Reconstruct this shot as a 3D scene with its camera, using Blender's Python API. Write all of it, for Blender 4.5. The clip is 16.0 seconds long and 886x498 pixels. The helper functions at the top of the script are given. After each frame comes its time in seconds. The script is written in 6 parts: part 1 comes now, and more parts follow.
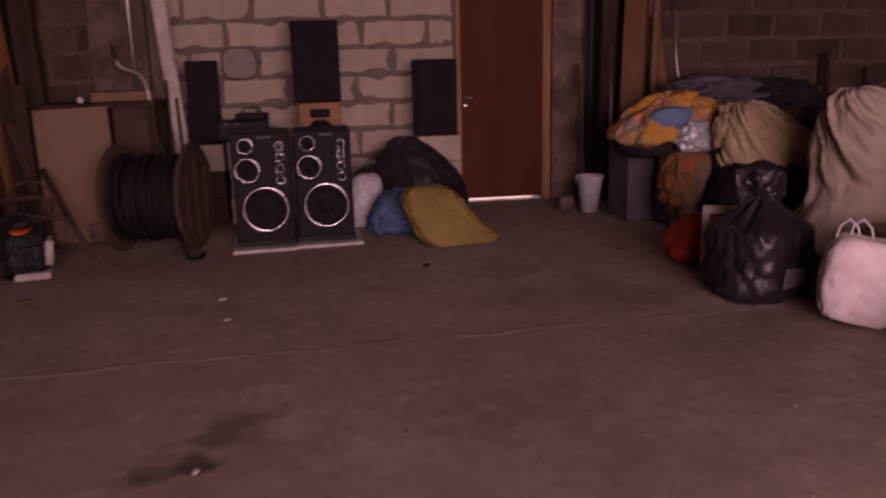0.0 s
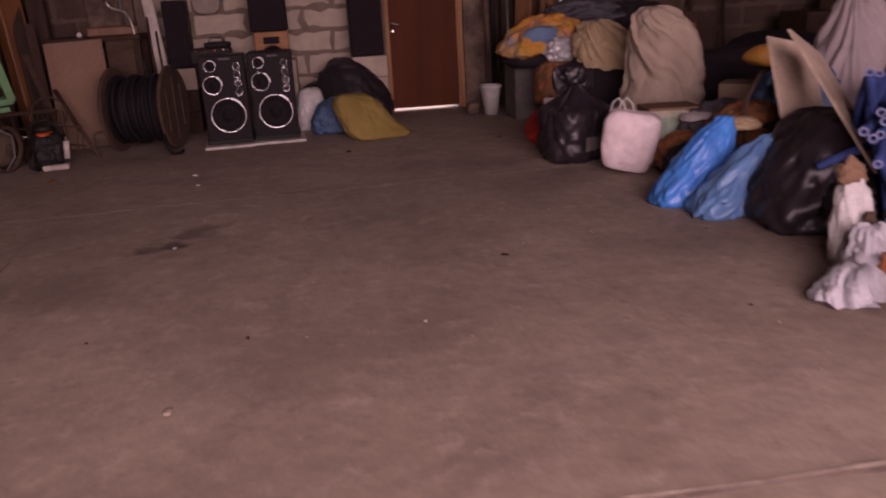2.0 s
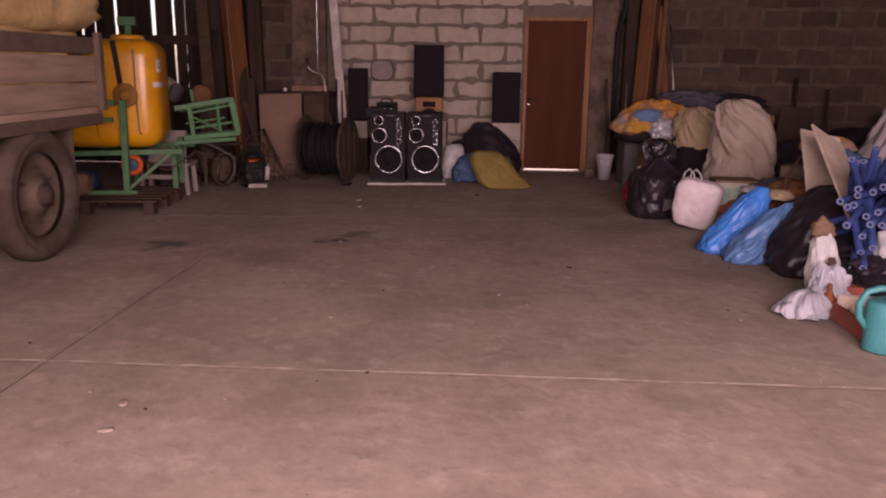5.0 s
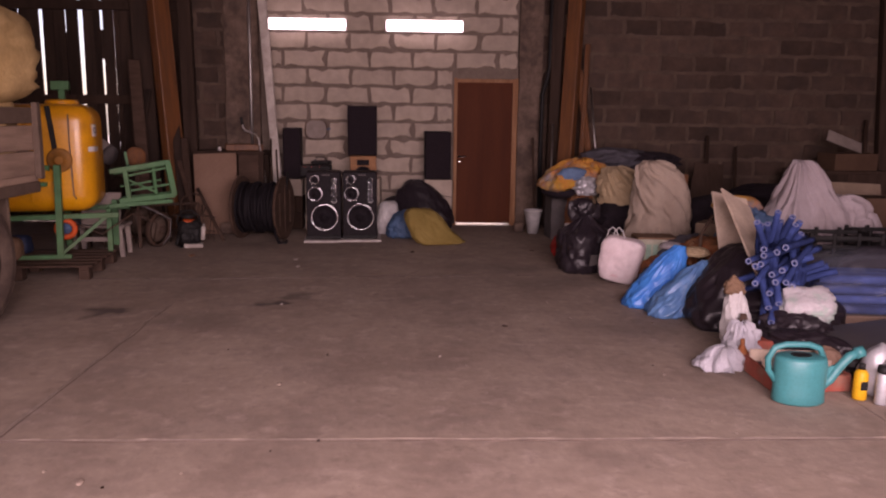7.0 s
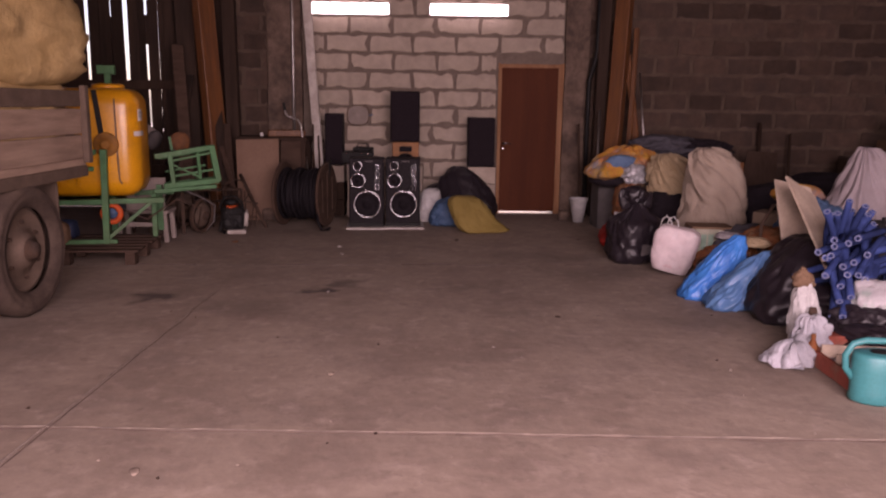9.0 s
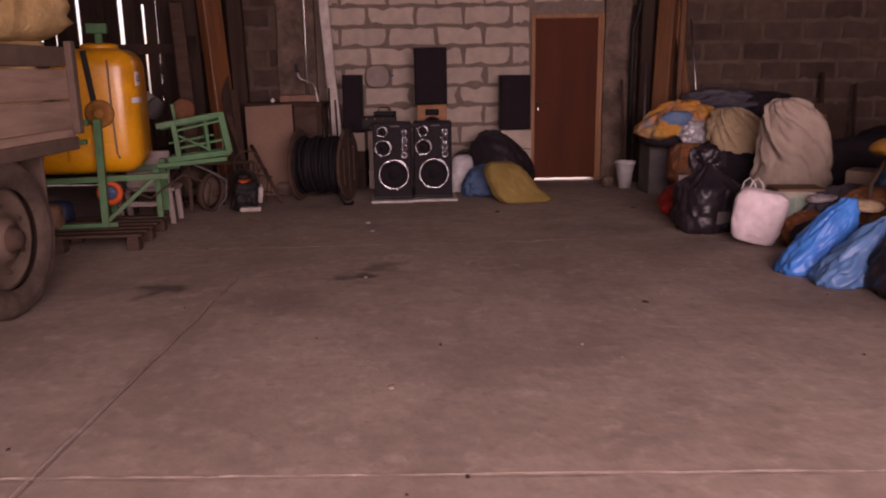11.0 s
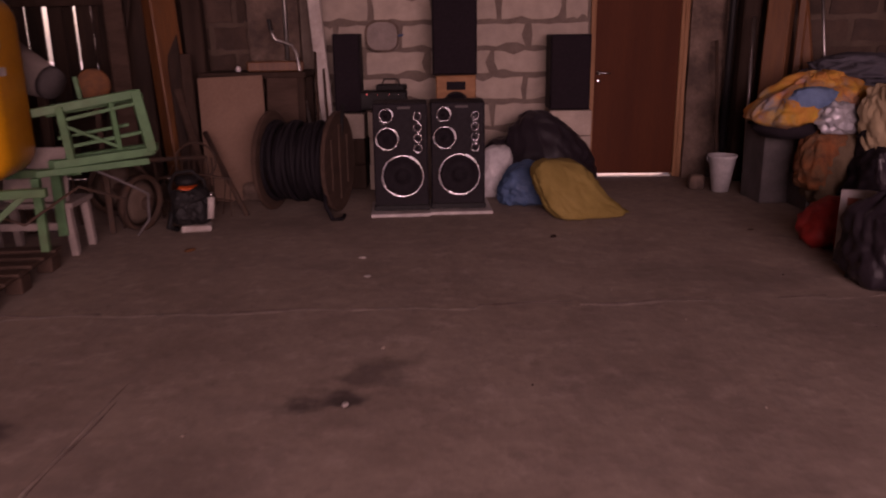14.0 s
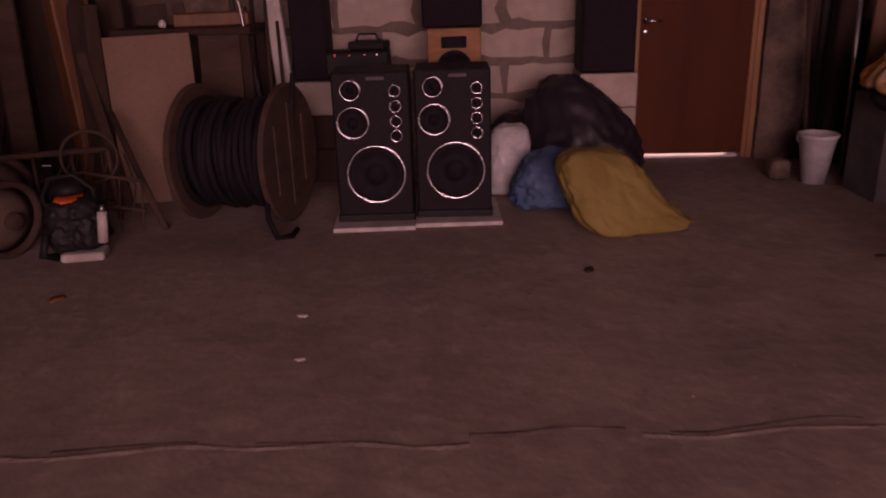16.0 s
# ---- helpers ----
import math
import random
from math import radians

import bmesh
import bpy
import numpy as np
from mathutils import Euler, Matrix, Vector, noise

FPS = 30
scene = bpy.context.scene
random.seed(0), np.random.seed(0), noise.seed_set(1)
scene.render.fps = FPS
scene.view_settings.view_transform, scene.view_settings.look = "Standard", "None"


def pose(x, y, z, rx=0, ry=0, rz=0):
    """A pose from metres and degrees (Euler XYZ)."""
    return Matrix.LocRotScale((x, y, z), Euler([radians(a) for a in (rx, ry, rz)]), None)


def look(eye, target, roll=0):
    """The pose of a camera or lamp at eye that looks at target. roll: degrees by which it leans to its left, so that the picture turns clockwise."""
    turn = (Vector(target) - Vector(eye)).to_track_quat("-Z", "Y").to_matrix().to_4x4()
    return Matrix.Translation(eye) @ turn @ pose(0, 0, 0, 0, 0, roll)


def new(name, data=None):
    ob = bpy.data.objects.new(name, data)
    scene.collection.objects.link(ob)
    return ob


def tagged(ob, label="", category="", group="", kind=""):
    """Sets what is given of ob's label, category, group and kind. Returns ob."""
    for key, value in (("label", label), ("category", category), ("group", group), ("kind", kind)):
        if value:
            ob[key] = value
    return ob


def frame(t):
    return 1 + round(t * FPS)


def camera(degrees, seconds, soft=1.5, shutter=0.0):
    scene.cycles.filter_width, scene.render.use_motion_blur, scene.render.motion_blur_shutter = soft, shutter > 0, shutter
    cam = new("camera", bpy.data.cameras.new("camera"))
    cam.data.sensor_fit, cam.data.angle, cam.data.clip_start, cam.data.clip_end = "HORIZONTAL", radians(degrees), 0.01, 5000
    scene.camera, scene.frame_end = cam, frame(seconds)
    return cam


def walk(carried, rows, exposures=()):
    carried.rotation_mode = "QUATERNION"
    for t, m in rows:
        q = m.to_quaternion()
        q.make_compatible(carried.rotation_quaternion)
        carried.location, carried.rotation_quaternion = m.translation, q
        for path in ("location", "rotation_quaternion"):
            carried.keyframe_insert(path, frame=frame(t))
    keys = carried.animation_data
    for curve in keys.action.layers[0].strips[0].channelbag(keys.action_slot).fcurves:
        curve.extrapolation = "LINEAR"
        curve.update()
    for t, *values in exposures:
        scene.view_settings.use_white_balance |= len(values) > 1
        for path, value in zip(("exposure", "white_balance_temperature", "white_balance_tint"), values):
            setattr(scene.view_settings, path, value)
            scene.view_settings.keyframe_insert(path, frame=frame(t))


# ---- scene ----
cam = camera(59.7, 16.0, soft=2.0, shutter=0.5)
GATE_POWER, GATE_COLOR, LAMP_GLOW = 700, (1.0, 0.93, 0.91), 3.3
EXPOSURES = [(0.0, -0.05, 7700, 74), (1.5, 0.1, 7500, 62), (3.5, 0.25, 7300, 50), (7.0, 0.36, 7200, 49), (9.0, 0.41, 7200, 49), (12.5, 0.12, 7700, 62), (14.5, -0.08, 8100, 78), (16.0, -0.22, 8300, 86)]
PATH = [
    (0, (-1.167, -7.429, 1.358), (-0.915, -5.502, 0.884), -1.4),
    (0.5, (-1.034, -7.938, 1.327), (-0.937, -6.006, 0.821), -2.5),
    (1, (-0.993, -8.469, 1.326), (-0.84, -6.545, 0.801), -3.3),
    (1.5, (-0.88, -8.954, 1.319), (-0.652, -7.051, 0.747), -2.7),
    (2, (-0.73, -9.407, 1.339), (-0.482, -7.526, 0.709), -3.1),
    (2.5, (-0.717, -9.859, 1.328), (-0.341, -7.989, 0.725), -2.7),
    (3, (-0.665, -10.192, 1.332), (-0.555, -8.242, 0.9), -1.8),
    (3.5, (-0.606, -10.52, 1.351), (-0.568, -8.574, 0.889), -0.0),
    (5.8, (-0.52, -11.296, 1.46), (-0.67, -9.349, 1.026), 0.8),
    (6, (-0.529, -11.324, 1.478), (-0.599, -9.371, 1.054), 3.1),
    (6.5, (-0.591, -11.336, 1.53), (-0.574, -9.373, 1.144), 2.5),
    (7, (-0.596, -11.345, 1.591), (-0.522, -9.375, 1.251), 0.7),
    (7.5, (-0.604, -11.353, 1.622), (-0.499, -9.378, 1.328), 1.0),
    (8, (-0.627, -11.333, 1.604), (-0.553, -9.357, 1.306), 1.2),
    (8.5, (-0.668, -11.297, 1.586), (-0.637, -9.324, 1.26), 1.7),
    (9, (-0.741, -11.186, 1.552), (-0.749, -9.221, 1.183), 0.8),
    (9.2, (-0.756, -11.123, 1.56), (-0.767, -9.164, 1.156), 0.7),
    (11.3, (-1.2, -10.001, 1.408), (-1.216, -8.056, 0.943), -1.6),
    (11.5, (-1.248, -9.824, 1.439), (-1.25, -7.893, 0.917), -2.7),
    (12, (-1.321, -9.436, 1.408), (-1.348, -7.535, 0.786), -3.6),
    (12.5, (-1.362, -9.001, 1.418), (-1.354, -7.097, 0.806), -3.7),
    (13, (-1.296, -8.6, 1.419), (-1.331, -6.686, 0.842), -1.8),
    (13.5, (-1.306, -8.164, 1.414), (-1.38, -6.246, 0.851), -0.7),
    (14, (-1.25, -7.657, 1.389), (-1.305, -5.731, 0.853), -0.8),
    (14.5, (-1.1, -7.234, 1.393), (-1.142, -5.302, 0.877), -1.0),
    (15, (-1.023, -6.781, 1.411), (-1.1, -4.873, 0.817), -1.5),
    (15.5, (-1.065, -6.3, 1.385), (-1.151, -4.405, 0.751), -1.9),
    (16, (-1.118, -5.865, 1.366), (-1.229, -3.984, 0.697), -1.8),
]
walk(cam, [(t, look(eye, target, roll)) for t, eye, target, roll in PATH], EXPOSURES)

# ---- world, sun and large lights ----
world = bpy.data.worlds.new("sky")
scene.world = world
world.use_nodes = True
wn = world.node_tree.nodes
sky = wn.new("ShaderNodeTexSky")
sky.sky_type = "NISHITA"
sky.sun_disc = False
sky.sun_elevation, sky.sun_rotation = radians(38), radians(150)
wn["Background"].inputs["Strength"].default_value = 0.15
world.node_tree.links.new(sky.outputs["Color"], wn["Background"].inputs["Color"])

sun = new("sun", bpy.data.lights.new("sun", "SUN"))
sun.data.energy, sun.data.angle, sun.data.color = 5.0, radians(0.6), (1.0, 0.95, 0.88)
sun.matrix_world = look((0, 0, 0), (-0.5, -0.62, -0.62))

# the daylight of the open gate behind the walker
gate_light = new("gate_daylight", bpy.data.lights.new("gate_daylight", "AREA"))
gate_light.data.shape, gate_light.data.size, gate_light.data.size_y = "RECTANGLE", 5.6, 3.9
gate_light.data.energy, gate_light.data.color = GATE_POWER, GATE_COLOR
gate_light.matrix_world = look((0.4, -13.05, 2.1), (0.4, -9.6, 0.0))

# ---- materials ----
def material(name, base, rough=0.7, metal=0.0, second=None, scale=6.0, fine=60.0, amount=0.35, bump=0.15, depth=0.01,
             spec=0.2, stretch=(1, 1, 1), vary=0.0, dirt=None, dirt_scale=1.5, dirt_amount=0.4, island=False, crinkle=0.0):
    """A surface with a coarse and a fine variation, dirt patches, relief, and a little difference from piece to piece."""
    m = bpy.data.materials.new(name)
    m.use_nodes = True
    nt = m.node_tree
    N, L = nt.nodes, nt.links
    b = N["Principled BSDF"]
    geo = N.new("ShaderNodeTexCoord")
    mp = N.new("ShaderNodeMapping")
    mp.inputs["Scale"].default_value = stretch
    L.new(geo.outputs["Object"], mp.inputs["Vector"])
    src = mp.outputs["Vector"]
    if vary:
        info = N.new("ShaderNodeObjectInfo")
        off = N.new("ShaderNodeVectorMath")
        off.operation = "MULTIPLY_ADD"
        comb = N.new("ShaderNodeCombineXYZ")
        L.new(info.outputs["Random"], comb.inputs[0])
        L.new(info.outputs["Random"], comb.inputs[2])
        off.inputs[1].default_value = (37.0, 11.0, 53.0)
        L.new(comb.outputs[0], off.inputs[0])
        L.new(src, off.inputs[2])
        src = off.outputs[0]

    def tex(sc, detail, rgh=0.6):
        n = N.new("ShaderNodeTexNoise")
        n.inputs["Scale"].default_value, n.inputs["Detail"].default_value, n.inputs["Roughness"].default_value = sc, detail, rgh
        L.new(src, n.inputs["Vector"])
        return n.outputs["Fac"]

    def ramp(fac, lo, hi):
        r = N.new("ShaderNodeMapRange")
        r.inputs["From Min"].default_value, r.inputs["From Max"].default_value = lo, hi
        L.new(fac, r.inputs["Value"])
        return r.outputs["Result"]

    def mix(fac, a, c, blend="MIX"):
        x = N.new("ShaderNodeMix")
        x.data_type, x.blend_type = "RGBA", blend
        for val, sock in ((fac, x.inputs[0]), (a, x.inputs[6]), (c, x.inputs[7])):
            if isinstance(val, (int, float)):
                sock.default_value = val
            elif isinstance(val, tuple):
                sock.default_value = (*val, 1)
            else:
                L.new(val, sock)
        return x.outputs[2]

    coarse, grain = tex(scale, 5), tex(fine, 3)
    second = second or tuple(c * (1 - amount) for c in base)
    col = mix(ramp(coarse, 0.35, 0.68), base, second)
    col = mix(0.35, col, mix(ramp(grain, 0.3, 0.7), (0.72, 0.72, 0.72), (1.25, 1.25, 1.25)), "MULTIPLY")
    if dirt:
        col = mix(mix(ramp(tex(dirt_scale, 6, 0.7), 0.47, 0.66), (0, 0, 0), (dirt_amount,) * 3), col, dirt)
    if vary:
        v = N.new("ShaderNodeMapRange")
        v.inputs["To Min"].default_value, v.inputs["To Max"].default_value = 1 - vary, 1 + vary
        if island:
            isl = N.new("ShaderNodeNewGeometry")
            L.new(isl.outputs["Random Per Island"], v.inputs["Value"])
        else:
            L.new(info.outputs["Random"], v.inputs["Value"])
        hsv = N.new("ShaderNodeHueSaturation")
        L.new(v.outputs["Result"], hsv.inputs["Value"])
        L.new(col, hsv.inputs["Color"])
        col = hsv.outputs["Color"]
    L.new(col, b.inputs["Base Color"])
    rr = N.new("ShaderNodeMapRange")
    rr.inputs["To Min"].default_value, rr.inputs["To Max"].default_value = max(0.03, rough - 0.12), min(1.0, rough + 0.12)
    L.new(coarse, rr.inputs["Value"])
    L.new(rr.outputs["Result"], b.inputs["Roughness"])
    b.inputs["Metallic"].default_value = metal
    b.inputs["Specular IOR Level"].default_value = spec
    if bump:
        bp = N.new("ShaderNodeBump")
        bp.inputs["Strength"].default_value, bp.inputs["Distance"].default_value = bump, depth
        add = N.new("ShaderNodeMath")
        add.operation = "ADD"
        L.new(coarse, add.inputs[0])
        L.new(grain, add.inputs[1])
        height = add.outputs[0]
        if crinkle:
            warp = N.new("ShaderNodeMix")
            warp.data_type, warp.blend_type = "RGBA", "LINEAR_LIGHT"
            warp.inputs[0].default_value = 0.06
            wob = N.new("ShaderNodeTexNoise")
            wob.inputs["Scale"].default_value = crinkle * 0.6
            L.new(src, wob.inputs["Vector"])
            L.new(src, warp.inputs[6])
            L.new(wob.outputs["Color"], warp.inputs[7])
            for k in (1.0, 2.4):
                cell = N.new("ShaderNodeTexVoronoi")
                cell.feature = "DISTANCE_TO_EDGE"
                cell.inputs["Scale"].default_value = crinkle * k
                L.new(warp.outputs[2], cell.inputs["Vector"])
                more = N.new("ShaderNodeMath")
                more.operation = "MULTIPLY_ADD"
                more.inputs[1].default_value = 2.2 / k
                L.new(cell.outputs["Distance"], more.inputs[0])
                L.new(height, more.inputs[2])
                height = more.outputs[0]
        L.new(height, bp.inputs["Height"])
        L.new(bp.outputs["Normal"], b.inputs["Normal"])
    return m


def glowing(name, colour, strength):
    m = bpy.data.materials.new(name)
    m.use_nodes = True
    b = m.node_tree.nodes["Principled BSDF"]
    b.inputs["Base Color"].default_value = (0.8, 0.8, 0.8, 1)
    b.inputs["Emission Color"].default_value = (*colour, 1)
    b.inputs["Emission Strength"].default_value = strength
    return m


def clear(name, colour, rough=0.15, alpha=0.35):
    m = bpy.data.materials.new(name)
    m.use_nodes = True
    b = m.node_tree.nodes["Principled BSDF"]
    b.inputs["Base Color"].default_value = (*colour, 1)
    b.inputs["Roughness"].default_value = rough
    b.inputs["Alpha"].default_value = alpha
    return m


def floor_material():
    """Worn screed: broad cloudy tone, fine grit, and oil stains at their places on the plan."""
    m = material("concrete_floor", (0.302, 0.238, 0.190), 0.82, second=(0.24, 0.185, 0.146), scale=0.9, fine=11, bump=0.42, depth=0.012,
                 dirt=(0.13, 0.10, 0.09), dirt_scale=2.2, dirt_amount=0.35, spec=0.2)
    nt = m.node_tree
    N, L = nt.nodes, nt.links
    b = N["Principled BSDF"]
    col = b.inputs["Base Color"].links[0].from_socket
    geo = N.new("ShaderNodeNewGeometry")
    nz = N.new("ShaderNodeTexNoise")
    nz.inputs["Scale"].default_value, nz.inputs["Detail"].default_value = 3.5, 4
    L.new(geo.outputs["Position"], nz.inputs["Vector"])
    warp = N.new("ShaderNodeVectorMath")
    warp.operation = "MULTIPLY_ADD"
    warp.inputs[1].default_value = (0.55, 0.55, 0)
    L.new(nz.outputs["Color"], warp.inputs[0])
    L.new(geo.outputs["Position"], warp.inputs[2])
    for sc, lo, hi, tone, amt in ((5.5, 0.55, 0.70, (0.40, 0.318, 0.268), 0.45), (1.3, 0.48, 0.66, (0.165, 0.122, 0.098), 0.52), (9.0, 0.56, 0.70, (0.16, 0.12, 0.098), 0.5), (38, 0.66, 0.74, (0.46, 0.38, 0.325), 0.5), (30, 0.70, 0.78, (0.09, 0.07, 0.062), 0.7)):
        sp = N.new("ShaderNodeTexNoise")
        sp.inputs["Scale"].default_value, sp.inputs["Detail"].default_value, sp.inputs["Roughness"].default_value = sc, 5, 0.65
        L.new(geo.outputs["Position"], sp.inputs["Vector"])
        r = N.new("ShaderNodeMapRange")
        for key, val in (("From Min", lo), ("From Max", hi), ("To Max", amt)):
            r.inputs[key].default_value = val
        L.new(sp.outputs["Fac"], r.inputs["Value"])
        x_ = N.new("ShaderNodeMix")
        x_.data_type = "RGBA"
        L.new(r.outputs["Result"], x_.inputs[0])
        L.new(col, x_.inputs[6])
        x_.inputs[7].default_value = (*tone, 1)
        col = x_.outputs[2]
    for (x, y), (rx, ry), dark in OIL_STAINS:
        mp = N.new("ShaderNodeMapping")
        mp.vector_type = "POINT"
        mp.inputs["Location"].default_value = (-(x + 0.27) / rx, -(y + 0.27) / ry, 0)
        mp.inputs["Scale"].default_value = (1 / rx, 1 / ry, 0)
        L.new(warp.outputs[0], mp.inputs["Vector"])
        ln = N.new("ShaderNodeVectorMath")
        ln.operation = "LENGTH"
        L.new(mp.outputs[0], ln.inputs[0])
        r = N.new("ShaderNodeMapRange")
        r.interpolation_type = "SMOOTHSTEP"
        for key, val in (("From Min", 1.0), ("From Max", 0.35), ("To Min", 0.0), ("To Max", dark)):
            r.inputs[key].default_value = val
        L.new(ln.outputs["Value"], r.inputs["Value"])
        x_ = N.new("ShaderNodeMix")
        x_.data_type = "RGBA"
        L.new(r.outputs["Result"], x_.inputs[0])
        L.new(col, x_.inputs[6])
        x_.inputs[7].default_value = (0.045, 0.036, 0.034, 1)
        col = x_.outputs[2]
    L.new(col, b.inputs["Base Color"])
    return m


OIL_STAINS = (((-1.74, -4.86), (0.22, 0.13), 0.85), ((-1.60, -4.60), (0.2, 0.14), 0.5), ((-3.05, -5.22), (0.22, 0.17), 0.75),
              ((-0.45, -4.75), (0.24, 0.10), 0.18), ((-2.3, -5.35), (0.45, 0.3), 0.22), ((0.75, -4.0), (0.9, 0.5), 0.2),
              ((0.3, -3.3), (0.8, 0.35), 0.2), ((1.1, -5.6), (0.5, 0.5), 0.22), ((-0.1, -5.6), (0.5, 0.2), 0.12))

M_FLOOR = floor_material()
M_CRACK = material("dirt_filled_crack", (0.14, 0.100, 0.083), 0.95, scale=14, bump=0.5)
M_JOINT = material("joint_filler", (0.265, 0.21, 0.172), 0.9, scale=14, bump=0.5)
M_WHITE_BLOCK = material("aerated_block", (0.365, 0.300, 0.245), 0.9, second=(0.29, 0.237, 0.193), scale=7, fine=90, vary=0.07, bump=0.3, depth=0.006,
                         dirt=(0.30, 0.25, 0.22), dirt_scale=3.5, dirt_amount=0.35)
M_MORTAR = material("smeared_mortar", (0.165, 0.128, 0.104), 0.95, second=(0.125, 0.096, 0.078), scale=9, fine=70, bump=0.6, depth=0.01)
M_CINDER = material("cinder_block", (0.076, 0.048, 0.036), 0.95, second=(0.050, 0.033, 0.025), scale=5, fine=70, vary=0.32, bump=0.5, depth=0.01,
                    dirt=(0.034, 0.027, 0.025), dirt_scale=2.0, dirt_amount=0.5)
M_CINDER_JOINT = material("cinder_mortar", (0.100, 0.069, 0.052), 0.95, second=(0.058, 0.040, 0.030), scale=3, bump=0.5)
M_COLUMN = material("rendered_column", (0.165, 0.115, 0.088), 0.9, second=(0.078, 0.053, 0.041), scale=5.5, fine=40, bump=0.5, depth=0.02,
                    dirt=(0.045, 0.032, 0.027), dirt_scale=2.6, dirt_amount=0.75)
# assumed finish of the added walls, its tone set for bounced light
M_HALL_SHELL = material("hall_shell", (0.21, 0.16, 0.13), 0.95, scale=2, bump=0.4, dirt=(0.10, 0.08, 0.068))
M_PLANK = material("weathered_plank", (0.042, 0.025, 0.018), 0.9, second=(0.022, 0.015, 0.012), scale=3, stretch=(4, 4, 0.35), vary=0.3, bump=0.5)
M_BEAM = material("pine_beam", (0.150, 0.056, 0.017), 0.45, spec=0.35, second=(0.085, 0.031, 0.011), scale=3, stretch=(5, 5, 0.4), vary=0.15, bump=0.3)
M_DARK_TIMBER = material("dark_timber", (0.045, 0.026, 0.018), 0.8, scale=3, stretch=(5, 5, 0.4), vary=0.2, bump=0.4)
M_DOOR = material("brown_door_sheet", (0.080, 0.022, 0.008), 0.6, spec=0.08, second=(0.064, 0.017, 0.007), scale=1.5, fine=40, stretch=(3, 3, 0.3), bump=0.05,
                  dirt=(0.05, 0.018, 0.010), dirt_amount=0.3)
M_DOOR_FRAME = material("pine_frame", (0.27, 0.135, 0.065), 0.6, second=(0.20, 0.09, 0.04), scale=4, stretch=(4, 4, 0.4), bump=0.15)
M_WHITE_WOOD = material("old_white_paint", (0.50, 0.45, 0.41), 0.7, scale=3, bump=0.2, dirt=(0.22, 0.17, 0.14), dirt_amount=0.5)
M_CHROME = material("chrome", (0.66, 0.65, 0.65), 0.26, 1.0, bump=0, amount=0.05)
M_STEEL = material("dull_steel", (0.42, 0.40, 0.38), 0.42, 1.0, bump=0.1)
M_RUST = material("rusty_iron", (0.050, 0.034, 0.027), 0.85, 0.2, second=(0.075, 0.042, 0.027), scale=14, bump=0.5)
M_LAMP = glowing("lamp_diffuser", (1.0, 0.93, 0.93), LAMP_GLOW)
M_LAMP_BODY = material("lamp_body", (0.55, 0.52, 0.50), 0.5, bump=0)
M_RED_LED = glowing("red_led", (1.0, 0.05, 0.02), 2.0)
M_WHITE_LED = glowing("pale_led", (1.0, 0.75, 0.6), 2.0)
M_SPEAKER = material("charcoal_cabinet", (0.0125, 0.0092, 0.0115), 0.6, spec=0.12, scale=30, fine=200, bump=0.12)
M_CONE = material("speaker_cone", (0.013, 0.010, 0.0125), 0.75, spec=0.12, scale=20, bump=0.1)
M_GRILLE = material("black_grille_cloth", (0.015, 0.0095, 0.013), 0.9, scale=60, fine=300, bump=0.3)
M_PLYWOOD = material("pine_speaker_board", (0.30, 0.135, 0.055), 0.55, scale=4, stretch=(1, 1, 6), bump=0.1)
M_BOARD = material("pale_chipboard", (0.50, 0.46, 0.43), 0.7, scale=8, bump=0.1, dirt=(0.25, 0.2, 0.18))
M_BLACK_PLASTIC = material("black_bin_bag", (0.019, 0.014, 0.018), 0.40, spec=0.36, scale=3, fine=14, crinkle=1.3, stretch=(1, 1, 0.4), bump=0.14, depth=0.02)
M_SACK_YELLOW = material("woven_yellow_sack", (0.220, 0.155, 0.045), 0.8, second=(0.175, 0.120, 0.032), scale=4, fine=110, crinkle=3, bump=0.15)
M_BLUE_BAG = material("dull_blue_bag", (0.055, 0.105, 0.19), 0.5, scale=6, crinkle=8, bump=0.4)
M_BLUE = material("bright_blue_film", (0.03, 0.20, 0.56), 0.36, second=(0.02, 0.13, 0.42), spec=0.35, scale=5, fine=14, crinkle=2.5, stretch=(1, 1, 0.5), bump=0.2, depth=0.02)
M_BLUE_PALE = material("pale_blue_film", (0.085, 0.20, 0.38), 0.36, second=(0.05, 0.13, 0.28), spec=0.35, scale=5, fine=14, crinkle=2.5, stretch=(1, 1, 0.5), bump=0.2, depth=0.02)
M_WHITE_BAG = material("milky_white_bag", (0.48, 0.465, 0.455), 0.5, scale=6, crinkle=4, bump=0.3)
M_PINK_BAG = material("pink_white_bag", (0.58, 0.47, 0.48), 0.45, second=(0.60, 0.53, 0.53), scale=2.2, fine=20, crinkle=1.8, bump=0.1)
M_BEIGE = material("beige_cloth", (0.42, 0.315, 0.195), 0.95, second=(0.35, 0.26, 0.155), scale=6, fine=160, crinkle=3.5, stretch=(1, 1, 0.35), bump=0.2, depth=0.02)
M_GREYBEIGE = material("grey_beige_blanket", (0.33, 0.265, 0.21), 0.95, second=(0.27, 0.21, 0.165), scale=5, fine=170, crinkle=3.2, stretch=(1, 1, 0.28), bump=0.25, depth=0.025)
M_WHITE_CLOTH = material("white_cloth", (0.47, 0.435, 0.445), 0.9, scale=5, fine=150, crinkle=3.5, stretch=(1, 1, 0.35), bump=0.3, depth=0.02, dirt=(0.33, 0.29, 0.27), dirt_amount=0.35)
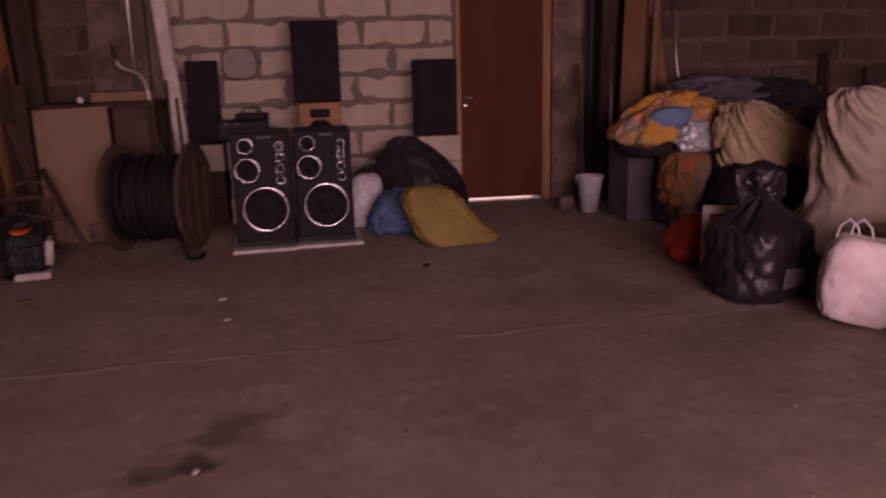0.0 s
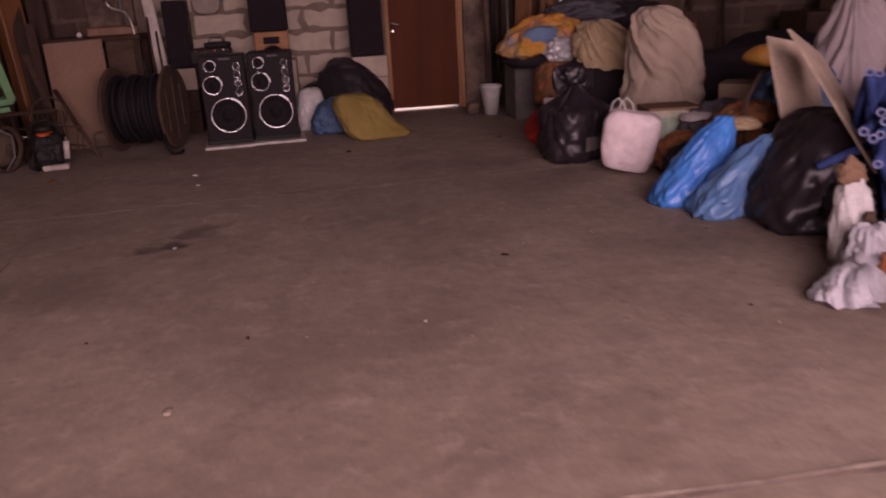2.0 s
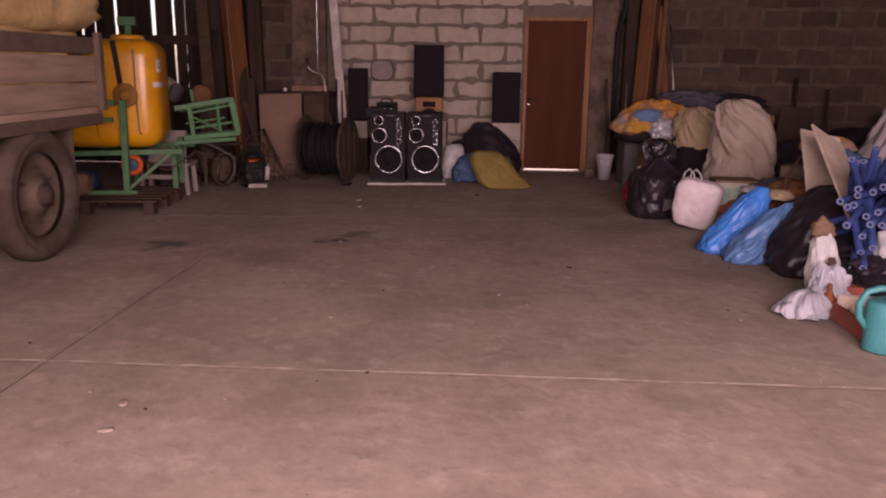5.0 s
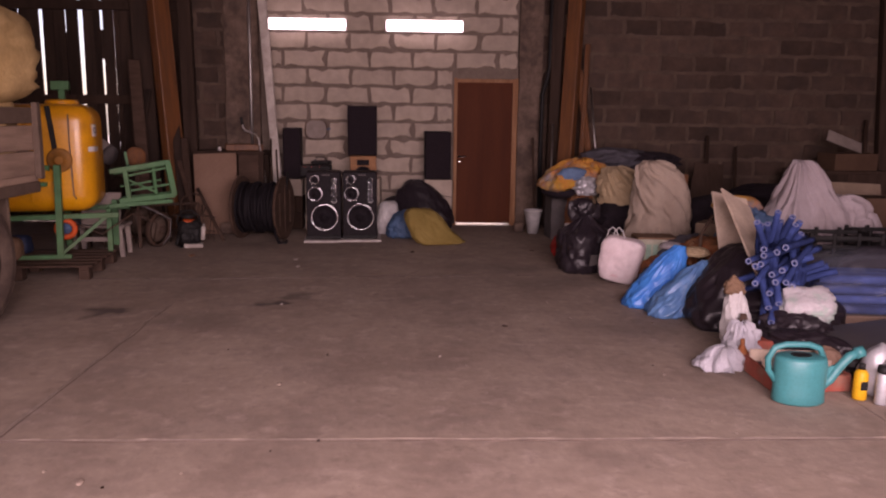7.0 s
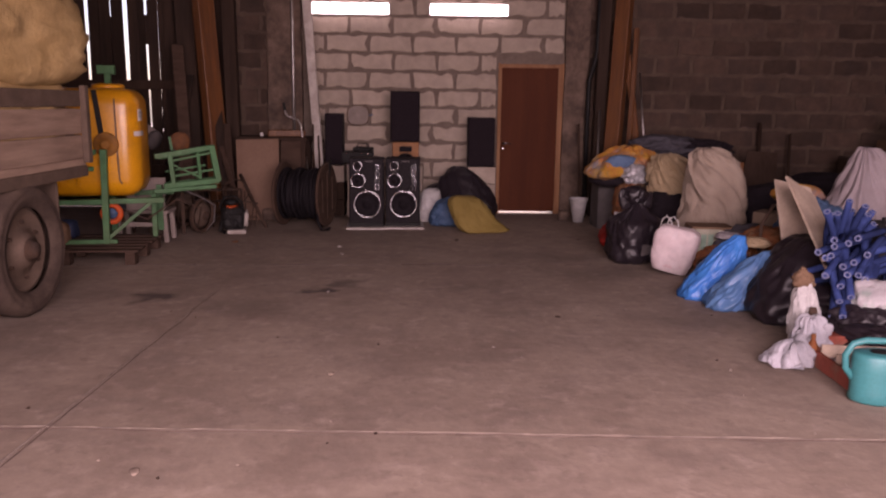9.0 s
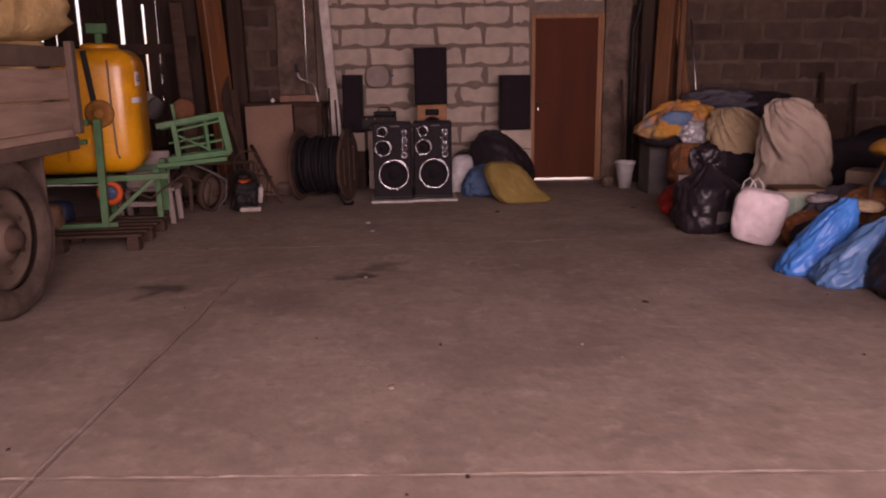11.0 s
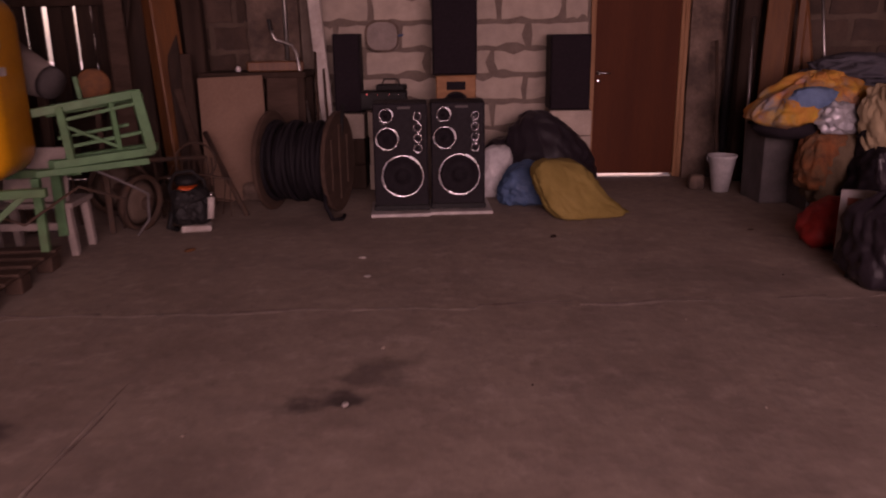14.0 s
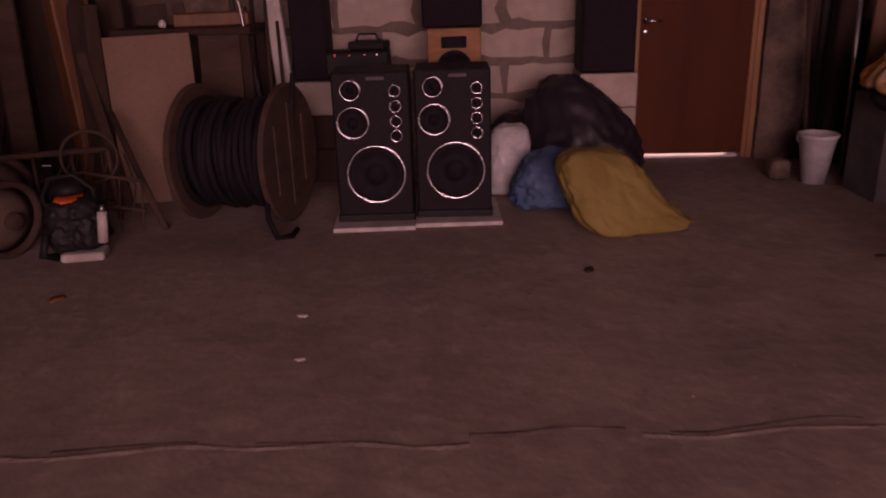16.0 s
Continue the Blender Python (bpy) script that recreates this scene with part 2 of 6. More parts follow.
M_WHITE_RAG = material("bluish_white_rag", (0.41, 0.405, 0.435), 0.85, second=(0.32, 0.315, 0.34), scale=5, fine=150, crinkle=3.5, stretch=(1, 1, 0.35), bump=0.3, depth=0.02)
M_DARK_CLOTH = material("dark_clothes", (0.020, 0.0145, 0.019), 0.95, scale=6, fine=120, crinkle=3.5, bump=0.4, depth=0.02)
M_SLATE_CLOTH = material("slate_grey_jacket", (0.085, 0.080, 0.095), 0.9, scale=6, fine=120, bump=0.4)
M_ORANGE_CLOTH = material("orange_brown_cloth", (0.27, 0.085, 0.028), 0.9, second=(0.13, 0.075, 0.04), scale=9, fine=90, bump=0.3, dirt=(0.07, 0.03, 0.02), dirt_scale=14, dirt_amount=0.7)
M_OLIVE_CLOTH = material("olive_tan_cloth", (0.15, 0.105, 0.065), 0.95, scale=7, fine=90, bump=0.3)
M_GREYBOX = material("grey_box", (0.105, 0.092, 0.090), 0.8, scale=5, bump=0.2)
M_CARDBOARD = material("cardboard", (0.165, 0.10, 0.062), 0.9, second=(0.13, 0.078, 0.048), scale=3, bump=0.1)
M_BROWNBOARD = material("brown_hardboard", (0.20, 0.125, 0.088), 0.85, second=(0.165, 0.10, 0.07), scale=2, bump=0.1)
M_CREAM_BOARD = material("cream_fibreboard", (0.52, 0.41, 0.32), 0.8, scale=4, bump=0.1)
M_TUBE = material("blue_foam_tube", (0.027, 0.047, 0.150), 0.85, spec=0.15, second=(0.016, 0.029, 0.095), scale=10, fine=80, vary=0.3, bump=0.2)
M_TUBE_END = material("cut_foam_end", (0.16, 0.18, 0.30), 0.9, bump=0.1)
M_TEAL = material("teal_plastic", (0.028, 0.205, 0.215), 0.4, second=(0.024, 0.175, 0.185), spec=0.4, scale=3, bump=0.05)
M_YELLOW_TANK = material("yellow_tank_plastic", (0.62, 0.275, 0.006), 0.3, second=(0.52, 0.21, 0.006), spec=0.5, scale=1.6, bump=0.05,
                         dirt=(0.22, 0.09, 0.012), dirt_scale=2.5, dirt_amount=0.35)
M_GREEN = material("green_enamel", (0.058, 0.165, 0.072), 0.5, second=(0.042, 0.12, 0.052), scale=8, bump=0.15, dirt=(0.09, 0.07, 0.04))
M_BLACK = material("matt_black", (0.012, 0.011, 0.011), 0.6, bump=0.1)
M_RUBBER = material("dusty_rubber", (0.060, 0.041, 0.032), 0.9, scale=9, bump=0.3, dirt=(0.125, 0.088, 0.067), dirt_amount=0.6)
M_TRAILER = material("weathered_trailer_board", (0.285, 0.200, 0.148), 0.85, second=(0.19, 0.128, 0.094), scale=3, stretch=(0.6, 0.6, 5), vary=0.12, bump=0.4)
M_TRAILER_STEEL = material("trailer_steel", (0.12, 0.083, 0.062), 0.75, 0.1, scale=6, bump=0.3)
M_FOAM = material("cream_foam", (0.43, 0.295, 0.135), 0.95, second=(0.36, 0.24, 0.10), scale=3, fine=30, bump=0.5, depth=0.02)
M_ORANGE = material("orange_plastic", (0.55, 0.085, 0.015), 0.5, bump=0.1)
M_RED = material("worn_red_paint", (0.30, 0.075, 0.05), 0.8, scale=10, bump=0.2, dirt=(0.26, 0.17, 0.12), dirt_scale=5, dirt_amount=0.7)
M_REDBAG = material("red_plastic", (0.33, 0.028, 0.02), 0.5, scale=5, crinkle=4, bump=0.3)
M_WHITE = material("white_plastic", (0.62, 0.58, 0.57), 0.5, bump=0.05)
M_YELLOW = material("yellow_plastic", (0.66, 0.36, 0.015), 0.4, bump=0.05)
M_ALU = material("aluminium_can", (0.50, 0.50, 0.52), 0.5, 0.4, bump=0.02)
M_GREY_STOOL = material("dusty_grey_paint", (0.26, 0.215, 0.19), 0.8, scale=5, bump=0.2)
M_CABLE = material("black_cable", (0.010, 0.008, 0.010), 0.75, spec=0.15, bump=0.1)
M_REEL = material("reel_wood", (0.068, 0.040, 0.028), 0.8, scale=4, stretch=(1, 1, 4), bump=0.3)
M_SLAB = material("dark_grey_panel", (0.075, 0.068, 0.068), 0.45, scale=3, bump=0.08, dirt=(0.16, 0.13, 0.12), dirt_amount=0.4)
M_GREENPRINT = material("green_print", (0.24, 0.36, 0.28), 0.6, bump=0)
M_QUILT = material("yellow_quilt", (0.44, 0.24, 0.035), 0.9, second=(0.45, 0.15, 0.045), scale=6, fine=120, crinkle=4, bump=0.3, depth=0.02, dirt=(0.10, 0.15, 0.20), dirt_scale=4, dirt_amount=0.8)
M_CLEAR = clear("clear_film", (0.30, 0.33, 0.40), 0.15, 0.06)
M_SHEET = material("dusty_white_sheet", (0.32, 0.275, 0.285), 0.95, second=(0.25, 0.21, 0.215), scale=4, fine=150, crinkle=3.0, stretch=(1, 1, 0.4), bump=0.3, depth=0.02, dirt=(0.18, 0.145, 0.14), dirt_amount=0.4)
M_DARK_BLUE = material("dark_blue_plastic", (0.020, 0.030, 0.065), 0.5, scale=6, bump=0.2)
M_PRINTED = material("printed_white_film", (0.42, 0.40, 0.41), 0.6, second=(0.33, 0.31, 0.32), scale=5, crinkle=4, bump=0.25, dirt=(0.22, 0.33, 0.27), dirt_scale=9, dirt_amount=0.85)
M_TAN_CARD = material("tan_cardboard", (0.20, 0.145, 0.105), 0.9, second=(0.16, 0.115, 0.083), scale=3, bump=0.1)
# the cardboard at about half brightness, shade of the back corner put into its colour
M_DIM_CARTON = material("dim_corner_cardboard", (0.088, 0.050, 0.031), 0.9, second=(0.066, 0.037, 0.024), scale=3, bump=0.1)
M_PALE_PRINT = material("pale_printed_card", (0.34, 0.32, 0.25), 0.75, second=(0.24, 0.25, 0.19), scale=9, bump=0.05)
M_SHIRT = material("light_blue_shirt", (0.11, 0.18, 0.29), 0.9, second=(0.07, 0.12, 0.21), scale=8, fine=120, crinkle=5, bump=0.3)
M_PINK_PRINT = material("pink_printed_film", (0.56, 0.385, 0.395), 0.5, second=(0.56, 0.44, 0.445), scale=3, fine=20, crinkle=1.8, bump=0.1)
M_TANK_DIRTY = material("dirty_tank_fitting", (0.30, 0.125, 0.018), 0.6, second=(0.16, 0.075, 0.025), scale=8, bump=0.2)
M_RUSTY_ORANGE = material("rusted_orange_paint", (0.15, 0.058, 0.020), 0.75, second=(0.07, 0.035, 0.02), scale=10, bump=0.3)
# very pale, so that the strip under the door comes out bright
M_GROUND = material("yard_ground", (0.74, 0.69, 0.58), 0.95, scale=2)

# ---- shaping helpers ----
def part(name, bm, mat, parent=None, label="", smooth=False, at=None):
    me = bpy.data.meshes.new(name)
    bmesh.ops.recalc_face_normals(bm, faces=bm.faces)
    bm.to_mesh(me)
    bm.free()
    me.materials.append(mat)
    if smooth:
        me.polygons.foreach_set("use_smooth", [True] * len(me.polygons))
    ob = new(name, me)
    if at is not None:
        ob.matrix_basis = at
    if parent:
        ob.parent = parent
    if label:
        ob["label"] = label
    return ob


def thing(name, m, label, category, group="", kind=""):
    e = new(name)
    e.empty_display_size = 0.05
    e.matrix_basis = m
    return tagged(e, label, category, group, kind)


def box(w, d, h, c=(0, 0, 0), bevel=0.004, seg=1, m=None, bm=None):
    """A box of that width, depth and height, its middle at c, with rounded edges."""
    bm = bm or bmesh.new()
    mat = Matrix.Translation(c) @ (m or Matrix()) @ Matrix.Diagonal((w, d, h, 1))
    got = bmesh.ops.create_cube(bm, size=1, matrix=mat)
    if bevel:
        edges = {e for v in got["verts"] for e in v.link_edges}
        bmesh.ops.bevel(bm, geom=list(edges), offset=bevel, segments=seg, profile=0.5, affect="EDGES", clamp_overlap=True)
    return bm


def bar(p, q, w, d=None, bevel=0.003, bm=None, up=(0, 0, 1)):
    """A squared bar from p to q."""
    p, q = Vector(p), Vector(q)
    z = (q - p).normalized()
    x = Vector(up).cross(z)
    if x.length < 0.05:
        x = Vector((1, 0, 0))
    x.normalize()
    r = Matrix((x, z.cross(x), z)).transposed().to_4x4()
    return box(w, d or w, (q - p).length, (p + q) / 2, bevel, 1, r, bm)


def rod(p, q, r, r2=None, n=12, bm=None):
    """A round rod from p to q."""
    bm = bm or bmesh.new()
    p, q = Vector(p), Vector(q)
    turn = (q - p).to_track_quat("Z", "Y").to_matrix().to_4x4()
    bmesh.ops.create_cone(bm, cap_ends=True, segments=n, radius1=r, radius2=r if r2 is None else r2, depth=(q - p).length,
                          matrix=Matrix.Translation((p + q) / 2) @ turn)
    return bm


def tube(points, r, n=8, bm=None, closed=False):
    """A round hose along points."""
    bm = bm or bmesh.new()
    pts = [Vector(p) for p in points]
    rings, side = [], None
    for i, p in enumerate(pts):
        a = pts[i - 1] if (i or closed) else p
        b = pts[(i + 1) % len(pts)] if (i < len(pts) - 1 or closed) else p
        t = (b - a).normalized()
        if side is None:
            side = t.orthogonal().normalized()
        side = (side - t * side.dot(t)).normalized()
        other = t.cross(side)
        rings.append([bm.verts.new(p + r * (math.cos(6.28319 * k / n) * side + math.sin(6.28319 * k / n) * other)) for k in range(n)])
    pairs = list(zip(rings, rings[1:])) + ([(rings[-1], rings[0])] if closed else [])
    for a, b in pairs:
        for k in range(n):
            bm.faces.new((a[k], a[(k + 1) % n], b[(k + 1) % n], b[k]))
    if not closed:
        bm.faces.new(rings[0][::-1])
        bm.faces.new(rings[-1])
    return bm


def lathe(profile, n=32, bm=None, m=None, caps=True):
    """A turned body: (radius, height) pairs about z."""
    bm = bm or bmesh.new()
    rings = []
    for r, z in profile:
        rings.append([bm.verts.new((m or Matrix()) @ Vector((r * math.cos(6.28319 * k / n), r * math.sin(6.28319 * k / n), z))) for k in range(n)])
    for a, b in zip(rings, rings[1:]):
        for k in range(n):
            bm.faces.new((a[k], a[(k + 1) % n], b[(k + 1) % n], b[k]))
    if caps:
        bm.faces.new(rings[0][::-1])
        bm.faces.new(rings[-1])
    return bm


def ring_m(x, y, z):
    """A turned body's axis towards -y."""
    return Matrix.Translation((x, y, z)) @ pose(0, 0, 0, 90, 0, 0)


def bag(w, d, h, seed, crease=0.05, freq=3.0, power=2.4, neck=0.0, lean=(0, 0), folds=0, fold=0.08, sub=5, taper=0.0, sag=0.15, fine=0.35, crumple=0.10, cells=2.0, drape=None):
    """A soft body that rests on z = 0: a rounded block with creases and sharp crumples; neck gathers its top, folds run down it, lean shifts the top."""
    bm = bmesh.new()
    bmesh.ops.create_icosphere(bm, subdivisions=sub, radius=1)
    o = Vector((seed * 7.31, seed * 3.77, seed * 1.93))
    drape = (fold * 1.3 if folds else 0.0) if drape is None else drape
    for v in bm.verts:
        s = v.co.normalized()
        r = (abs(s.x) ** power + abs(s.y) ** power + abs(s.z) ** power) ** (-1 / power)
        c = s * r
        f = (c.z + 1) / 2
        grow = 1 + sag * (1 - f) - taper * f
        bend = Vector((noise.noise(c * 1.7 + o), noise.noise(c * 1.7 + o + Vector((9, 0, 0))), noise.noise(c * 1.7 + o + Vector((0, 9, 0)))))
        n1 = 1 - 2 * abs(noise.noise(c * freq + o))
        n2 = 1 - 2 * abs(noise.noise(c * freq * 2.7 + o * 2))
        n3 = noise.noise(c * 1.3 + o * 3)
        disp = 1 + crease * (n1 + fine * 1.4 * n2) + crease * 1.5 * n3
        if crumple:
            q = c * cells + 0.5 * bend + o
            d1 = noise.voronoi(q)[0]
            d2 = noise.voronoi(q * 2.3)[0]
            disp += crumple * (min(d1[1] - d1[0], 0.45) - 0.22) + 0.4 * crumple * (min(d2[1] - d2[0], 0.4) - 0.2)
        if drape:
            q = Vector((c.x * 3.4, c.y * 3.4, c.z * 0.9)) + 1.3 * bend + o
            disp += drape * (1 - 2.4 * abs(noise.noise(q))) * (0.45 + 0.75 * (1 - f)) + 0.4 * drape * (1 - 2 * abs(noise.noise(q * 2.1)))
        if folds:
            a = math.atan2(c.y, c.x)
            disp += 0.6 * fold * (1.15 - f) * math.sin(folds * a + 4 * noise.noise(Vector((a, f * 1.5, seed))) + 3 * noise.noise(c * 2 + o))
        c = Vector((c.x * grow * disp, c.y * grow * disp, c.z * (1 + crease * (0.6 * n1 + n3) + 0.35 * (disp - 1))))
        if neck and f > 0.72:
            k = (f - 0.72) / 0.28
            pull = (1 - 0.75 * k ** 0.7) * (1 + 0.22 * k * math.sin(9 * math.atan2(c.y, c.x) + seed))
            c.x *= pull
            c.y *= pull
            c.z += neck * k * k * (1 + 0.5 * noise.noise(c * 9 + o))
        v.co = Vector((c.x * w / 2 + lean[0] * f, c.y * d / 2 + lean[1] * f, max(0.0, (c.z + 0.93) / 1.93 * h)))
    return bm


def sheet(w, d, fn, nx=36, ny=36, thick=0.012):
    """A cloth of w by d whose height at (x, y) is fn, with thickness."""
    bm = bmesh.new()
    g = [[None] * (ny + 1) for _ in range(nx + 1)]
    for i in range(nx + 1):
        for j in range(ny + 1):
            x, y = (i / nx - 0.5) * w, (j / ny - 0.5) * d
            g[i][j] = bm.verts.new(fn(x, y))
    for i in range(nx):
        for j in range(ny):
            bm.faces.new((g[i][j], g[i + 1][j], g[i + 1][j + 1], g[i][j + 1]))
    bmesh.ops.recalc_face_normals(bm, faces=bm.faces)
    bmesh.ops.solidify(bm, geom=list(bm.faces), thickness=thick)
    return bm


def draped(w, d, top, drop, seed, flare=0.25, folds=9, amp=0.05, bump=0.03, lean=(0, 0), ragged=0.3, n=120, low=0.004, dome=0.03, belly=0.03):
    """A cloth that lies on a support of w by d at the height top and hangs down round it in folds, with an uneven hem."""
    bm = bmesh.new()
    rings = []
    r1, r2 = 9, 30
    o = seed * 3.7

    def rim(a):
        c, s_ = math.cos(a), math.sin(a)
        k = (abs(c) ** 3 + abs(s_) ** 3) ** (-1 / 3)
        return Vector((c * k * w / 2, s_ * k * d / 2, 0)), Vector((c, s_, 0))

    for r in range(1, r1 + 1):
        f = r / r1
        ring = []
        for k in range(n):
            p, out = rim(2 * math.pi * k / n)
            q = p * f
            z = top + bump * noise.noise(Vector((q.x * 5, q.y * 5, o))) + 0.5 * bump * (1 - 2 * abs(noise.noise(Vector((q.x * 9, q.y * 9, o + 3))))) - 0.03 * f ** 4 - dome * f * f
            ring.append(bm.verts.new((q.x + lean[0], q.y + lean[1], z)))
        rings.append(ring)
    for r in range(1, r2 + 1):
        ring = []
        for k in range(n):
            a = 2 * math.pi * k / n
            p, out = rim(a)
            da = drop * (1 + ragged * noise.noise(Vector((math.cos(a) * 1.6, math.sin(a) * 1.6, o + 9))) + 0.3 * ragged * noise.noise(Vector((math.cos(a) * 6, math.sin(a) * 6, o))))
            e = da * r / r2
            g = e / drop
            wav = math.sin(folds * a + 2.5 * noise.noise(Vector((a * 0.8, g * 0.8, o))) + 1.6 * math.sin(2 * a + o))
            wr = 1 - 2 * abs(noise.noise(Vector((math.cos(a) * 4 + 0.6 * g, math.sin(a) * 4, g * 1.5 + o))))
            side = flare * e + amp * g ** 0.8 * wav + 0.45 * amp * wr * min(1, g * 3) + bump * noise.noise(Vector((p.x * 4, p.y * 4, g * 3 + o)))
            side += belly * math.sin(math.pi * min(1.0, g * 1.3))
            z = top - 0.03 - dome - e * math.sqrt(max(0.05, 1 - flare * flare))
            if z < low:
                side += 0.8 * (low - z)
                z = low + 0.012 * (1 + wav) * min(1.0, (low - z) * 8)
            s_ = max(0.0, 1 - g)
            q = p + out * side
            ring.append(bm.verts.new((q.x + lean[0] * s_, q.y + lean[1] * s_, z)))
        rings.append(ring)
    mid = bm.verts.new((lean[0], lean[1], top))
    for k in range(n):
        bm.faces.new((mid, rings[0][k], rings[0][(k + 1) % n]))
    for a_, b_ in zip(rings, rings[1:]):
        for k in range(n):
            bm.faces.new((a_[k], b_[k], b_[(k + 1) % n], a_[(k + 1) % n]))
    bmesh.ops.recalc_face_normals(bm, faces=bm.faces)
    bm.normal_update()
    outer = list(bm.verts)
    inner = {v: bm.verts.new(v.co - 0.006 * v.normal) for v in outer}
    for f in list(bm.faces):
        bm.faces.new([inner[v] for v in reversed(f.verts)])
    hem = rings[-1]
    for k in range(n):
        bm.faces.new((hem[k], hem[(k + 1) % n], inner[hem[(k + 1) % n]], inner[hem[k]]))
    return bm


def shroud(levels, seed, amp=0.03, slant=0.8, freq=2.4, power=2.5, hem=0.03, crumple=0.06, n=150, m=70):
    """A cloth thrown over a heap: levels give height, middle (x, y) and half widths from the top down; slanting folds deepen towards the hem."""
    bm = bmesh.new()
    o = seed * 2.93
    last = len(levels) - 1

    def at(f):
        p = f * last
        i = min(int(p), last - 1)
        u = p - i
        g = [levels[max(0, min(last, i + d))] for d in (-1, 0, 1, 2)]
        return [0.5 * (2 * b + (c - a) * u + (2 * a - 5 * b + 4 * c - d) * u * u + (3 * b - a - 3 * c + d) * u ** 3) for a, b, c, d in zip(*g)]

    rings = []
    for i in range(m + 1):
        f = i / m
        z, cx, cy, rx, ry = at(f)
        ring = []
        for k in range(n):
            a = 2 * math.pi * k / n
            c, s_ = math.cos(a), math.sin(a)
            kk = (abs(c) ** power + abs(s_) ** power) ** (-1 / power)
            a2 = a + slant * z + 0.5 * noise.noise(Vector((c, s_, z * 1.5 + o)))
            q = Vector((math.cos(a2) * freq, math.sin(a2) * freq, z * 0.9 + o))
            big = (1 - 2.6 * abs(noise.noise(q * 0.62))) * (0.55 + 0.9 * abs(noise.noise(Vector((c * 1.1, s_ * 1.1, z * 1.2 + o + 21)))))
            mid = 1 - 2.4 * abs(noise.noise(q * 1.5 + Vector((4, 1, 0))))
            small = noise.noise(Vector((c * rx, s_ * ry, z)) * 14 + Vector((o, 0, 0)))
            low = 0.25 + 0.75 * min(1.0, f * 1.6)
            cell = noise.voronoi(Vector((c * rx * 4.2, s_ * ry * 4.2, z * 3.2 + o)) + 0.4 * Vector((mid, big, small)))[0]
            facet = min(cell[1] - cell[0], 0.4) - 0.18
            out = amp * low * (big + 0.45 * mid) + 0.006 * small + crumple * facet
            dz = 0.35 * amp * (big + 0.6 * noise.noise(q * 1.7)) * (1 - 0.5 * f) + 0.5 * crumple * facet + hem * max(0.0, f - 0.8) * 5 * noise.noise(Vector((c * 2.2, s_ * 2.2, o + 7)))
            ring.append(bm.verts.new((cx + c * (kk * max(0.004, rx) + out), cy + s_ * (kk * max(0.004, ry) + out), max(0.004, z + dz))))
        rings.append(ring)
    for a_, b_ in zip(rings, rings[1:]):
        for k in range(n):
            bm.faces.new((a_[k], b_[k], b_[(k + 1) % n], a_[(k + 1) % n]))
    bm.faces.new(rings[0])
    bm.faces.new(rings[-1][::-1])
    return bm


def simple(name, bm, mat, m, label, category, group="", smooth=False):
    return tagged(part(name, bm, mat, None, "", smooth, m), label, category, group)


def lettering(text, size, mat, parent, m):
    cu = bpy.data.curves.new("writing", "FONT")
    cu.body, cu.size, cu.extrude, cu.align_x, cu.align_y = text, size, 0.0008, "CENTER", "CENTER"
    tmp = bpy.data.objects.new("writing", cu)
    me = bpy.data.meshes.new_from_object(tmp)
    bpy.data.objects.remove(tmp)
    me.materials.append(mat)
    ob = new("writing", me)
    ob.matrix_basis = m
    ob.parent = parent
    return ob


# ---- the hall ----
X0, X1, Y0, TOP = -7.6, 7.4, -13.2, 5.2

yard = part("ground", box(90, 90, 0.2, (0, 0, -0.14), 0), M_GROUND)
tagged(yard, "pale dry yard ground around the hall", "ground", "", "structure")

floor = part("floor", box(X1 - X0 + 0.4, -Y0 + 0.6, 0.2, ((X0 + X1) / 2, Y0 / 2 + 0.1, -0.112), 0), M_JOINT)
tagged(floor, "worn dusty concrete floor cast in slabs", "floor", "", "structure")


def wall(name, w, d, h, c, mat, label):
    return tagged(part(name, box(w, d, h, c, 0.0), mat), label, "wall", "", "structure")


# side walls, end wall and ceiling are added to enclose and bounce the light
wall("wall_west", 0.25, -Y0, TOP, (X0 - 0.125, Y0 / 2, TOP / 2), M_HALL_SHELL, "side wall added to close the hall")
wall("wall_east", 0.25, -Y0, TOP, (X1 + 0.125, Y0 / 2, TOP / 2), M_HALL_SHELL, "side wall added to close the hall")
south = thing("wall_south", pose(0, Y0 - 0.12, 0), "unseen end wall added round the open gateway", "wall", "", "structure")
for a, b_, z0, z1 in ((X0 - 0.25, -2.5, 0, TOP), (3.3, X1 + 0.25, 0, TOP), (-2.5, 3.3, 4.1, TOP)):
    part("wall_panel", box(b_ - a, 0.24, z1 - z0, ((a + b_) / 2, 0, (z0 + z1) / 2), 0.0), M_HALL_SHELL, south)
ceiling = part("ceiling", box(X1 - X0 + 0.5, -Y0 + 0.75, 0.15, ((X0 + X1) / 2, Y0 / 2, TOP + 0.075), 0), M_DARK_TIMBER)
tagged(ceiling, "unseen ceiling added to close the hall", "ceiling", "", "structure")

# the far wall: pale block infill with the door, dark blockwork beside it, boards at the far end
WX0, WX1 = -2.72, 0.89
DOOR0, DOOR1, DOOR_H = -0.035, 0.855, 2.12
white_wall = thing("wall_north_white", pose(0, 0, 0), "infill wall of pale aerated blocks with smeared grey mortar", "wall", "", "structure")
for a, b_, z0, z1 in ((WX0 - 0.13, DOOR0, 0, TOP), (DOOR1, WX1, 0, DOOR_H), (DOOR0, WX1, DOOR_H, TOP)):
    part("mortar_bed", box(b_ - a, 0.24, z1 - z0, ((a + b_) / 2, 0.13, (z0 + z1) / 2), 0.0), M_MORTAR, white_wall)
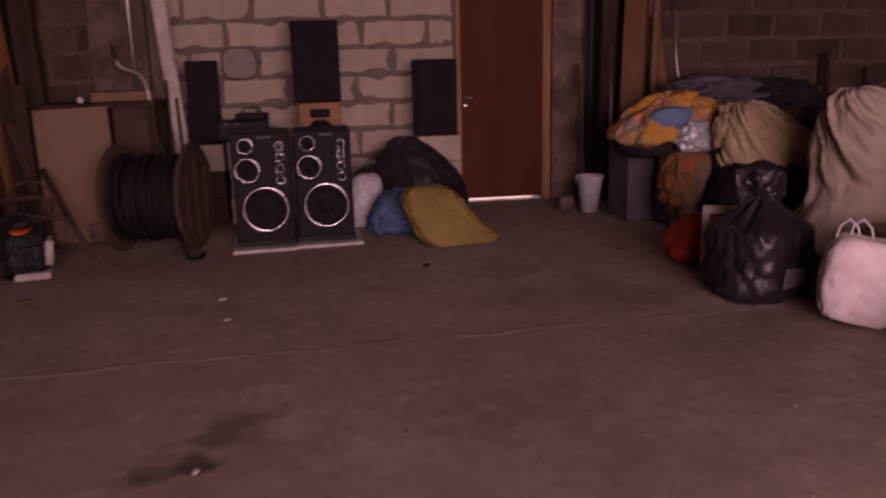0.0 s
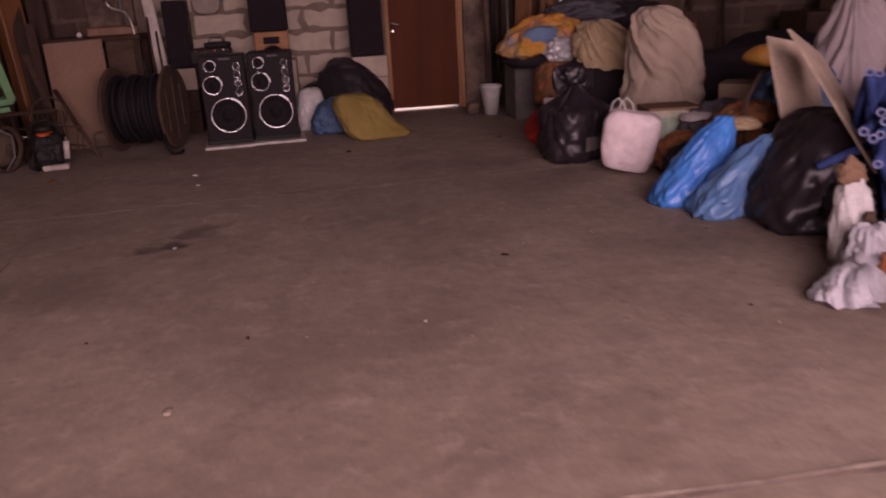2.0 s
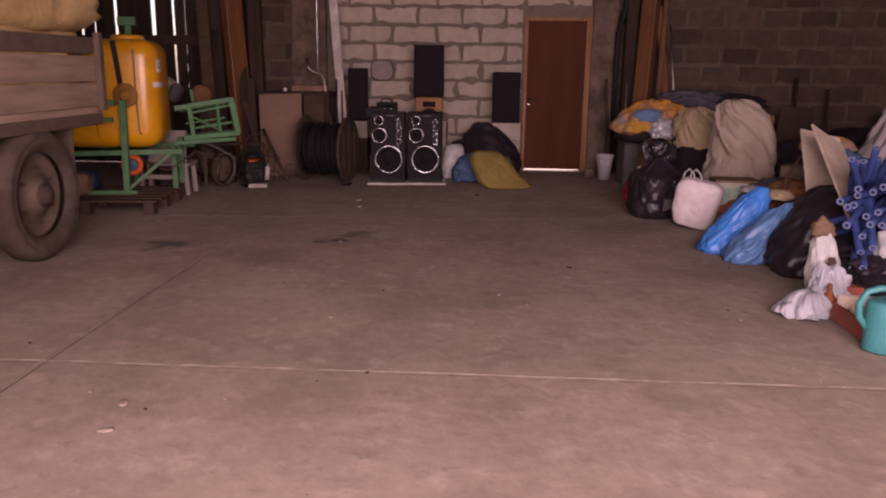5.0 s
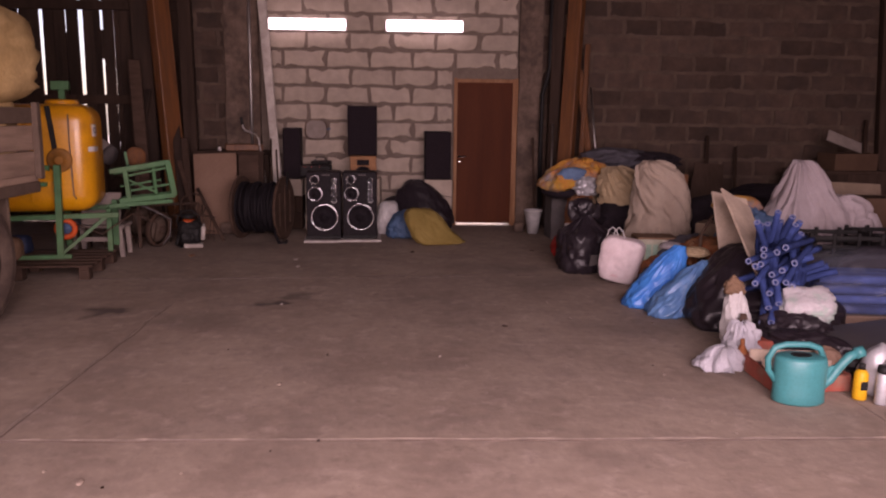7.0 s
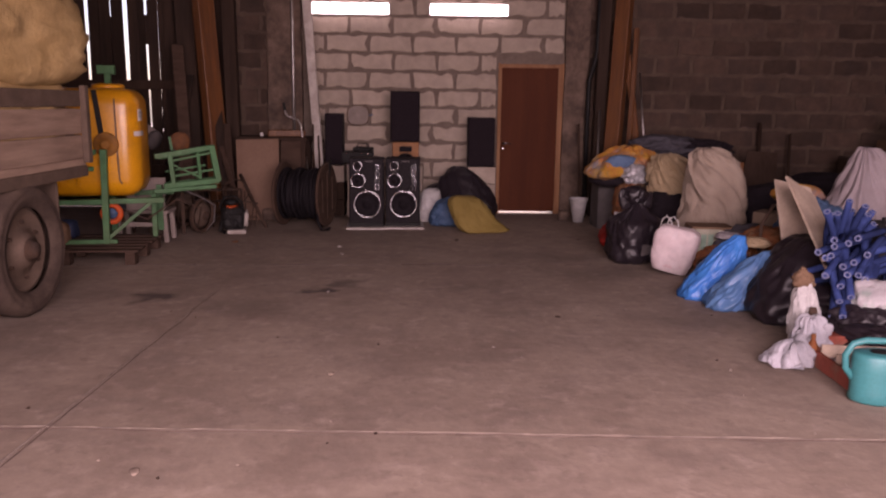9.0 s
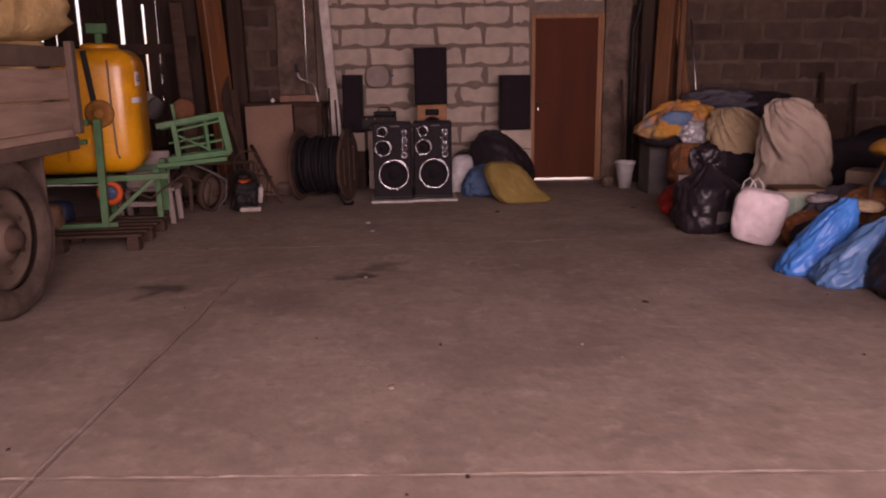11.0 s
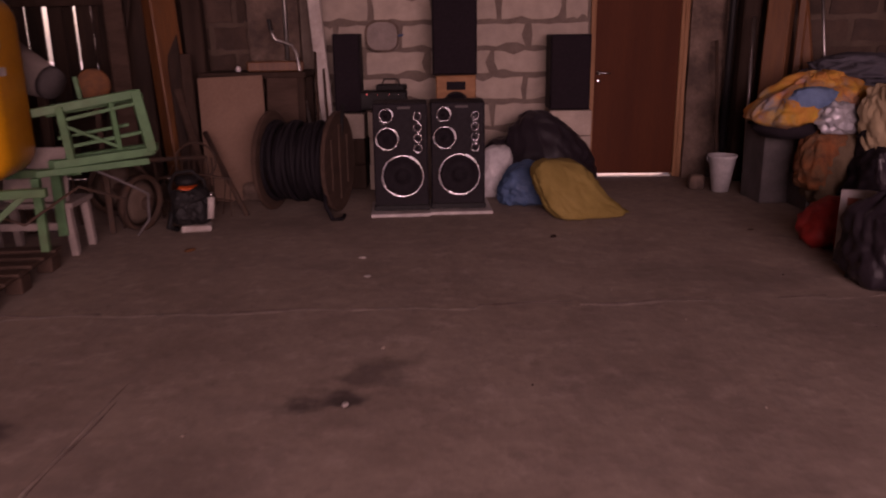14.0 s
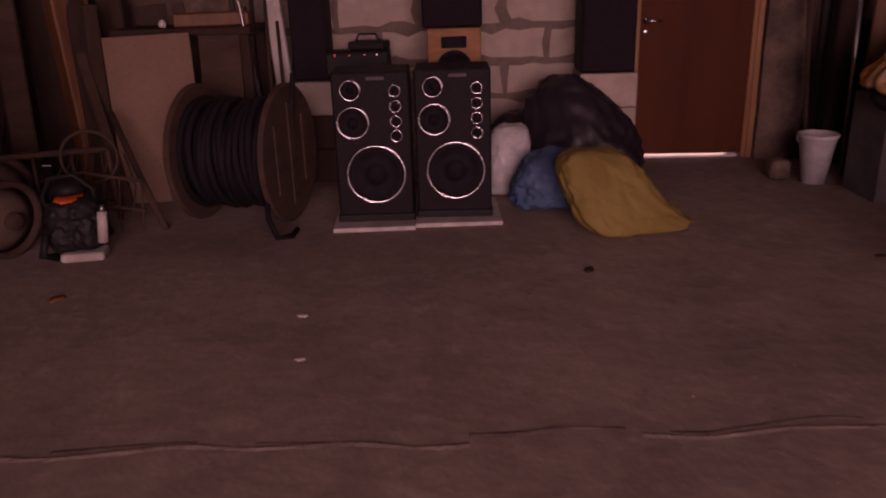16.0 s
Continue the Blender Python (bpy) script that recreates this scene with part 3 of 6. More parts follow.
dark_wall = thing("wall_north_dark", pose(0, 0, 0), "dark cinder block wall with pale mortar joints", "wall", "", "structure")
part("mortar_bed", box(X1 - 1.2, 0.24, TOP, ((X1 + 1.2) / 2, 0.13, TOP / 2), 0.0), M_CINDER_JOINT, dark_wall)
part("mortar_bed", box(0.62, 0.24, TOP, (-3.56, 0.10, TOP / 2), 0.0), M_CINDER_JOINT, dark_wall)


def column(name, x0, x1, y0, label):
    bm = bmesh.new()
    n = 26
    rings = []
    for i in range(n + 1):
        z = TOP * i / n
        j = [0.018 * noise.noise(Vector((k * 5.1 + x0, z * 1.7, k))) for k in range(4)]
        rings.append([bm.verts.new(p) for p in ((x0 + j[0], 0.1, z), (x0 + j[1], y0 + j[2], z), (x1 + j[3], y0 + j[0], z), (x1 + j[2], 0.1, z))])
    for a, b_ in zip(rings, rings[1:]):
        for k in range(4):
            bm.faces.new((a[k], a[(k + 1) % 4], b_[(k + 1) % 4], b_[k]))
    bm.faces.new(rings[0])
    bm.faces.new(rings[-1])
    return tagged(part(name, bm, M_COLUMN), label, "column", "", "structure")


column("column_1", 0.885, 1.21, -0.10, "rough grey-brown rendered column beside the door")
column("column_2", -3.27, -2.80, -0.12, "rough grey-brown rendered column beside the pale wall")

board_wall = thing("wall_north_boards", pose(0, 0.12, 0), "upright weathered boards with daylight in the gaps", "wall", "", "structure")
edges = [(-4.22, -3.87), (-4.50, -4.2205), (-4.803, -4.5005)]
right = -4.803
for i, gx in enumerate((-4.87, -5.035, -5.16, -5.335, -5.53, -5.71, -5.88, -6.05, -6.2, -6.38, -6.55, -6.73, -6.9, -7.08, -7.25, -7.42, -7.6)):
    wide = 0.044 if i == 3 else (0.015, 0.021, 0.016, 0.022, 0.019)[i % 5]
    edges.append((gx + wide / 2, right))
    right = gx - wide / 2
for i, (a, b_) in enumerate(edges):
    t = 0.014 * math.sin(i * 2.3) if i > 3 else 0.0
    part("board", box(b_ - a, 0.028, TOP, (0, 0, TOP / 2), 0.004), M_PLANK, board_wall, at=pose((a + b_) / 2, 0.006 * (i % 3), 0, 0, t * 30, 0))
for z in (0.55, 1.75, 3.05, 4.3):
    part("rail", bar((-7.6, -0.06, z), (-3.87, -0.06, z + 0.02), 0.06, 0.13, 0.005), M_DARK_TIMBER, board_wall)
# strips added outside at random heights to block daylight in the gaps
rnd = random.Random(31)
for i in range(16):
    gx = (-4.87, -5.035, -5.16, -5.53, -5.71, -5.88, -6.05, -6.2)[i % 8]
    zz = rnd.uniform(1.2, 4.6)
    part("patch_board", box(0.12, 0.02, rnd.uniform(0.12, 0.55), (gx, 0.045, zz), 0.003), M_PLANK, board_wall)
# one wide board added outside, blocks the gaps low down
part("kick_board", box(3.7, 0.03, 1.1, (-5.73, 0.04, 0.55), 0.005), M_PLANK, board_wall)

# ---- door ----
door = thing("door_1", pose(0, 0, 0), "plain red-brown door in a pine frame, daylight under it", "door", "", "structure")
part("door_leaf", box(0.80, 0.042, 2.045, (0.412, 0.02, 1.0535), 0.004), M_DOOR, door, "smooth red-brown door leaf")
for nm, bm in (("door_jamb", box(0.042, 0.14, DOOR_H, (-0.008, 0.05, DOOR_H / 2), 0.006)), ("door_jamb", box(0.046, 0.14, DOOR_H, (0.834, 0.05, DOOR_H / 2), 0.006)),
               ("door_head", box(0.80, 0.14, 0.05, (0.412, 0.052, DOOR_H - 0.026), 0.006))):
    part(nm, bm, M_DOOR_FRAME, door)
part("door_casing", box(0.05, 0.02, DOOR_H + 0.02, (0.868, -0.022, DOOR_H / 2), 0.004), M_DOOR_FRAME, door)
part("door_casing", box(0.03, 0.02, DOOR_H + 0.02, (-0.022, -0.022, DOOR_H / 2), 0.004), M_DOOR_FRAME, door)
# pale slab added outside to throw sunlight into the gap under the leaf
part("door_sill", box(0.80, 0.42, 0.05, (0.412, 0.262, -0.023), 0.004), M_GROUND, door, "added pale slab that brightens the strip under the door")
handle = part("door_handle", lathe([(0.024, 0), (0.024, 0.006), (0.01, 0.009), (0.009, 0.045)], 20, m=ring_m(0.055, -0.001, 1.01)), M_CHROME, door, "chrome lever handle", True)
part("lever", tube([(0.055, -0.045, 1.01), (0.09, -0.05, 1.011), (0.165, -0.048, 1.008)], 0.008), M_CHROME, handle, "", True)
part("lock_rose", lathe([(0.022, 0), (0.022, 0.006), (0.006, 0.008)], 20, m=ring_m(0.055, -0.001, 0.935)), M_CHROME, door, "chrome lock rose", True)

# ---- lamps on the pale wall ----
def tube_lamp(x):
    t = thing("wall_lamp", pose(x, -0.045, 2.835), "lit twin-tube lamp with a white diffuser on the block wall", "lamp", "wall lamps over the speakers")
    part("lamp_base", box(1.11, 0.05, 0.15, (0, 0.01, 0), 0.012, 2), M_LAMP_BODY, t)
    part("diffuser", box(1.08, 0.055, 0.155, (0, -0.045, 0), 0.024, 3), M_LAMP, t, "glowing white diffuser", True)
    for s in (-0.548, 0.548):
        part("end_cap", box(0.016, 0.07, 0.162, (s, -0.037, 0), 0.004), M_LAMP_BODY, t)
    return t


tube_lamp(-2.115)
tube_lamp(-0.47)

# ---- roof timbers and pipes against the far wall ----
def timber(name, p, q, w, d, mat, label, cat="beam"):
    p, q = Vector(p), Vector(q)
    m = Matrix.Translation(p)
    return simple(name, bar((0, 0, 0), q - p, w, d, 0.012), mat, m, label, cat)


timber("timber_beam", (-3.83, -0.62, 0.0), (-4.22, -0.30, 5.15), 0.25, 0.16, M_BEAM, "orange pine frame beam leaning against the far wall")
timber("timber_post", (-3.72, -0.28, 0.0), (-3.80, -0.22, 5.15), 0.18, 0.12, M_DARK_TIMBER, "dark timber post behind the pine beam")
timber("timber_post", (-4.32, -0.20, 0.0), (-4.50, -0.02, 5.1), 0.26, 0.05, M_PLANK, "grey weathered board standing against the wall")
timber("timber_beam", (1.46, -0.62, 0.0), (1.72, -0.24, 5.15), 0.20, 0.15, M_BEAM, "orange pine frame beam behind the heap of clothes")
timber("timber_beam", (1.72, -0.50, 0.0), (1.80, -0.36, 2.6), 0.07, 0.05, M_BEAM, "orange pine board leaning by the beam")
timber("timber_post", (1.36, -0.22, 0.0), (1.42, -0.2, 5.15), 0.16, 0.14, M_DARK_TIMBER, "dark timber post beside the column")
timber("timber_plank", (2.02, -0.5, 0.0), (1.70, -0.3, 2.25), 0.05, 0.09, M_BEAM, "thin pine lath leaning on the beam", "plank")
simple("metal_rod", rod((0, 0, 0), (-0.16, 0.1, 1.5), 0.012), M_STEEL, pose(1.98, -0.66, 0.5), "thin bright metal rod leaning on the beam", "rod", smooth=True)
simple("drain_pipe", tube([(0, 0, 0), (0, 0, 1.9), (0.06, 0.02, 2.1), (0.10, 0.04, 2.3), (0.12, 0.04, 4.9)], 0.032), M_BLACK, pose(1.20, -0.27, 0.0),
       "dark iron pipe running up beside the column", "pipe", smooth=True)
simple("iron_bar", rod((0, 0, 0), (0.03, 0.16, 1.5), 0.014), M_STEEL, pose(1.30, -0.62, 0.0), "grey iron bar standing in the corner", "bar", smooth=True)
simple("iron_bar", rod((0, 0, 0), (-0.03, 0.22, 1.3), 0.016), M_RUST, pose(1.12, -0.45, 0.0), "rusty iron bar standing in the corner", "bar", smooth=True)
timber("timber_post", (6.33, -0.15, 0.0), (6.02, -0.1, 5.15), 0.16, 0.14, M_DARK_TIMBER, "dark timber post in front of the cinder wall")
for xx, h, w in ((3.62, 1.35, 0.05), (4.05, 1.2, 0.045), (2.95, 1.1, 0.035), (5.95, 1.6, 0.06)):
    simple("handle_stick", rod((0, 0, 0), (0.04, 0.22, h), w / 2), M_DARK_TIMBER, pose(xx, -0.36, 0), "dark wooden tool stick leaning on the cinder wall", "stick", smooth=True)
simple("white_post", box(0.115, 0.06, 4.3, (0, 0, 2.15), 0.008), M_WHITE_WOOD, pose(-2.49, -0.33, 0.0, 3, -3.2, 0), "long white painted post leaning against the block wall", "post")
simple("conduit", tube([(0, 0, 0), (0.01, 0, 2.0), (0, 0, 4.9)], 0.02), M_STEEL, pose(-2.92, -0.15, 0.1), "grey conduit running up the column", "pipe", smooth=True)

# ---- loudspeakers ----
def driver(parent, name, x, z, r, y, label="chrome ringed speaker cone", ring=None):
    edge = 0.004 + 0.075 * r
    p = part(name, lathe([(r * 0.88, 0.006), (r * 0.84, 0.014), (r * 0.77, 0.014), (r * 0.73, 0.006), (r * 0.5, 0.003), (r * 0.34, 0.0015), (r * 0.33, 0.006), (r * 0.22, 0.016), (r * 0.1, 0.021), (0.001, 0.022)], 36, m=ring_m(x, y, z), caps=False), M_CONE, parent, label, True)
    part("ring", lathe([(r - edge, -0.002), (r - edge, 0.014), (r - 0.5 * edge, 0.019), (r - 0.12 * edge, 0.014), (r, 0.0), (r - edge, -0.002)], 40, m=ring_m(x, y, z), caps=False), ring or M_CHROME, p, "" if ring else "polished ring", True)
    return p


def tower_speaker(x, y, turn):
    t = thing("floor_speaker", pose(x, y, 0.028, 0, 0, turn), "charcoal floor loudspeaker with chrome ringed drivers on a board", "loudspeaker", "pair of floor speakers")
    w, d, h = 0.43, 0.36, 0.85
    part("cabinet", box(w, d, h, (0, d / 2, h / 2), 0.012, 2), M_SPEAKER, t)
    part("plinth", box(w + 0.012, d, 0.045, (0, d / 2 - 0.012, 0.024), 0.006), M_BLACK, t)
    driver(t, "woofer", 0.01, 0.28, 0.172, -0.003)
    driver(t, "mid_driver", -0.105, 0.575, 0.092, -0.003)
    driver(t, "tweeter", -0.11, 0.755, 0.058, -0.003)
    for k in range(4):
        driver(t, "bullet_tweeter", 0.135, 0.745 - k * 0.083, 0.0345, -0.003)
    part("badge", box(0.10, 0.004, 0.018, (0.03, -0.003, 0.815), 0.001), M_GREYBOX, t)
    return t


tower_speaker(-1.745, -1.60, 4)
tower_speaker(-1.295, -1.535, 2)
simple("speaker_board", box(0.47, 0.5, 0.026, (0, 0, 0.013), 0.003), M_BOARD, pose(-1.77, -1.47, 0, 0, 0, 5), "pale chipboard panel under a floor loudspeaker", "board", "boards under speakers")
simple("speaker_board", box(0.50, 0.5, 0.026, (0, 0, 0.013), 0.003), M_BOARD, pose(-1.285, -1.395, 0, 0, 0, 4), "pale chipboard panel under a floor loudspeaker", "board", "boards under speakers")


def block_stand(x0, x1, y0, y1, h, label, low=None):
    t = thing("block_stand", pose((x0 + x1) / 2, (y0 + y1) / 2, 0), label, "stand", "block stands")
    n = max(1, round((h) / 0.25))
    for k in range(n):
        part("block", box(x1 - x0 - 0.01 * (k % 2), y1 - y0, h / n - 0.004, (0.004 * (k % 2), 0, (k + 0.5) * h / n), 0.008), low if low and k < n - 1 else M_WHITE_BLOCK, t)
    return t


block_stand(-0.46, -0.07, -0.46, -0.03, 0.70, "stack of pale aerated blocks carrying a black speaker")
block_stand(-2.46, -2.16, -0.55, -0.05, 0.70, "pale aerated block on dark timber under a black speaker", M_DARK_TIMBER)
block_stand(-2.12, -1.08, -0.60, -0.10, 0.72, "long stack of pale aerated blocks behind the floor speakers")


def grille_speaker(x, y, z, w, d, h, turn, lean, label):
    t = thing("black_speaker", pose(x, y, z, lean, 0, turn), label, "loudspeaker", "black cloth-fronted speakers")
    part("cabinet", box(w, d, h, (0, d / 2, h / 2), 0.01, 2), M_SPEAKER, t)
    part("grille", box(w - 0.02, 0.022, h - 0.02, (0, -0.012, h / 2), 0.009, 2), M_GRILLE, t, "black grille cloth")
    return t


grille_speaker(-0.275, -0.44, 0.704, 0.37, 0.32, 0.67, 1, 0, "black cloth-fronted speaker on pale blocks by the door")
grille_speaker(-2.30, -0.52, 0.704, 0.245, 0.3, 0.70, 3, 0, "narrow black cloth-fronted speaker on pale blocks")
grille_speaker(-1.325, -0.55, 1.036, 0.40, 0.3, 0.68, 2, 0, "black cloth-fronted speaker on a pine speaker box")

wood = thing("pine_speaker", pose(-1.315, -0.56, 0.72, 0, 0, 2), "small pine-fronted speaker box with a dark port", "loudspeaker")
part("cabinet", box(0.36, 0.32, 0.31, (0, 0.17, 0.155), 0.008), M_PLYWOOD, wood)
# solid block whose dark colour stands for the shade in the slot
part("port", box(0.17, 0.02, 0.075, (0, 0.004, 0.22), 0.006), M_CONE, wood, "solid dark block painted as a shaded slot port")
for s in (-0.12, 0.12):
    part("trim_strip", box(0.05, 0.01, 0.02, (s, 0.004, 0.285), 0.003), M_PLYWOOD, wood)
driver(wood, "woofer", 0, 0.05, 0.12, 0.006, "dark speaker cone", M_BLACK)

amp = thing("amplifier", pose(-1.98, -0.52, 0.72, 0, 0, 4), "black amplifier with small red lights", "amplifier")
part("case", box(0.44, 0.3, 0.165, (0, 0.15, 0.0875), 0.02, 2), M_BLACK, amp)
for s in (-0.14, 0.14):
    part("foot", box(0.03, 0.03, 0.01, (s, 0.04, 0.004), 0.002), M_RUBBER, amp)
for s, mt in ((-0.15, M_RED_LED), (-0.05, M_RED_LED), (0.055, M_RED_LED), (0.14, M_WHITE_LED)):
    part("indicator", rod((s, -0.006, 0.150), (s, 0.004, 0.150), 0.003), mt, amp, "glowing indicator")
for s in (-0.1, 0.0, 0.1):
    part("knob", rod((s, -0.016, 0.035), (s, 0.004, 0.035), 0.014, n=16), M_GREYBOX, amp)
mixer = thing("cassette_deck", pose(-1.93, -0.42, 0.89, 0, 0, -8), "small dark radio deck lying on the amplifier", "radio")
part("case", box(0.26, 0.18, 0.055, (0, 0.09, 0.03), 0.012, 2), M_BLACK, mixer)
part("carrying_handle", tube([(-0.09, 0.06, 0.05), (-0.06, 0.06, 0.105), (0.06, 0.06, 0.105), (0.09, 0.06, 0.05)], 0.008), M_BLACK, mixer, "", True)

lid = thing("hanging_lid", pose(-2.02, -0.02, 1.38), "grey plastic lid hanging on the block wall", "lid")
part("disc", bag(0.30, 0.05, 0.28, 4, 0.01, power=3.2, sub=3), M_GREY_STOOL, lid, "", True, pose(0, -0.02, -0.14))
part("rim", tube([(0.155 * math.copysign(abs(math.cos(a)) ** 0.7, math.cos(a)), -0.035, 0.14 * math.copysign(abs(math.sin(a)) ** 0.7, math.sin(a))) for a in [k * 0.1963495 for k in range(32)]],
                 0.01, closed=True), M_COLUMN, lid, "", True)
part("handle", bar((0.15, -0.035, 0.0), (0.21, -0.035, 0.01), 0.05, 0.02, 0.008), M_BLUE_BAG, lid, "blue handle")

# ---- bags by the door ----
simple("bin_bag", bag(0.84, 0.55, 0.70, 3, 0.06, 2.4, 2.3, lean=(-0.20, 0.12), taper=0.42, drape=0.06, cells=1.4), M_BLACK_PLASTIC, pose(-0.42, -0.72, 0, 0, 0, -12), "big slumped black bin bag leaning by the door", "bag", smooth=True)
simple("bin_bag", bag(0.42, 0.40, 0.46, 8, 0.06, 3.2, 2.2), M_BLACK_PLASTIC, pose(-0.86, -0.45, 0), "black bin bag on the floor at the block wall", "bag", smooth=True)
simple("white_sack", bag(0.25, 0.20, 0.42, 5, 0.05, 2.2, 4.0, drape=0.1, crumple=0.15, sag=0.0, lean=(0.02, 0.06)), M_WHITE_BAG, pose(-0.97, -0.90, 0), "milky white plastic sack beside the speakers", "bag", smooth=True)
simple("blue_sack", bag(0.48, 0.34, 0.34, 6, 0.08, 2.2, 2.3, taper=0.3, drape=0.14, crumple=0.2, cells=1.5), M_BLUE_BAG, pose(-0.70, -1.22, 0, 0, 0, 10), "dull blue plastic sack on the floor", "bag", smooth=True)


def lying_sack():
    """A filled woven sack that leans back, its open lower end spread to one side."""
    bm = bag(0.47, 0.30, 0.43, 12, 0.035, 1.8, 3.6, lean=(-0.20, 0.18), sag=0.12, taper=0.10, drape=0.08, crumple=0.10, cells=1.3)
    for v in bm.verts:
        if v.co.z < 0.18 and v.co.x > 0.05:
            k = (0.18 - v.co.z) / 0.18 * min(1, (v.co.x - 0.05) / 0.25)
            v.co.x += 0.20 * k
            v.co.y -= 0.02 * k
            v.co.z *= 1 - 0.55 * k
    return bm


yellow = thing("yellow_sack", pose(-0.30, -1.72, 0, 0, 0, 22), "mustard yellow woven sack slumped on the floor", "sack")
part("sack_body", lying_sack(), M_SACK_YELLOW, yellow, "", True)

bucket = thing("bucket", pose(1.04, -0.80, 0), "dirty white plastic bucket by the column", "bucket")
part("body", lathe([(0.072, 0.004), (0.115, 0.30), (0.126, 0.31), (0.126, 0.33), (0.111, 0.33), (0.069, 0.02), (0.0005, 0.015)], 28), M_WHITE_BAG, bucket, "", True)
part("bail", tube([(0.13 * math.cos(a), 0.02, 0.32 - 0.11 * math.sin(a)) for a in [k * math.pi / 10 for k in range(11)]], 0.004), M_STEEL, bucket, "", True)
simple("brick_lump", bag(0.12, 0.14, 0.13, 21, 0.06, 2, 4, sub=3), M_COLUMN, pose(0.86, -0.66, 0), "rough lump of broken masonry by the bucket", "rubble")

# ---- cable reel, cardboard and clutter by the far wall ----
reel = thing("cable_reel", pose(-2.555, -1.40, 0, 0, 0, -9), "big wooden reel wound with black cable", "reel")
RX = Matrix.Translation((0, 0, 0.405)) @ pose(0, 0, 0, 0, 90, 0)
for s in (-0.27, 0.29):
    fl = part("flange", lathe([(0.06, s - 0.018), (0.395, s - 0.018), (0.405, s - 0.01), (0.405, s + 0.01), (0.395, s + 0.018), (0.06, s + 0.018)], 44, m=RX), M_REEL, reel, "worn wooden flange")
    for k in (-0.2, 0.0, 0.2):
        part("batten", box(0.012, 0.07, 0.6 - abs(k), (s + (0.024 if s > 0 else -0.024), k, 0.405), 0.003), M_REEL, fl)
part("hub", lathe([(0.2, -0.26), (0.2, 0.28)], 24, m=RX), M_REEL, reel)
for row, (rr, n) in enumerate(((0.275, 13), (0.30, 12))):
    for k in range(n):
        s = -0.245 + 0.51 * (k + 0.5 * (row % 2)) / n
        pts = [RX @ Vector((rr * math.cos(a) * (1 + 0.05 * math.sin(k * 5 + row)), rr * math.sin(a) * (1 + 0.04 * math.sin(k * 7.3)), s + 0.022 * math.sin(a + k * 1.7))) for a in [q * 0.2617994 for q in range(24)]]
        part("cable_turn", tube(pts, 0.023, 7, None, True), M_CABLE, reel, "", True)
part("cable_end", tube([(0.26, -0.3, 0.25), (0.30, -0.39, 0.12), (0.36, -0.42, 0.02), (0.42, -0.36, 0.015), (0.40, -0.24, 0.015)], 0.016), M_CABLE, reel, "", True)

simple("hardboard_sheet", box(0.56, 0.015, 1.07, (0, 0, 0.535), 0.004), M_BROWNBOARD, pose(-3.22, -1.02, 0.0, -7, -2, 3), "tall brown hardboard sheet leaning on a bench", "board")
bench = thing("work_bench", pose(-3.12, -0.44, 0), "old dark timber bench with things piled on it", "bench")
part("bench_top", box(0.95, 0.5, 0.05, (0, 0, 1.06), 0.008), M_DARK_TIMBER, bench)
for sx in (-0.42, 0.42):
    for sy in (-0.2, 0.2):
        part("leg", box(0.07, 0.07, 1.035, (sx, sy, 0.5175), 0.006), M_DARK_TIMBER, bench)
part("crossbar", box(0.8, 0.04, 0.08, (0, -0.2, 0.35), 0.005), M_DARK_TIMBER, bench)
simple("timber_offcut", box(0.5, 0.12, 0.09, (0, 0, 0.045), 0.01), M_BEAM, pose(-2.95, -0.50, 1.085, 0, 0, 10), "brown timber offcut lying on the bench", "timber")
simple("ceramic_knob", lathe([(0.02, 0), (0.028, 0.02), (0.018, 0.04), (0.012, 0.05)], 16), M_WHITE, pose(-3.28, -0.55, 1.085), "small white ceramic insulator on the bench", "insulator", smooth=True)
simple("brown_crate_side", box(0.28, 0.03, 0.62, (0, 0, 0.31), 0.006), M_REEL, pose(-2.86, -0.74, 0.42, -6, 0, 0), "brown board standing against the bench", "board")
simple("brick_lump", bag(0.28, 0.2, 0.16, 41, 0.05, 2, 5, sub=3), M_COLUMN, pose(-3.05, -0.95, 0), "rough lump of masonry under the bench", "rubble")
crank = thing("starting_crank", pose(-2.76, -0.62, 0), "bright bent steel crank leaning on the wall", "crank")
part("shaft", tube([(0.10, 0, 0.72), (0.02, 0.06, 1.24), (-0.02, 0.07, 1.31), (-0.16, 0.07, 1.36), (-0.19, 0.07, 1.40), (-0.20, 0.07, 1.46)], 0.013), M_STEEL, crank, "", True)
part("foot_bar", tube([(0.20, -0.05, 0.0), (0.15, -0.03, 0.4), (0.10, 0, 0.73)], 0.013), M_STEEL, crank, "", True)
part("grip", rod((-0.20, 0.07, 1.44), (-0.215, 0.07, 1.54), 0.018), M_BLACK, crank, "black grip")
for k, (xx, h) in enumerate(((-2.70, 1.25), (-2.60, 1.1), (-2.78, 1.2))):
    simple("iron_bar", rod((0, 0, 0), (-0.05 - 0.03 * k, 0.3, h), 0.012), M_RUST, pose(xx + 0.15, -0.72, 0), "rusty iron bar leaning behind the cable reel", "bar", smooth=True)
simple("crowbar", tube([(0, 0, 0), (0.03, 0.05, 0.55), (0.06, 0.08, 0.86)], 0.016), M_BLACK, pose(-2.28, -1.46, 0), "dark crowbar standing beside the reel", "bar", smooth=True)

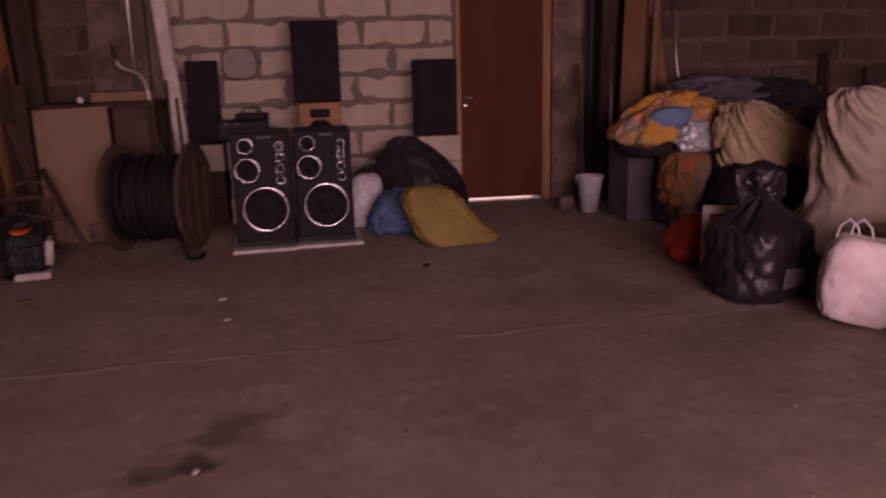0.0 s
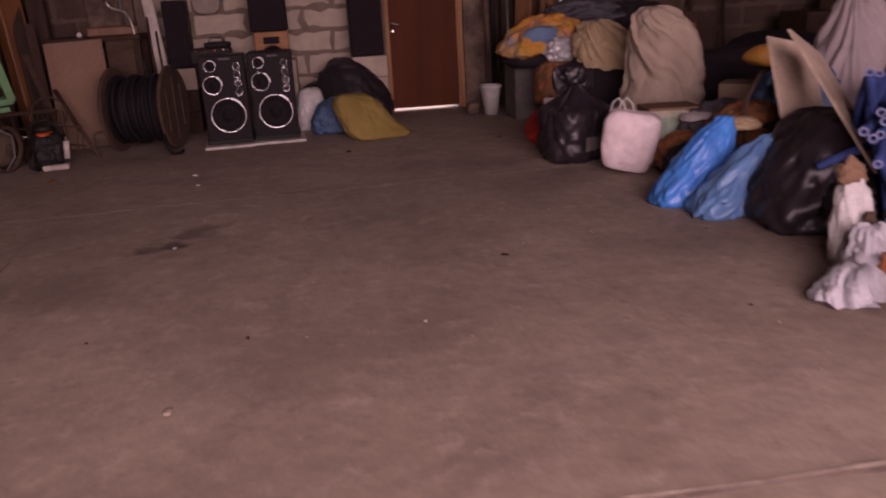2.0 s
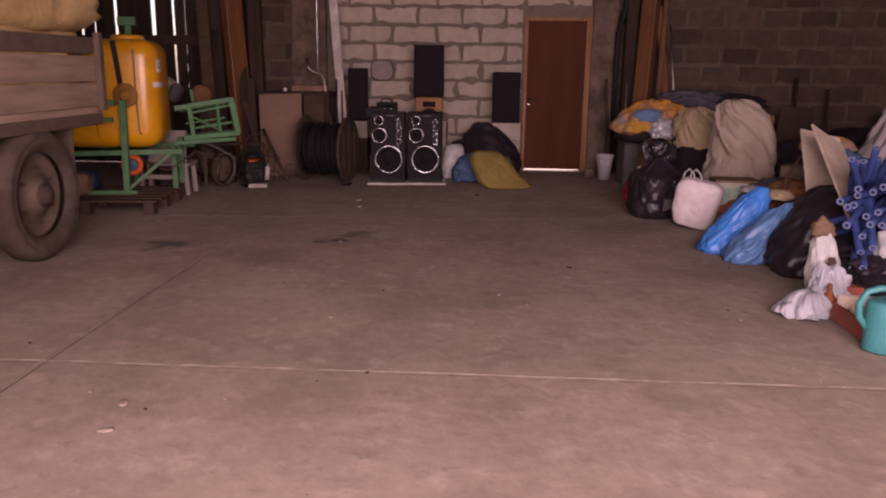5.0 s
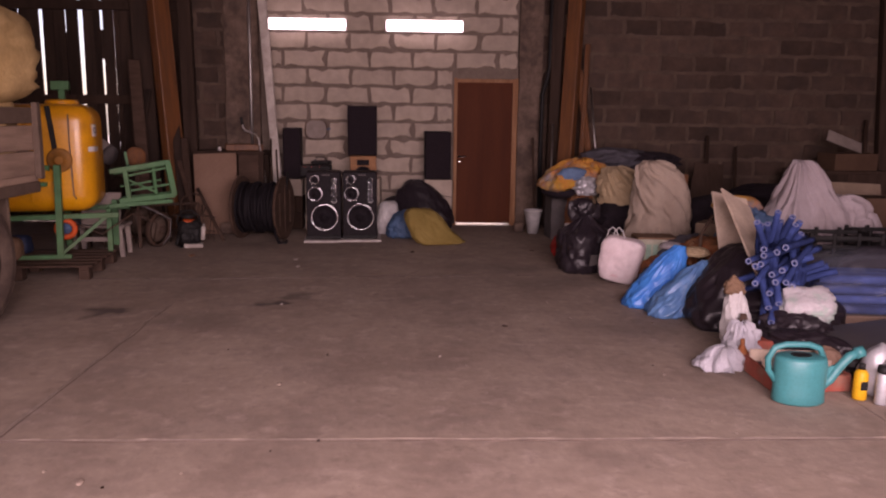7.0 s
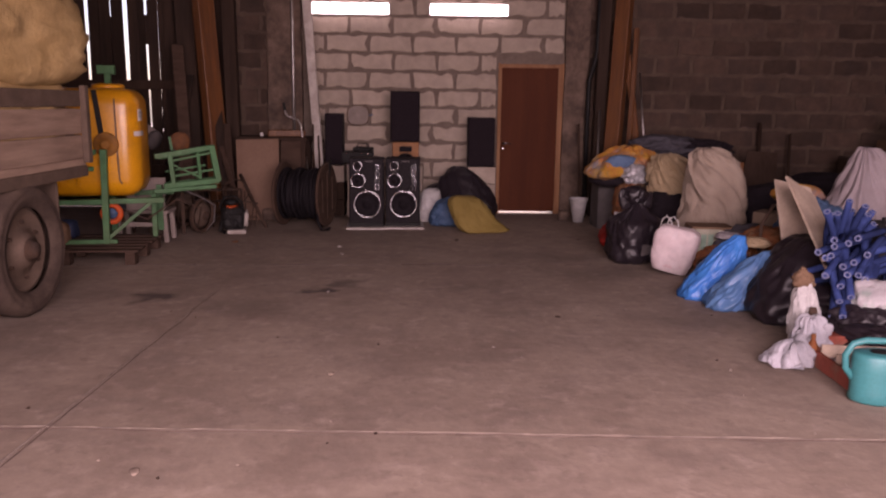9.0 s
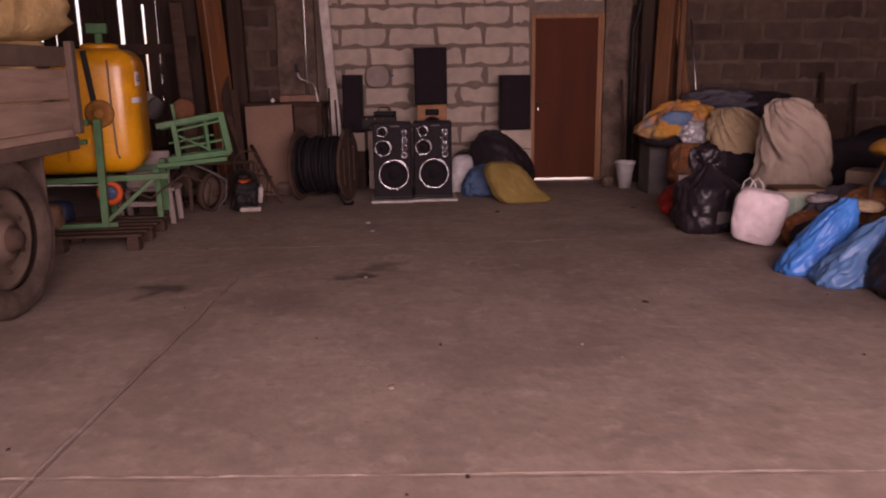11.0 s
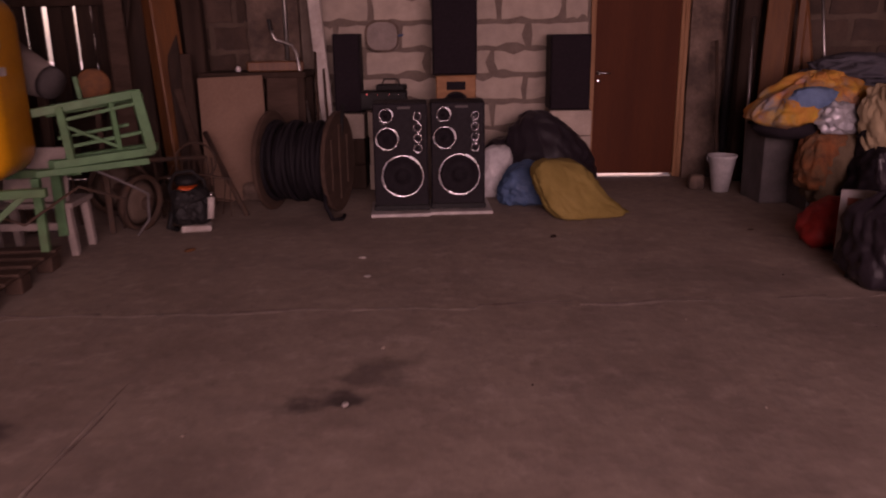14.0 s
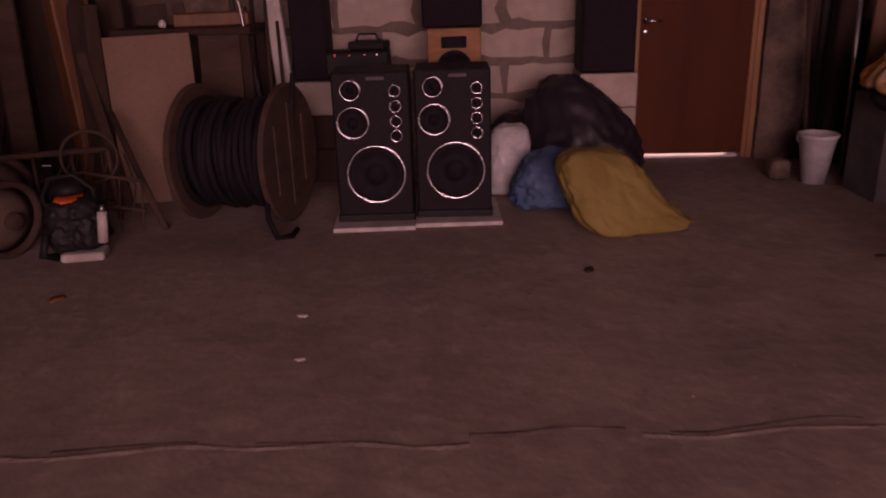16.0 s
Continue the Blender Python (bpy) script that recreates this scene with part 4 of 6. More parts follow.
for k, (px, py, qx, qy, qz, w_, mt) in enumerate(((-3.66, -0.95, -3.92, -0.45, 1.7, 0.12, M_PLANK), (-3.58, -1.0, -3.74, -0.6, 1.25, 0.10, M_DARK_TIMBER), (-4.15, -1.0, -4.45, -0.35, 2.3, 0.16, M_REEL),
                                                  (-3.40, -1.2, -3.80, -0.7, 0.95, 0.07, M_REEL), (-4.5, -0.9, -4.3, -0.3, 1.9, 0.12, M_PLANK))):
    timber("timber_plank", (px, py, 0.0), (qx, qy, qz), w_, 0.03, mt, "old weathered plank leaning in the corner", "plank")

saw = thing("chainsaw", pose(-3.30, -2.02, 0, 0, 0, 12), "dirty chainsaw motor with an orange cover", "chainsaw")
part("engine", bag(0.25, 0.26, 0.27, 31, 0.06, 3, 4, sub=4, crumple=0.2), M_BLACK, saw, "", False, pose(0, 0, 0.05))
part("cover", box(0.14, 0.13, 0.045, (-0.01, -0.04, 0.312), 0.022, 2, pose(0, 0, 0, 12, 4, 0)), M_ORANGE, saw, "orange cover")
part("air_filter", lathe([(0.085, 0.0), (0.09, 0.03), (0.07, 0.06), (0.02, 0.068)], 20, m=pose(-0.02, 0.02, 0.335)), M_BLACK, saw, "black filter dome", True)
part("front_handle", tube([(-0.12, 0, 0.14), (-0.145, -0.02, 0.33), (-0.09, -0.03, 0.43), (0.03, -0.03, 0.44), (0.11, -0.02, 0.36), (0.12, 0.0, 0.2)], 0.012), M_BLACK, saw, "", True)
part("fuel_cap", rod((0.145, -0.12, 0.09), (0.16, -0.10, 0.25), 0.026), M_WHITE_WOOD, saw, "white cap", True)
part("cap_neck", rod((0.16, -0.10, 0.25), (0.163, -0.096, 0.285), 0.012), M_STEEL, saw, "", True)
part("base", box(0.22, 0.14, 0.05, (0.04, -0.10, 0.026), 0.016, 2), M_WHITE_WOOD, saw, "pale base casting")
part("rear_grip", tube([(-0.1, -0.1, 0.02), (-0.15, -0.16, 0.05), (-0.12, -0.14, 0.16)], 0.022), M_BLACK, saw, "", True)

coil = thing("wire_coil", pose(-3.42, -1.55, 0), "tangled rusty wire fencing on the floor", "wire")
rnd = random.Random(5)
for k in range(10):
    x0_ = -0.3 + 0.6 * k / 9
    part("wire", tube([(x0_, -0.1, 0.0 if k % 2 else 0.02), (x0_ * 0.9 + rnd.uniform(-0.04, 0.04), 0.0, 0.25), (x0_ * 0.7, 0.1, 0.47 - x0_ * x0_)], 0.006, 6), M_RUST, coil, "", True)
for z in (0.12, 0.3):
    part("wire", tube([(-0.32, -0.08, z), (0, -0.12, z + 0.06), (0.32, -0.08, z)], 0.012, 6), M_RUST, coil, "", True)
simple("long_handle", tube([(0, 0, 0.0), (-0.20, 0.2, 0.28), (-0.42, 0.42, 0.62)], 0.022), M_RUST, pose(-3.0, -1.62, 0), "rusty iron bar leaning by the hardboard", "bar", smooth=True)


plough = thing("horse_rake", pose(-3.9, -1.7, 0, 0, 0, 20), "rusty iron implement frame with thin tines", "implement")
part("axle", rod((-0.5, 0, 0.46), (0.6, 0, 0.46), 0.018), M_RUST, plough, "", True)
for k in range(5):
    part("tine", tube([(-0.4 + k * 0.2, 0, 0.46), (-0.38 + k * 0.2, -0.12, 0.3), (-0.36 + k * 0.2, -0.08, 0.0)], 0.01), M_RUST, plough, "", True)
for s in (-0.5, 0.6):
    part("stand_leg", rod((s, 0, 0.46), (s, 0.1, 0.0), 0.016), M_RUST, plough, "", True)


def iron_wheel(x, y, r, turn, lean):
    m = plough.matrix_basis.inverted() @ pose(x, y, 0, lean, 0, turn)
    wm = Matrix.Translation((0, 0, r)) @ pose(0, 0, 0, 90, 0, 0)
    t = part("wheel", lathe([(r * 0.85, 0.0), (r * 0.5, 0.03), (r * 0.2, 0.045), (0.02, 0.05)], 36, m=wm), M_TRAILER_STEEL, plough, "rusty iron wheel", True, m)
    part("rim", lathe([(r * 0.84, -0.03), (r, -0.035), (r, 0.035), (r * 0.84, 0.03), (r * 0.84, -0.03)], 36, m=wm, caps=False), M_RUST, t, "", True)
    part("hub", lathe([(0.05, -0.05), (0.05, 0.08), (0.03, 0.09)], 18, m=wm), M_RUST, t, "", True)


iron_wheel(-3.68, -2.06, 0.21, 71, 5)
iron_wheel(-4.05, -1.55, 0.24, 28, 8)
part("hoop", tube([(0.52 + 0.15 * math.cos(a), -0.16, 0.45 + 0.15 * math.sin(a)) for a in [k * 0.2617994 for k in range(24)]], 0.009, 6, None, True), M_RUST, plough, "thin iron hoop", True)

# ---- sprayer with the yellow tank ----
pallet = thing("pallet", pose(-4.40, -3.58, 0, 0, 0, 6), "worn wooden pallet under the sprayer", "pallet")
for k in range(6):
    part("deck_board", box(1.35, 0.105, 0.022, (0, -0.42 + k * 0.168, 0.131), 0.003), M_REEL, pallet)
for sx in (-0.6, 0.0, 0.6):
    part("stringer", box(0.09, 0.95, 0.022, (sx, 0, 0.109), 0.003), M_REEL, pallet)
    for sy in (-0.42, 0.0, 0.42):
        part("block", box(0.095, 0.12, 0.098, (sx, sy, 0.049), 0.004), M_REEL, pallet)

sprayer = thing("field_sprayer", pose(-4.22, -3.15, 0.142, 0, 0, 12), "tractor sprayer with a yellow tank on a green frame", "sprayer")


def tank_body():
    bm = bmesh.new()
    box(1.0, 0.72, 1.08, (-0.17, 0, 0.98), 0.17, 5, None, bm)
    box(0.035, 0.02, 0.85, (-0.26, -0.362, 0.98), 0.008, 1, None, bm)
    return bm


tank = part("tank", tank_body(), M_YELLOW_TANK, sprayer, "yellow plastic tank", True)
part("strap", box(0.05, 0.012, 0.62, (-0.03, -0.372, 1.19), 0.003, 1, pose(0, 0, 0, 0, -6, 0)), M_BLACK, tank, "black strap")
fl = part("flange_plate", lathe([(0.12, 0.0), (0.12, 0.02), (0.10, 0.026), (0.05, 0.026), (0.05, 0.05), (0.03, 0.055)], 28, m=ring_m(0.02, -0.362, 0.97)), M_TANK_DIRTY, tank, "dirty orange flange", True)
part("gauge_hose", tube([(0.12, -0.37, 1.42), (0.12, -0.375, 1.0), (0.13, -0.375, 0.62), (0.15, -0.365, 0.58)], 0.008), M_BROWNBOARD, tank, "thin level hose", True)
part("filler_cap", lathe([(0.16, 0), (0.16, 0.035), (0.14, 0.05)], 28, m=pose(0.0, 0, 1.515)), M_YELLOW_TANK, tank, "", True)


def on_tank(u, z, off):
    """A place on the tank's skin: u metres round the corner from where its front face ends."""
    a = u / 0.17
    if a > math.pi / 2:
        return Vector((0.33 + off, -0.19 + u - 0.17 * math.pi / 2, z))
    return Vector((0.16 + (0.17 + off) * math.sin(a), -0.19 - (0.17 + off) * math.cos(a), z))


def tank_label(u0, u1, z0, z1, label):
    bm = bmesh.new()
    rows = []
    for k in range(13):
        u = u0 + (u1 - u0) * k / 12
        rows.append([bm.verts.new(on_tank(u, z, off)) for z, off in ((z0, 0.0), (z0, 0.004), (z1, 0.004), (z1, 0.0))])
    for p, q in zip(rows, rows[1:]):
        for k in range(4):
            bm.faces.new((p[k], p[(k + 1) % 4], q[(k + 1) % 4], q[k]))
    bm.faces.new(rows[0])
    bm.faces.new(rows[-1])
    return part("label", bm, M_WHITE, tank, label)


tank_label(0.195, 0.32, 1.20, 1.32, "white label with printed letters")
tank_label(0.13, 0.35, 1.05, 1.10, "white label strip")
marks = lettering("CE", 0.085, M_BLACK, tank, pose(0, 0, 0))
for v in marks.data.vertices:
    v.co = on_tank(0.257 + v.co.x, 1.26 + v.co.y, 0.0048 + v.co.z)
part("frame_post", bar((0.0, -0.50, 0.0), (0.02, -0.50, 0.93), 0.06, 0.06), M_GREEN, sprayer)
part("frame_post", bar((-0.08, 0.30, 0.0), (-0.08, 0.42, 1.75), 0.06, 0.06), M_GREEN, sprayer)
part("frame_post", bar((0.40, 0.30, 0.0), (0.40, 0.30, 0.5), 0.06, 0.06), M_GREEN, sprayer)
part("frame_post", bar((0.40, -0.1, 0.0), (0.40, -0.1, 0.45), 0.05, 0.05), M_GREEN, sprayer)
part("cross_beam", bar((-0.36, -0.50, 0.93), (-0.05, -0.50, 0.90), 0.05, 0.05), M_GREEN, sprayer)
part("cross_beam", bar((-0.50, -0.42, 0.40), (0.55, -0.42, 0.42), 0.05, 0.05), M_GREEN, sprayer)
part("cross_beam", bar((-0.50, 0.32, 0.40), (0.55, 0.32, 0.42), 0.05, 0.05), M_GREEN, sprayer)
part("cross_beam", bar((-0.42, -0.50, 0.74), (-0.08, -0.50, 0.74), 0.04, 0.04), M_GREEN, sprayer)
part("cross_beam", bar((-0.18, 0.40, 1.72), (0.0, 0.40, 1.72), 0.07, 0.09), M_GREEN, sprayer)
part("brace", bar((-0.02, -0.50, 0.02), (0.42, -0.42, 0.40), 0.035, 0.035), M_GREEN, sprayer)
part("foot_rail", bar((-0.5, -0.50, 0.02), (0.1, -0.50, 0.02), 0.04, 0.04), M_GREEN, sprayer)
boom = part("boom", bar((0.50, -0.06, 0.52), (1.04, 0.12, 0.56), 0.05, 0.05), M_GREEN, sprayer, "folded green lattice boom")
for p, q, w in (((0.42, -0.06, 0.83), (0.98, 0.10, 0.92), 0.05), ((0.98, 0.10, 0.94), (1.04, 0.12, 0.56), 0.06), ((0.42, 0.2, 0.80), (0.96, 0.36, 0.88), 0.04),
                ((0.98, 0.10, 0.92), (0.96, 0.36, 0.88), 0.04), ((1.04, 0.12, 0.56), (1.02, 0.38, 0.56), 0.04), ((0.5, 0.2, 0.52), (1.02, 0.38, 0.56), 0.04),
                ((0.60, -0.03, 0.54), (0.57, -0.03, 0.86), 0.045), ((0.57, -0.03, 0.78), (0.98, 0.10, 0.86), 0.022), ((0.6, 0.0, 0.62), (1.0, 0.13, 0.68), 0.022),
                ((0.86, 0.07, 0.58), (0.84, 0.06, 0.88), 0.03), ((0.60, -0.03, 0.74), (0.86, 0.06, 0.60), 0.02), ((0.5, 0.1, 0.66), (0.9, 0.22, 0.72), 0.02)):
    part("boom_bar", bar(p, q, w), M_GREEN, boom)
part("boom_bar", bar((0.40, -0.08, 0.47), (1.02, 0.10, 0.50), 0.04), M_GREEN, boom)
pump = part("pump_wheel", tube([(0.03 + 0.085 * math.cos(a), -0.36, 0.28 + 0.085 * math.sin(a)) for a in [k * 0.2617994 for k in range(24)]], 0.028, 10, None, True), M_ORANGE, sprayer, "orange ring guard", True)
part("pump", rod((0.03, -0.34, 0.28), (0.03, 0.0, 0.28), 0.075, n=20), M_BLUE_BAG, sprayer, "dull blue pump", True)
part("hose", tube([(0.1, -0.2, 0.3), (0.35, -0.25, 0.2), (0.62, -0.05, 0.38), (0.85, 0.1, 0.26), (0.8, 0.2, 0.05)], 0.009), M_RUST, sprayer, "", True)
part("hose", tube([(0.6, 0.1, 0.50), (0.85, 0.0, 0.40), (1.0, 0.05, 0.30), (0.98, 0.1, 0.12), (0.9, 0.1, 0.02)], 0.009), M_GREYBOX, sprayer, "", True)
simple("electric_motor", bag(0.26, 0.22, 0.22, 33, 0.05, 3, 3.2, sub=4, crumple=0.2), M_CARDBOARD, pose(-4.60, -3.72, 0.142, 0, 0, 20), "dusty brown motor lying on the pallet", "motor", smooth=True)
simple("oil_canister", lathe([(0.045, 0), (0.05, 0.01), (0.05, 0.16), (0.02, 0.19), (0.02, 0.22)], 18), M_WHITE, pose(-4.58, -3.86, 0.142), "small dirty white canister on the pallet", "canister", smooth=True)
simple("blue_canister", bag(0.22, 0.18, 0.19, 34, 0.03, 3, 4, sub=3), M_DARK_BLUE, pose(-4.66, -3.36, 0.142), "dark blue canister on the pallet", "canister", smooth=True)
pulley = thing("iron_pulley", pose(-4.74, -4.20, 0, 0, 0, 24), "rusty iron pulley lying by the pallet", "pulley")
part("rim", lathe([(0.05, -0.03), (0.10, -0.035), (0.09, 0.0), (0.10, 0.035), (0.05, 0.03)], 26, m=ring_m(0, 0, 0.10)), M_RUSTY_ORANGE, pulley, "", True)
part("bore", lathe([(0.035, -0.05), (0.035, 0.05)], 16, m=ring_m(0, 0, 0.10)), M_RUST, pulley, "", True)

stool = thing("low_bench", pose(-3.98, -2.62, 0, 0, 0, 4), "dusty grey painted low bench", "bench")
part("seat", box(0.56, 0.34, 0.035, (-0.12, 0, 0.34), 0.006), M_GREY_STOOL, stool)
part("apron", box(0.42, 0.02, 0.36, (-0.10, -0.06, 0.53), 0.006, 1, pose(0, 0, 0, -14, 0, 0)), M_GREY_STOOL, stool)
for sx, sy in ((0.13, -0.14), (0.13, 0.14), (-0.37, -0.14), (-0.37, 0.14)):
    part("leg", bar((sx, sy, 0.0), (sx - 0.02, sy, 0.325), 0.05), M_GREY_STOOL, stool)
part("rail", box(0.45, 0.03, 0.05, (-0.12, -0.15, 0.20), 0.004), M_GREY_STOOL, stool)

horn = thing("grey_duct", pose(-4.30, -2.2, 0), "grey metal duct lying behind the tank", "duct")
part("cone", rod((-0.26, 0.1, 1.26), (0.16, -0.02, 1.10), 0.20, 0.115, 28), M_GREY_STOOL, horn, "", True)
# no hollow here: a dark grey plug gives the shade inside the duct
part("mouth", rod((0.155, -0.02, 1.103), (0.20, -0.035, 1.086), 0.117, 0.105, 28), M_GREYBOX, horn, "solid dark plug painted as the shaded mouth", True)
for s in (-0.16, 0.06):
    part("prop", bar((s, 0.05, 0.0), (s, 0.05, 1.05), 0.06), M_DARK_TIMBER, horn, "dark prop")
disc = thing("orange_disc", pose(-3.84, -2.2, 0, 0, 0, 18), "rusty orange disc guard on a stalk", "guard")
part("plate", lathe([(0.105, -0.012), (0.115, 0), (0.105, 0.012), (0.05, 0.018)], 28, m=ring_m(0, 0, 1.08)), M_RUSTY_ORANGE, disc, "", True)
part("stalk", bar((0, 0.03, 0.0), (0, 0.03, 1.02), 0.04), M_RUST, disc)
part("arm", bar((-0.09, -0.03, 0.98), (-0.11, -0.03, 1.14), 0.03), M_GREEN, disc, "green arm")

# ---- trailer with foam ----
trailer = thing("farm_trailer", pose(-3.70, -4.80, 0), "old farm trailer with weathered board sides", "trailer")
L_ = 4.0
for k, (z, h) in enumerate(((1.17, 0.19), (1.375, 0.2), (1.555, 0.13))):
    part("side_board", box(0.035, L_, h, (-0.03, -L_ / 2, z), 0.006), M_TRAILER_STEEL if k == 2 else M_TRAILER, trailer)
    part("end_board", box(1.8, 0.035, h, (-0.95, -0.02, z), 0.006), M_TRAILER, trailer)
for y in (-0.04, -1.95, -3.9):
    part("side_post", box(0.05, 0.07, 0.62, (0.012, y, 1.35), 0.006), M_TRAILER_STEEL, trailer)
part("bed", box(1.85, L_, 0.06, (-0.95, -L_ / 2, 1.045), 0.006), M_TRAILER, trailer)
part("bed_rail", box(0.08, L_, 0.09, (-0.05, -L_ / 2, 0.972), 0.008), M_TRAILER_STEEL, trailer)
part("bed_rail", box(0.08, L_, 0.09, (-1.8, -L_ / 2, 0.972), 0.008), M_TRAILER_STEEL, trailer)
part("cross_rail", box(1.8, 0.08, 0.09, (-0.95, -0.06, 0.965), 0.008), M_TRAILER_STEEL, trailer)
part("chassis_beam", box(0.1, L_, 0.14, (-0.45, -L_ / 2, 0.86), 0.01), M_TRAILER_STEEL, trailer)
part("mudguard", box(0.34, 0.03, 0.5, (-0.30, -0.30, 0.70), 0.01), M_TRAILER_STEEL, trailer, "grey steel flap")
part("axle", rod((-1.7, -0.96, 0.52), (-0.1, -0.96, 0.52), 0.05), M_TRAILER_STEEL, trailer, "", True)
for sx, sy in ((-0.10, -0.96), (-1.75, -0.96), (-0.10, -3.3), (-1.75, -3.3)):
    wm = Matrix.Translation((sx, sy, 0.482)) @ pose(0, 0, 0, 0, 90, 0)
    w_ = part("wheel", lathe([(0.31, -0.07), (0.31, 0.03), (0.27, 0.035), (0.245, -0.01), (0.13, 0.03), (0.12, 0.07), (0.07, 0.075), (0.06, 0.11), (0.02, 0.115)], 40, m=wm), M_TRAILER_STEEL, trailer, "", True)
    part("tyre", lathe([(0.305, -0.09), (0.375, -0.11), (0.45, -0.10), (0.48, -0.06), (0.482, 0.05), (0.452, 0.095), (0.425, 0.112), (0.415, 0.104), (0.40, 0.112), (0.375, 0.11), (0.36, 0.10), (0.335, 0.095), (0.305, 0.06)], 48, m=wm, caps=False), M_RUBBER, w_, "dusty worn tyre", True)
    part("hub_cap", lathe([(0.10, 0.03), (0.105, 0.06), (0.07, 0.085), (0.055, 0.125), (0.02, 0.135)], 24, m=wm), M_RUST, w_, "dark greasy hub", True)
    for a in range(6):
        c = wm @ Vector((0.2 * math.cos(a * 1.047), 0.2 * math.sin(a * 1.047), 0.03))
        part("wheel_nut", rod(c - Vector((0.012, 0, 0)), c + Vector((0.012, 0, 0)), 0.014, n=6), M_RUST, w_)

foam = thing("foam_bale", pose(-4.62, -6.6, 1.08), "torn cream foam blocks heaped on the trailer", "foam")
rnd = random.Random(9)
for k, (fx, fy, fz, w_, d_, h_, tz) in enumerate(((0.0, 0.95, 0.0, 1.72, 1.9, 0.66, 2), (0.02, -1.0, 0.0, 1.72, 2.0, 0.7, -2), (0.04, 1.06, 0.56, 1.78, 2.0, 0.80, -2), (0.0, -0.9, 0.56, 1.7, 1.95, 0.85, 3),
                                           (0.1, 0.9, 1.28, 1.5, 1.6, 0.4, 4), (0.70, 0.4, 0.46, 0.34, 0.5, 0.2, 20), (0.72, -0.3, 0.44, 0.3, 0.5, 0.2, -10))):
    part("foam_block", bag(w_, d_, h_, 50 + k, 0.03, 1.6, 5.0, sub=5 if k < 5 else 4, sag=0.0, crumple=0.10, cells=1.7), M_FOAM, foam, "", True, pose(fx, fy, fz, 0, 0, tz))

# ---- the heap along the dark wall ----
def plate(corners, thick):
    """A flat or slightly warped board through four corners."""
    bm = bmesh.new()
    c = [Vector(p) for p in corners]
    n = 10
    g = [[bm.verts.new(c[0].lerp(c[1], i / n).lerp(c[3].lerp(c[2], i / n), j / n)) for j in range(n + 1)] for i in range(n + 1)]
    for i in range(n):
        for j in range(n):
            bm.faces.new((g[i][j], g[i + 1][j], g[i + 1][j + 1], g[i][j + 1]))
    bmesh.ops.recalc_face_normals(bm, faces=bm.faces)
    bmesh.ops.solidify(bm, geom=list(bm.faces), thickness=thick)
    return bm


def board(name, corners, thick, mat, label, category="board", group=""):
    o = Vector(corners[0])
    return simple(name, plate([Vector(p) - o for p in corners], thick), mat, Matrix.Translation(o), label, category, group)


def soft(name, x, y, z, bm, mat, label, category, turn=0, group=""):
    return simple(name, bm, mat, pose(x, y, z, 0, 0, turn), label, category, group, True)


def open_box(name, x, y, z, w, d, h, turn, mat, label, category="box", flap=True):
    t = thing(name, pose(x, y, z, 0, 0, turn), label, category)
    for sx in (-1, 1):
        part("side_panel", box(0.012, d, h, (sx * (w / 2 - 0.006), 0, h / 2), 0.003), mat, t)
    for sy in (-1, 1):
        part("front_panel", box(w - 0.024, 0.012, h, (0, sy * (d / 2 - 0.006), h / 2), 0.003), mat, t)
    part("base_panel", box(w - 0.026, d - 0.026, 0.012, (0, 0, 0.006), 0.002), mat, t)
    part("lid_panel", box(w - 0.026, d - 0.026, 0.012, (0, 0, h - 0.008), 0.002), mat, t)
    return t


open_box("grey_crate", 1.36, -1.10, 0, 0.34, 0.38, 0.62, 4, M_GREYBOX, "upright grey crate under the yellow quilt", "crate")
open_box("grey_crate", 1.66, -1.42, 0, 0.44, 0.40, 0.26, 2, M_GREYBOX, "low grey crate beside the upright one", "crate")
soft("orange_cloth", 1.58, -1.66, 0.20, bag(0.40, 0.26, 0.44, 61, 0.06, 3.0, 3.2, drape=0.16, crumple=0.16), M_ORANGE_CLOTH, "crumpled orange-brown patterned cloth on a crate", "cloth")
soft("tan_cloth", 1.72, -1.62, 0.0, bag(0.5, 0.44, 0.66, 62, 0.06, 3, 2.6, folds=8, fold=0.05), M_OLIVE_CLOTH, "tan cloth bundle hanging beside the crates", "cloth")
soft("yellow_quilt", 1.47, -1.44, 0, shroud(((1.05, 0.08, 0, 0.02, 0.02), (1.03, 0.08, 0, 0.15, 0.10), (0.96, 0.07, 0, 0.28, 0.17), (0.87, 0.03, -0.02, 0.37, 0.21), (0.77, -0.02, -0.03, 0.41, 0.23), (0.70, -0.03, -0.03, 0.41, 0.23), (0.68, -0.02, -0.02, 0.34, 0.18)), 63, 0.075, 0.5, 1.9, hem=0.12, crumple=0.12), M_QUILT, "yellow and orange patterned quilt heaped on crates", "quilt", 4)
soft("dark_clothes", 1.42, -1.40, 0.60, bag(0.40, 0.30, 0.24, 163, 0.05, 2.4, 2.6, sub=4, sag=0), M_DARK_CLOTH, "black clothes piled under the quilt", "clothes")
soft("blue_shirt", 1.40, -1.68, 0.80, bag(0.34, 0.12, 0.16, 65, 0.10, 2, 2.4, sub=4, drape=0.2, crumple=0.25), M_SHIRT, "crumpled light blue shirt on the quilt", "shirt", 6)
soft("foil_bag", 1.55, -1.76, 0.63, bag(0.20, 0.12, 0.20, 66, 0.3, 2.5, 2.2, sub=4, crumple=0.6), M_ALU, "crumpled silver foil bag in the clothes heap", "bag")
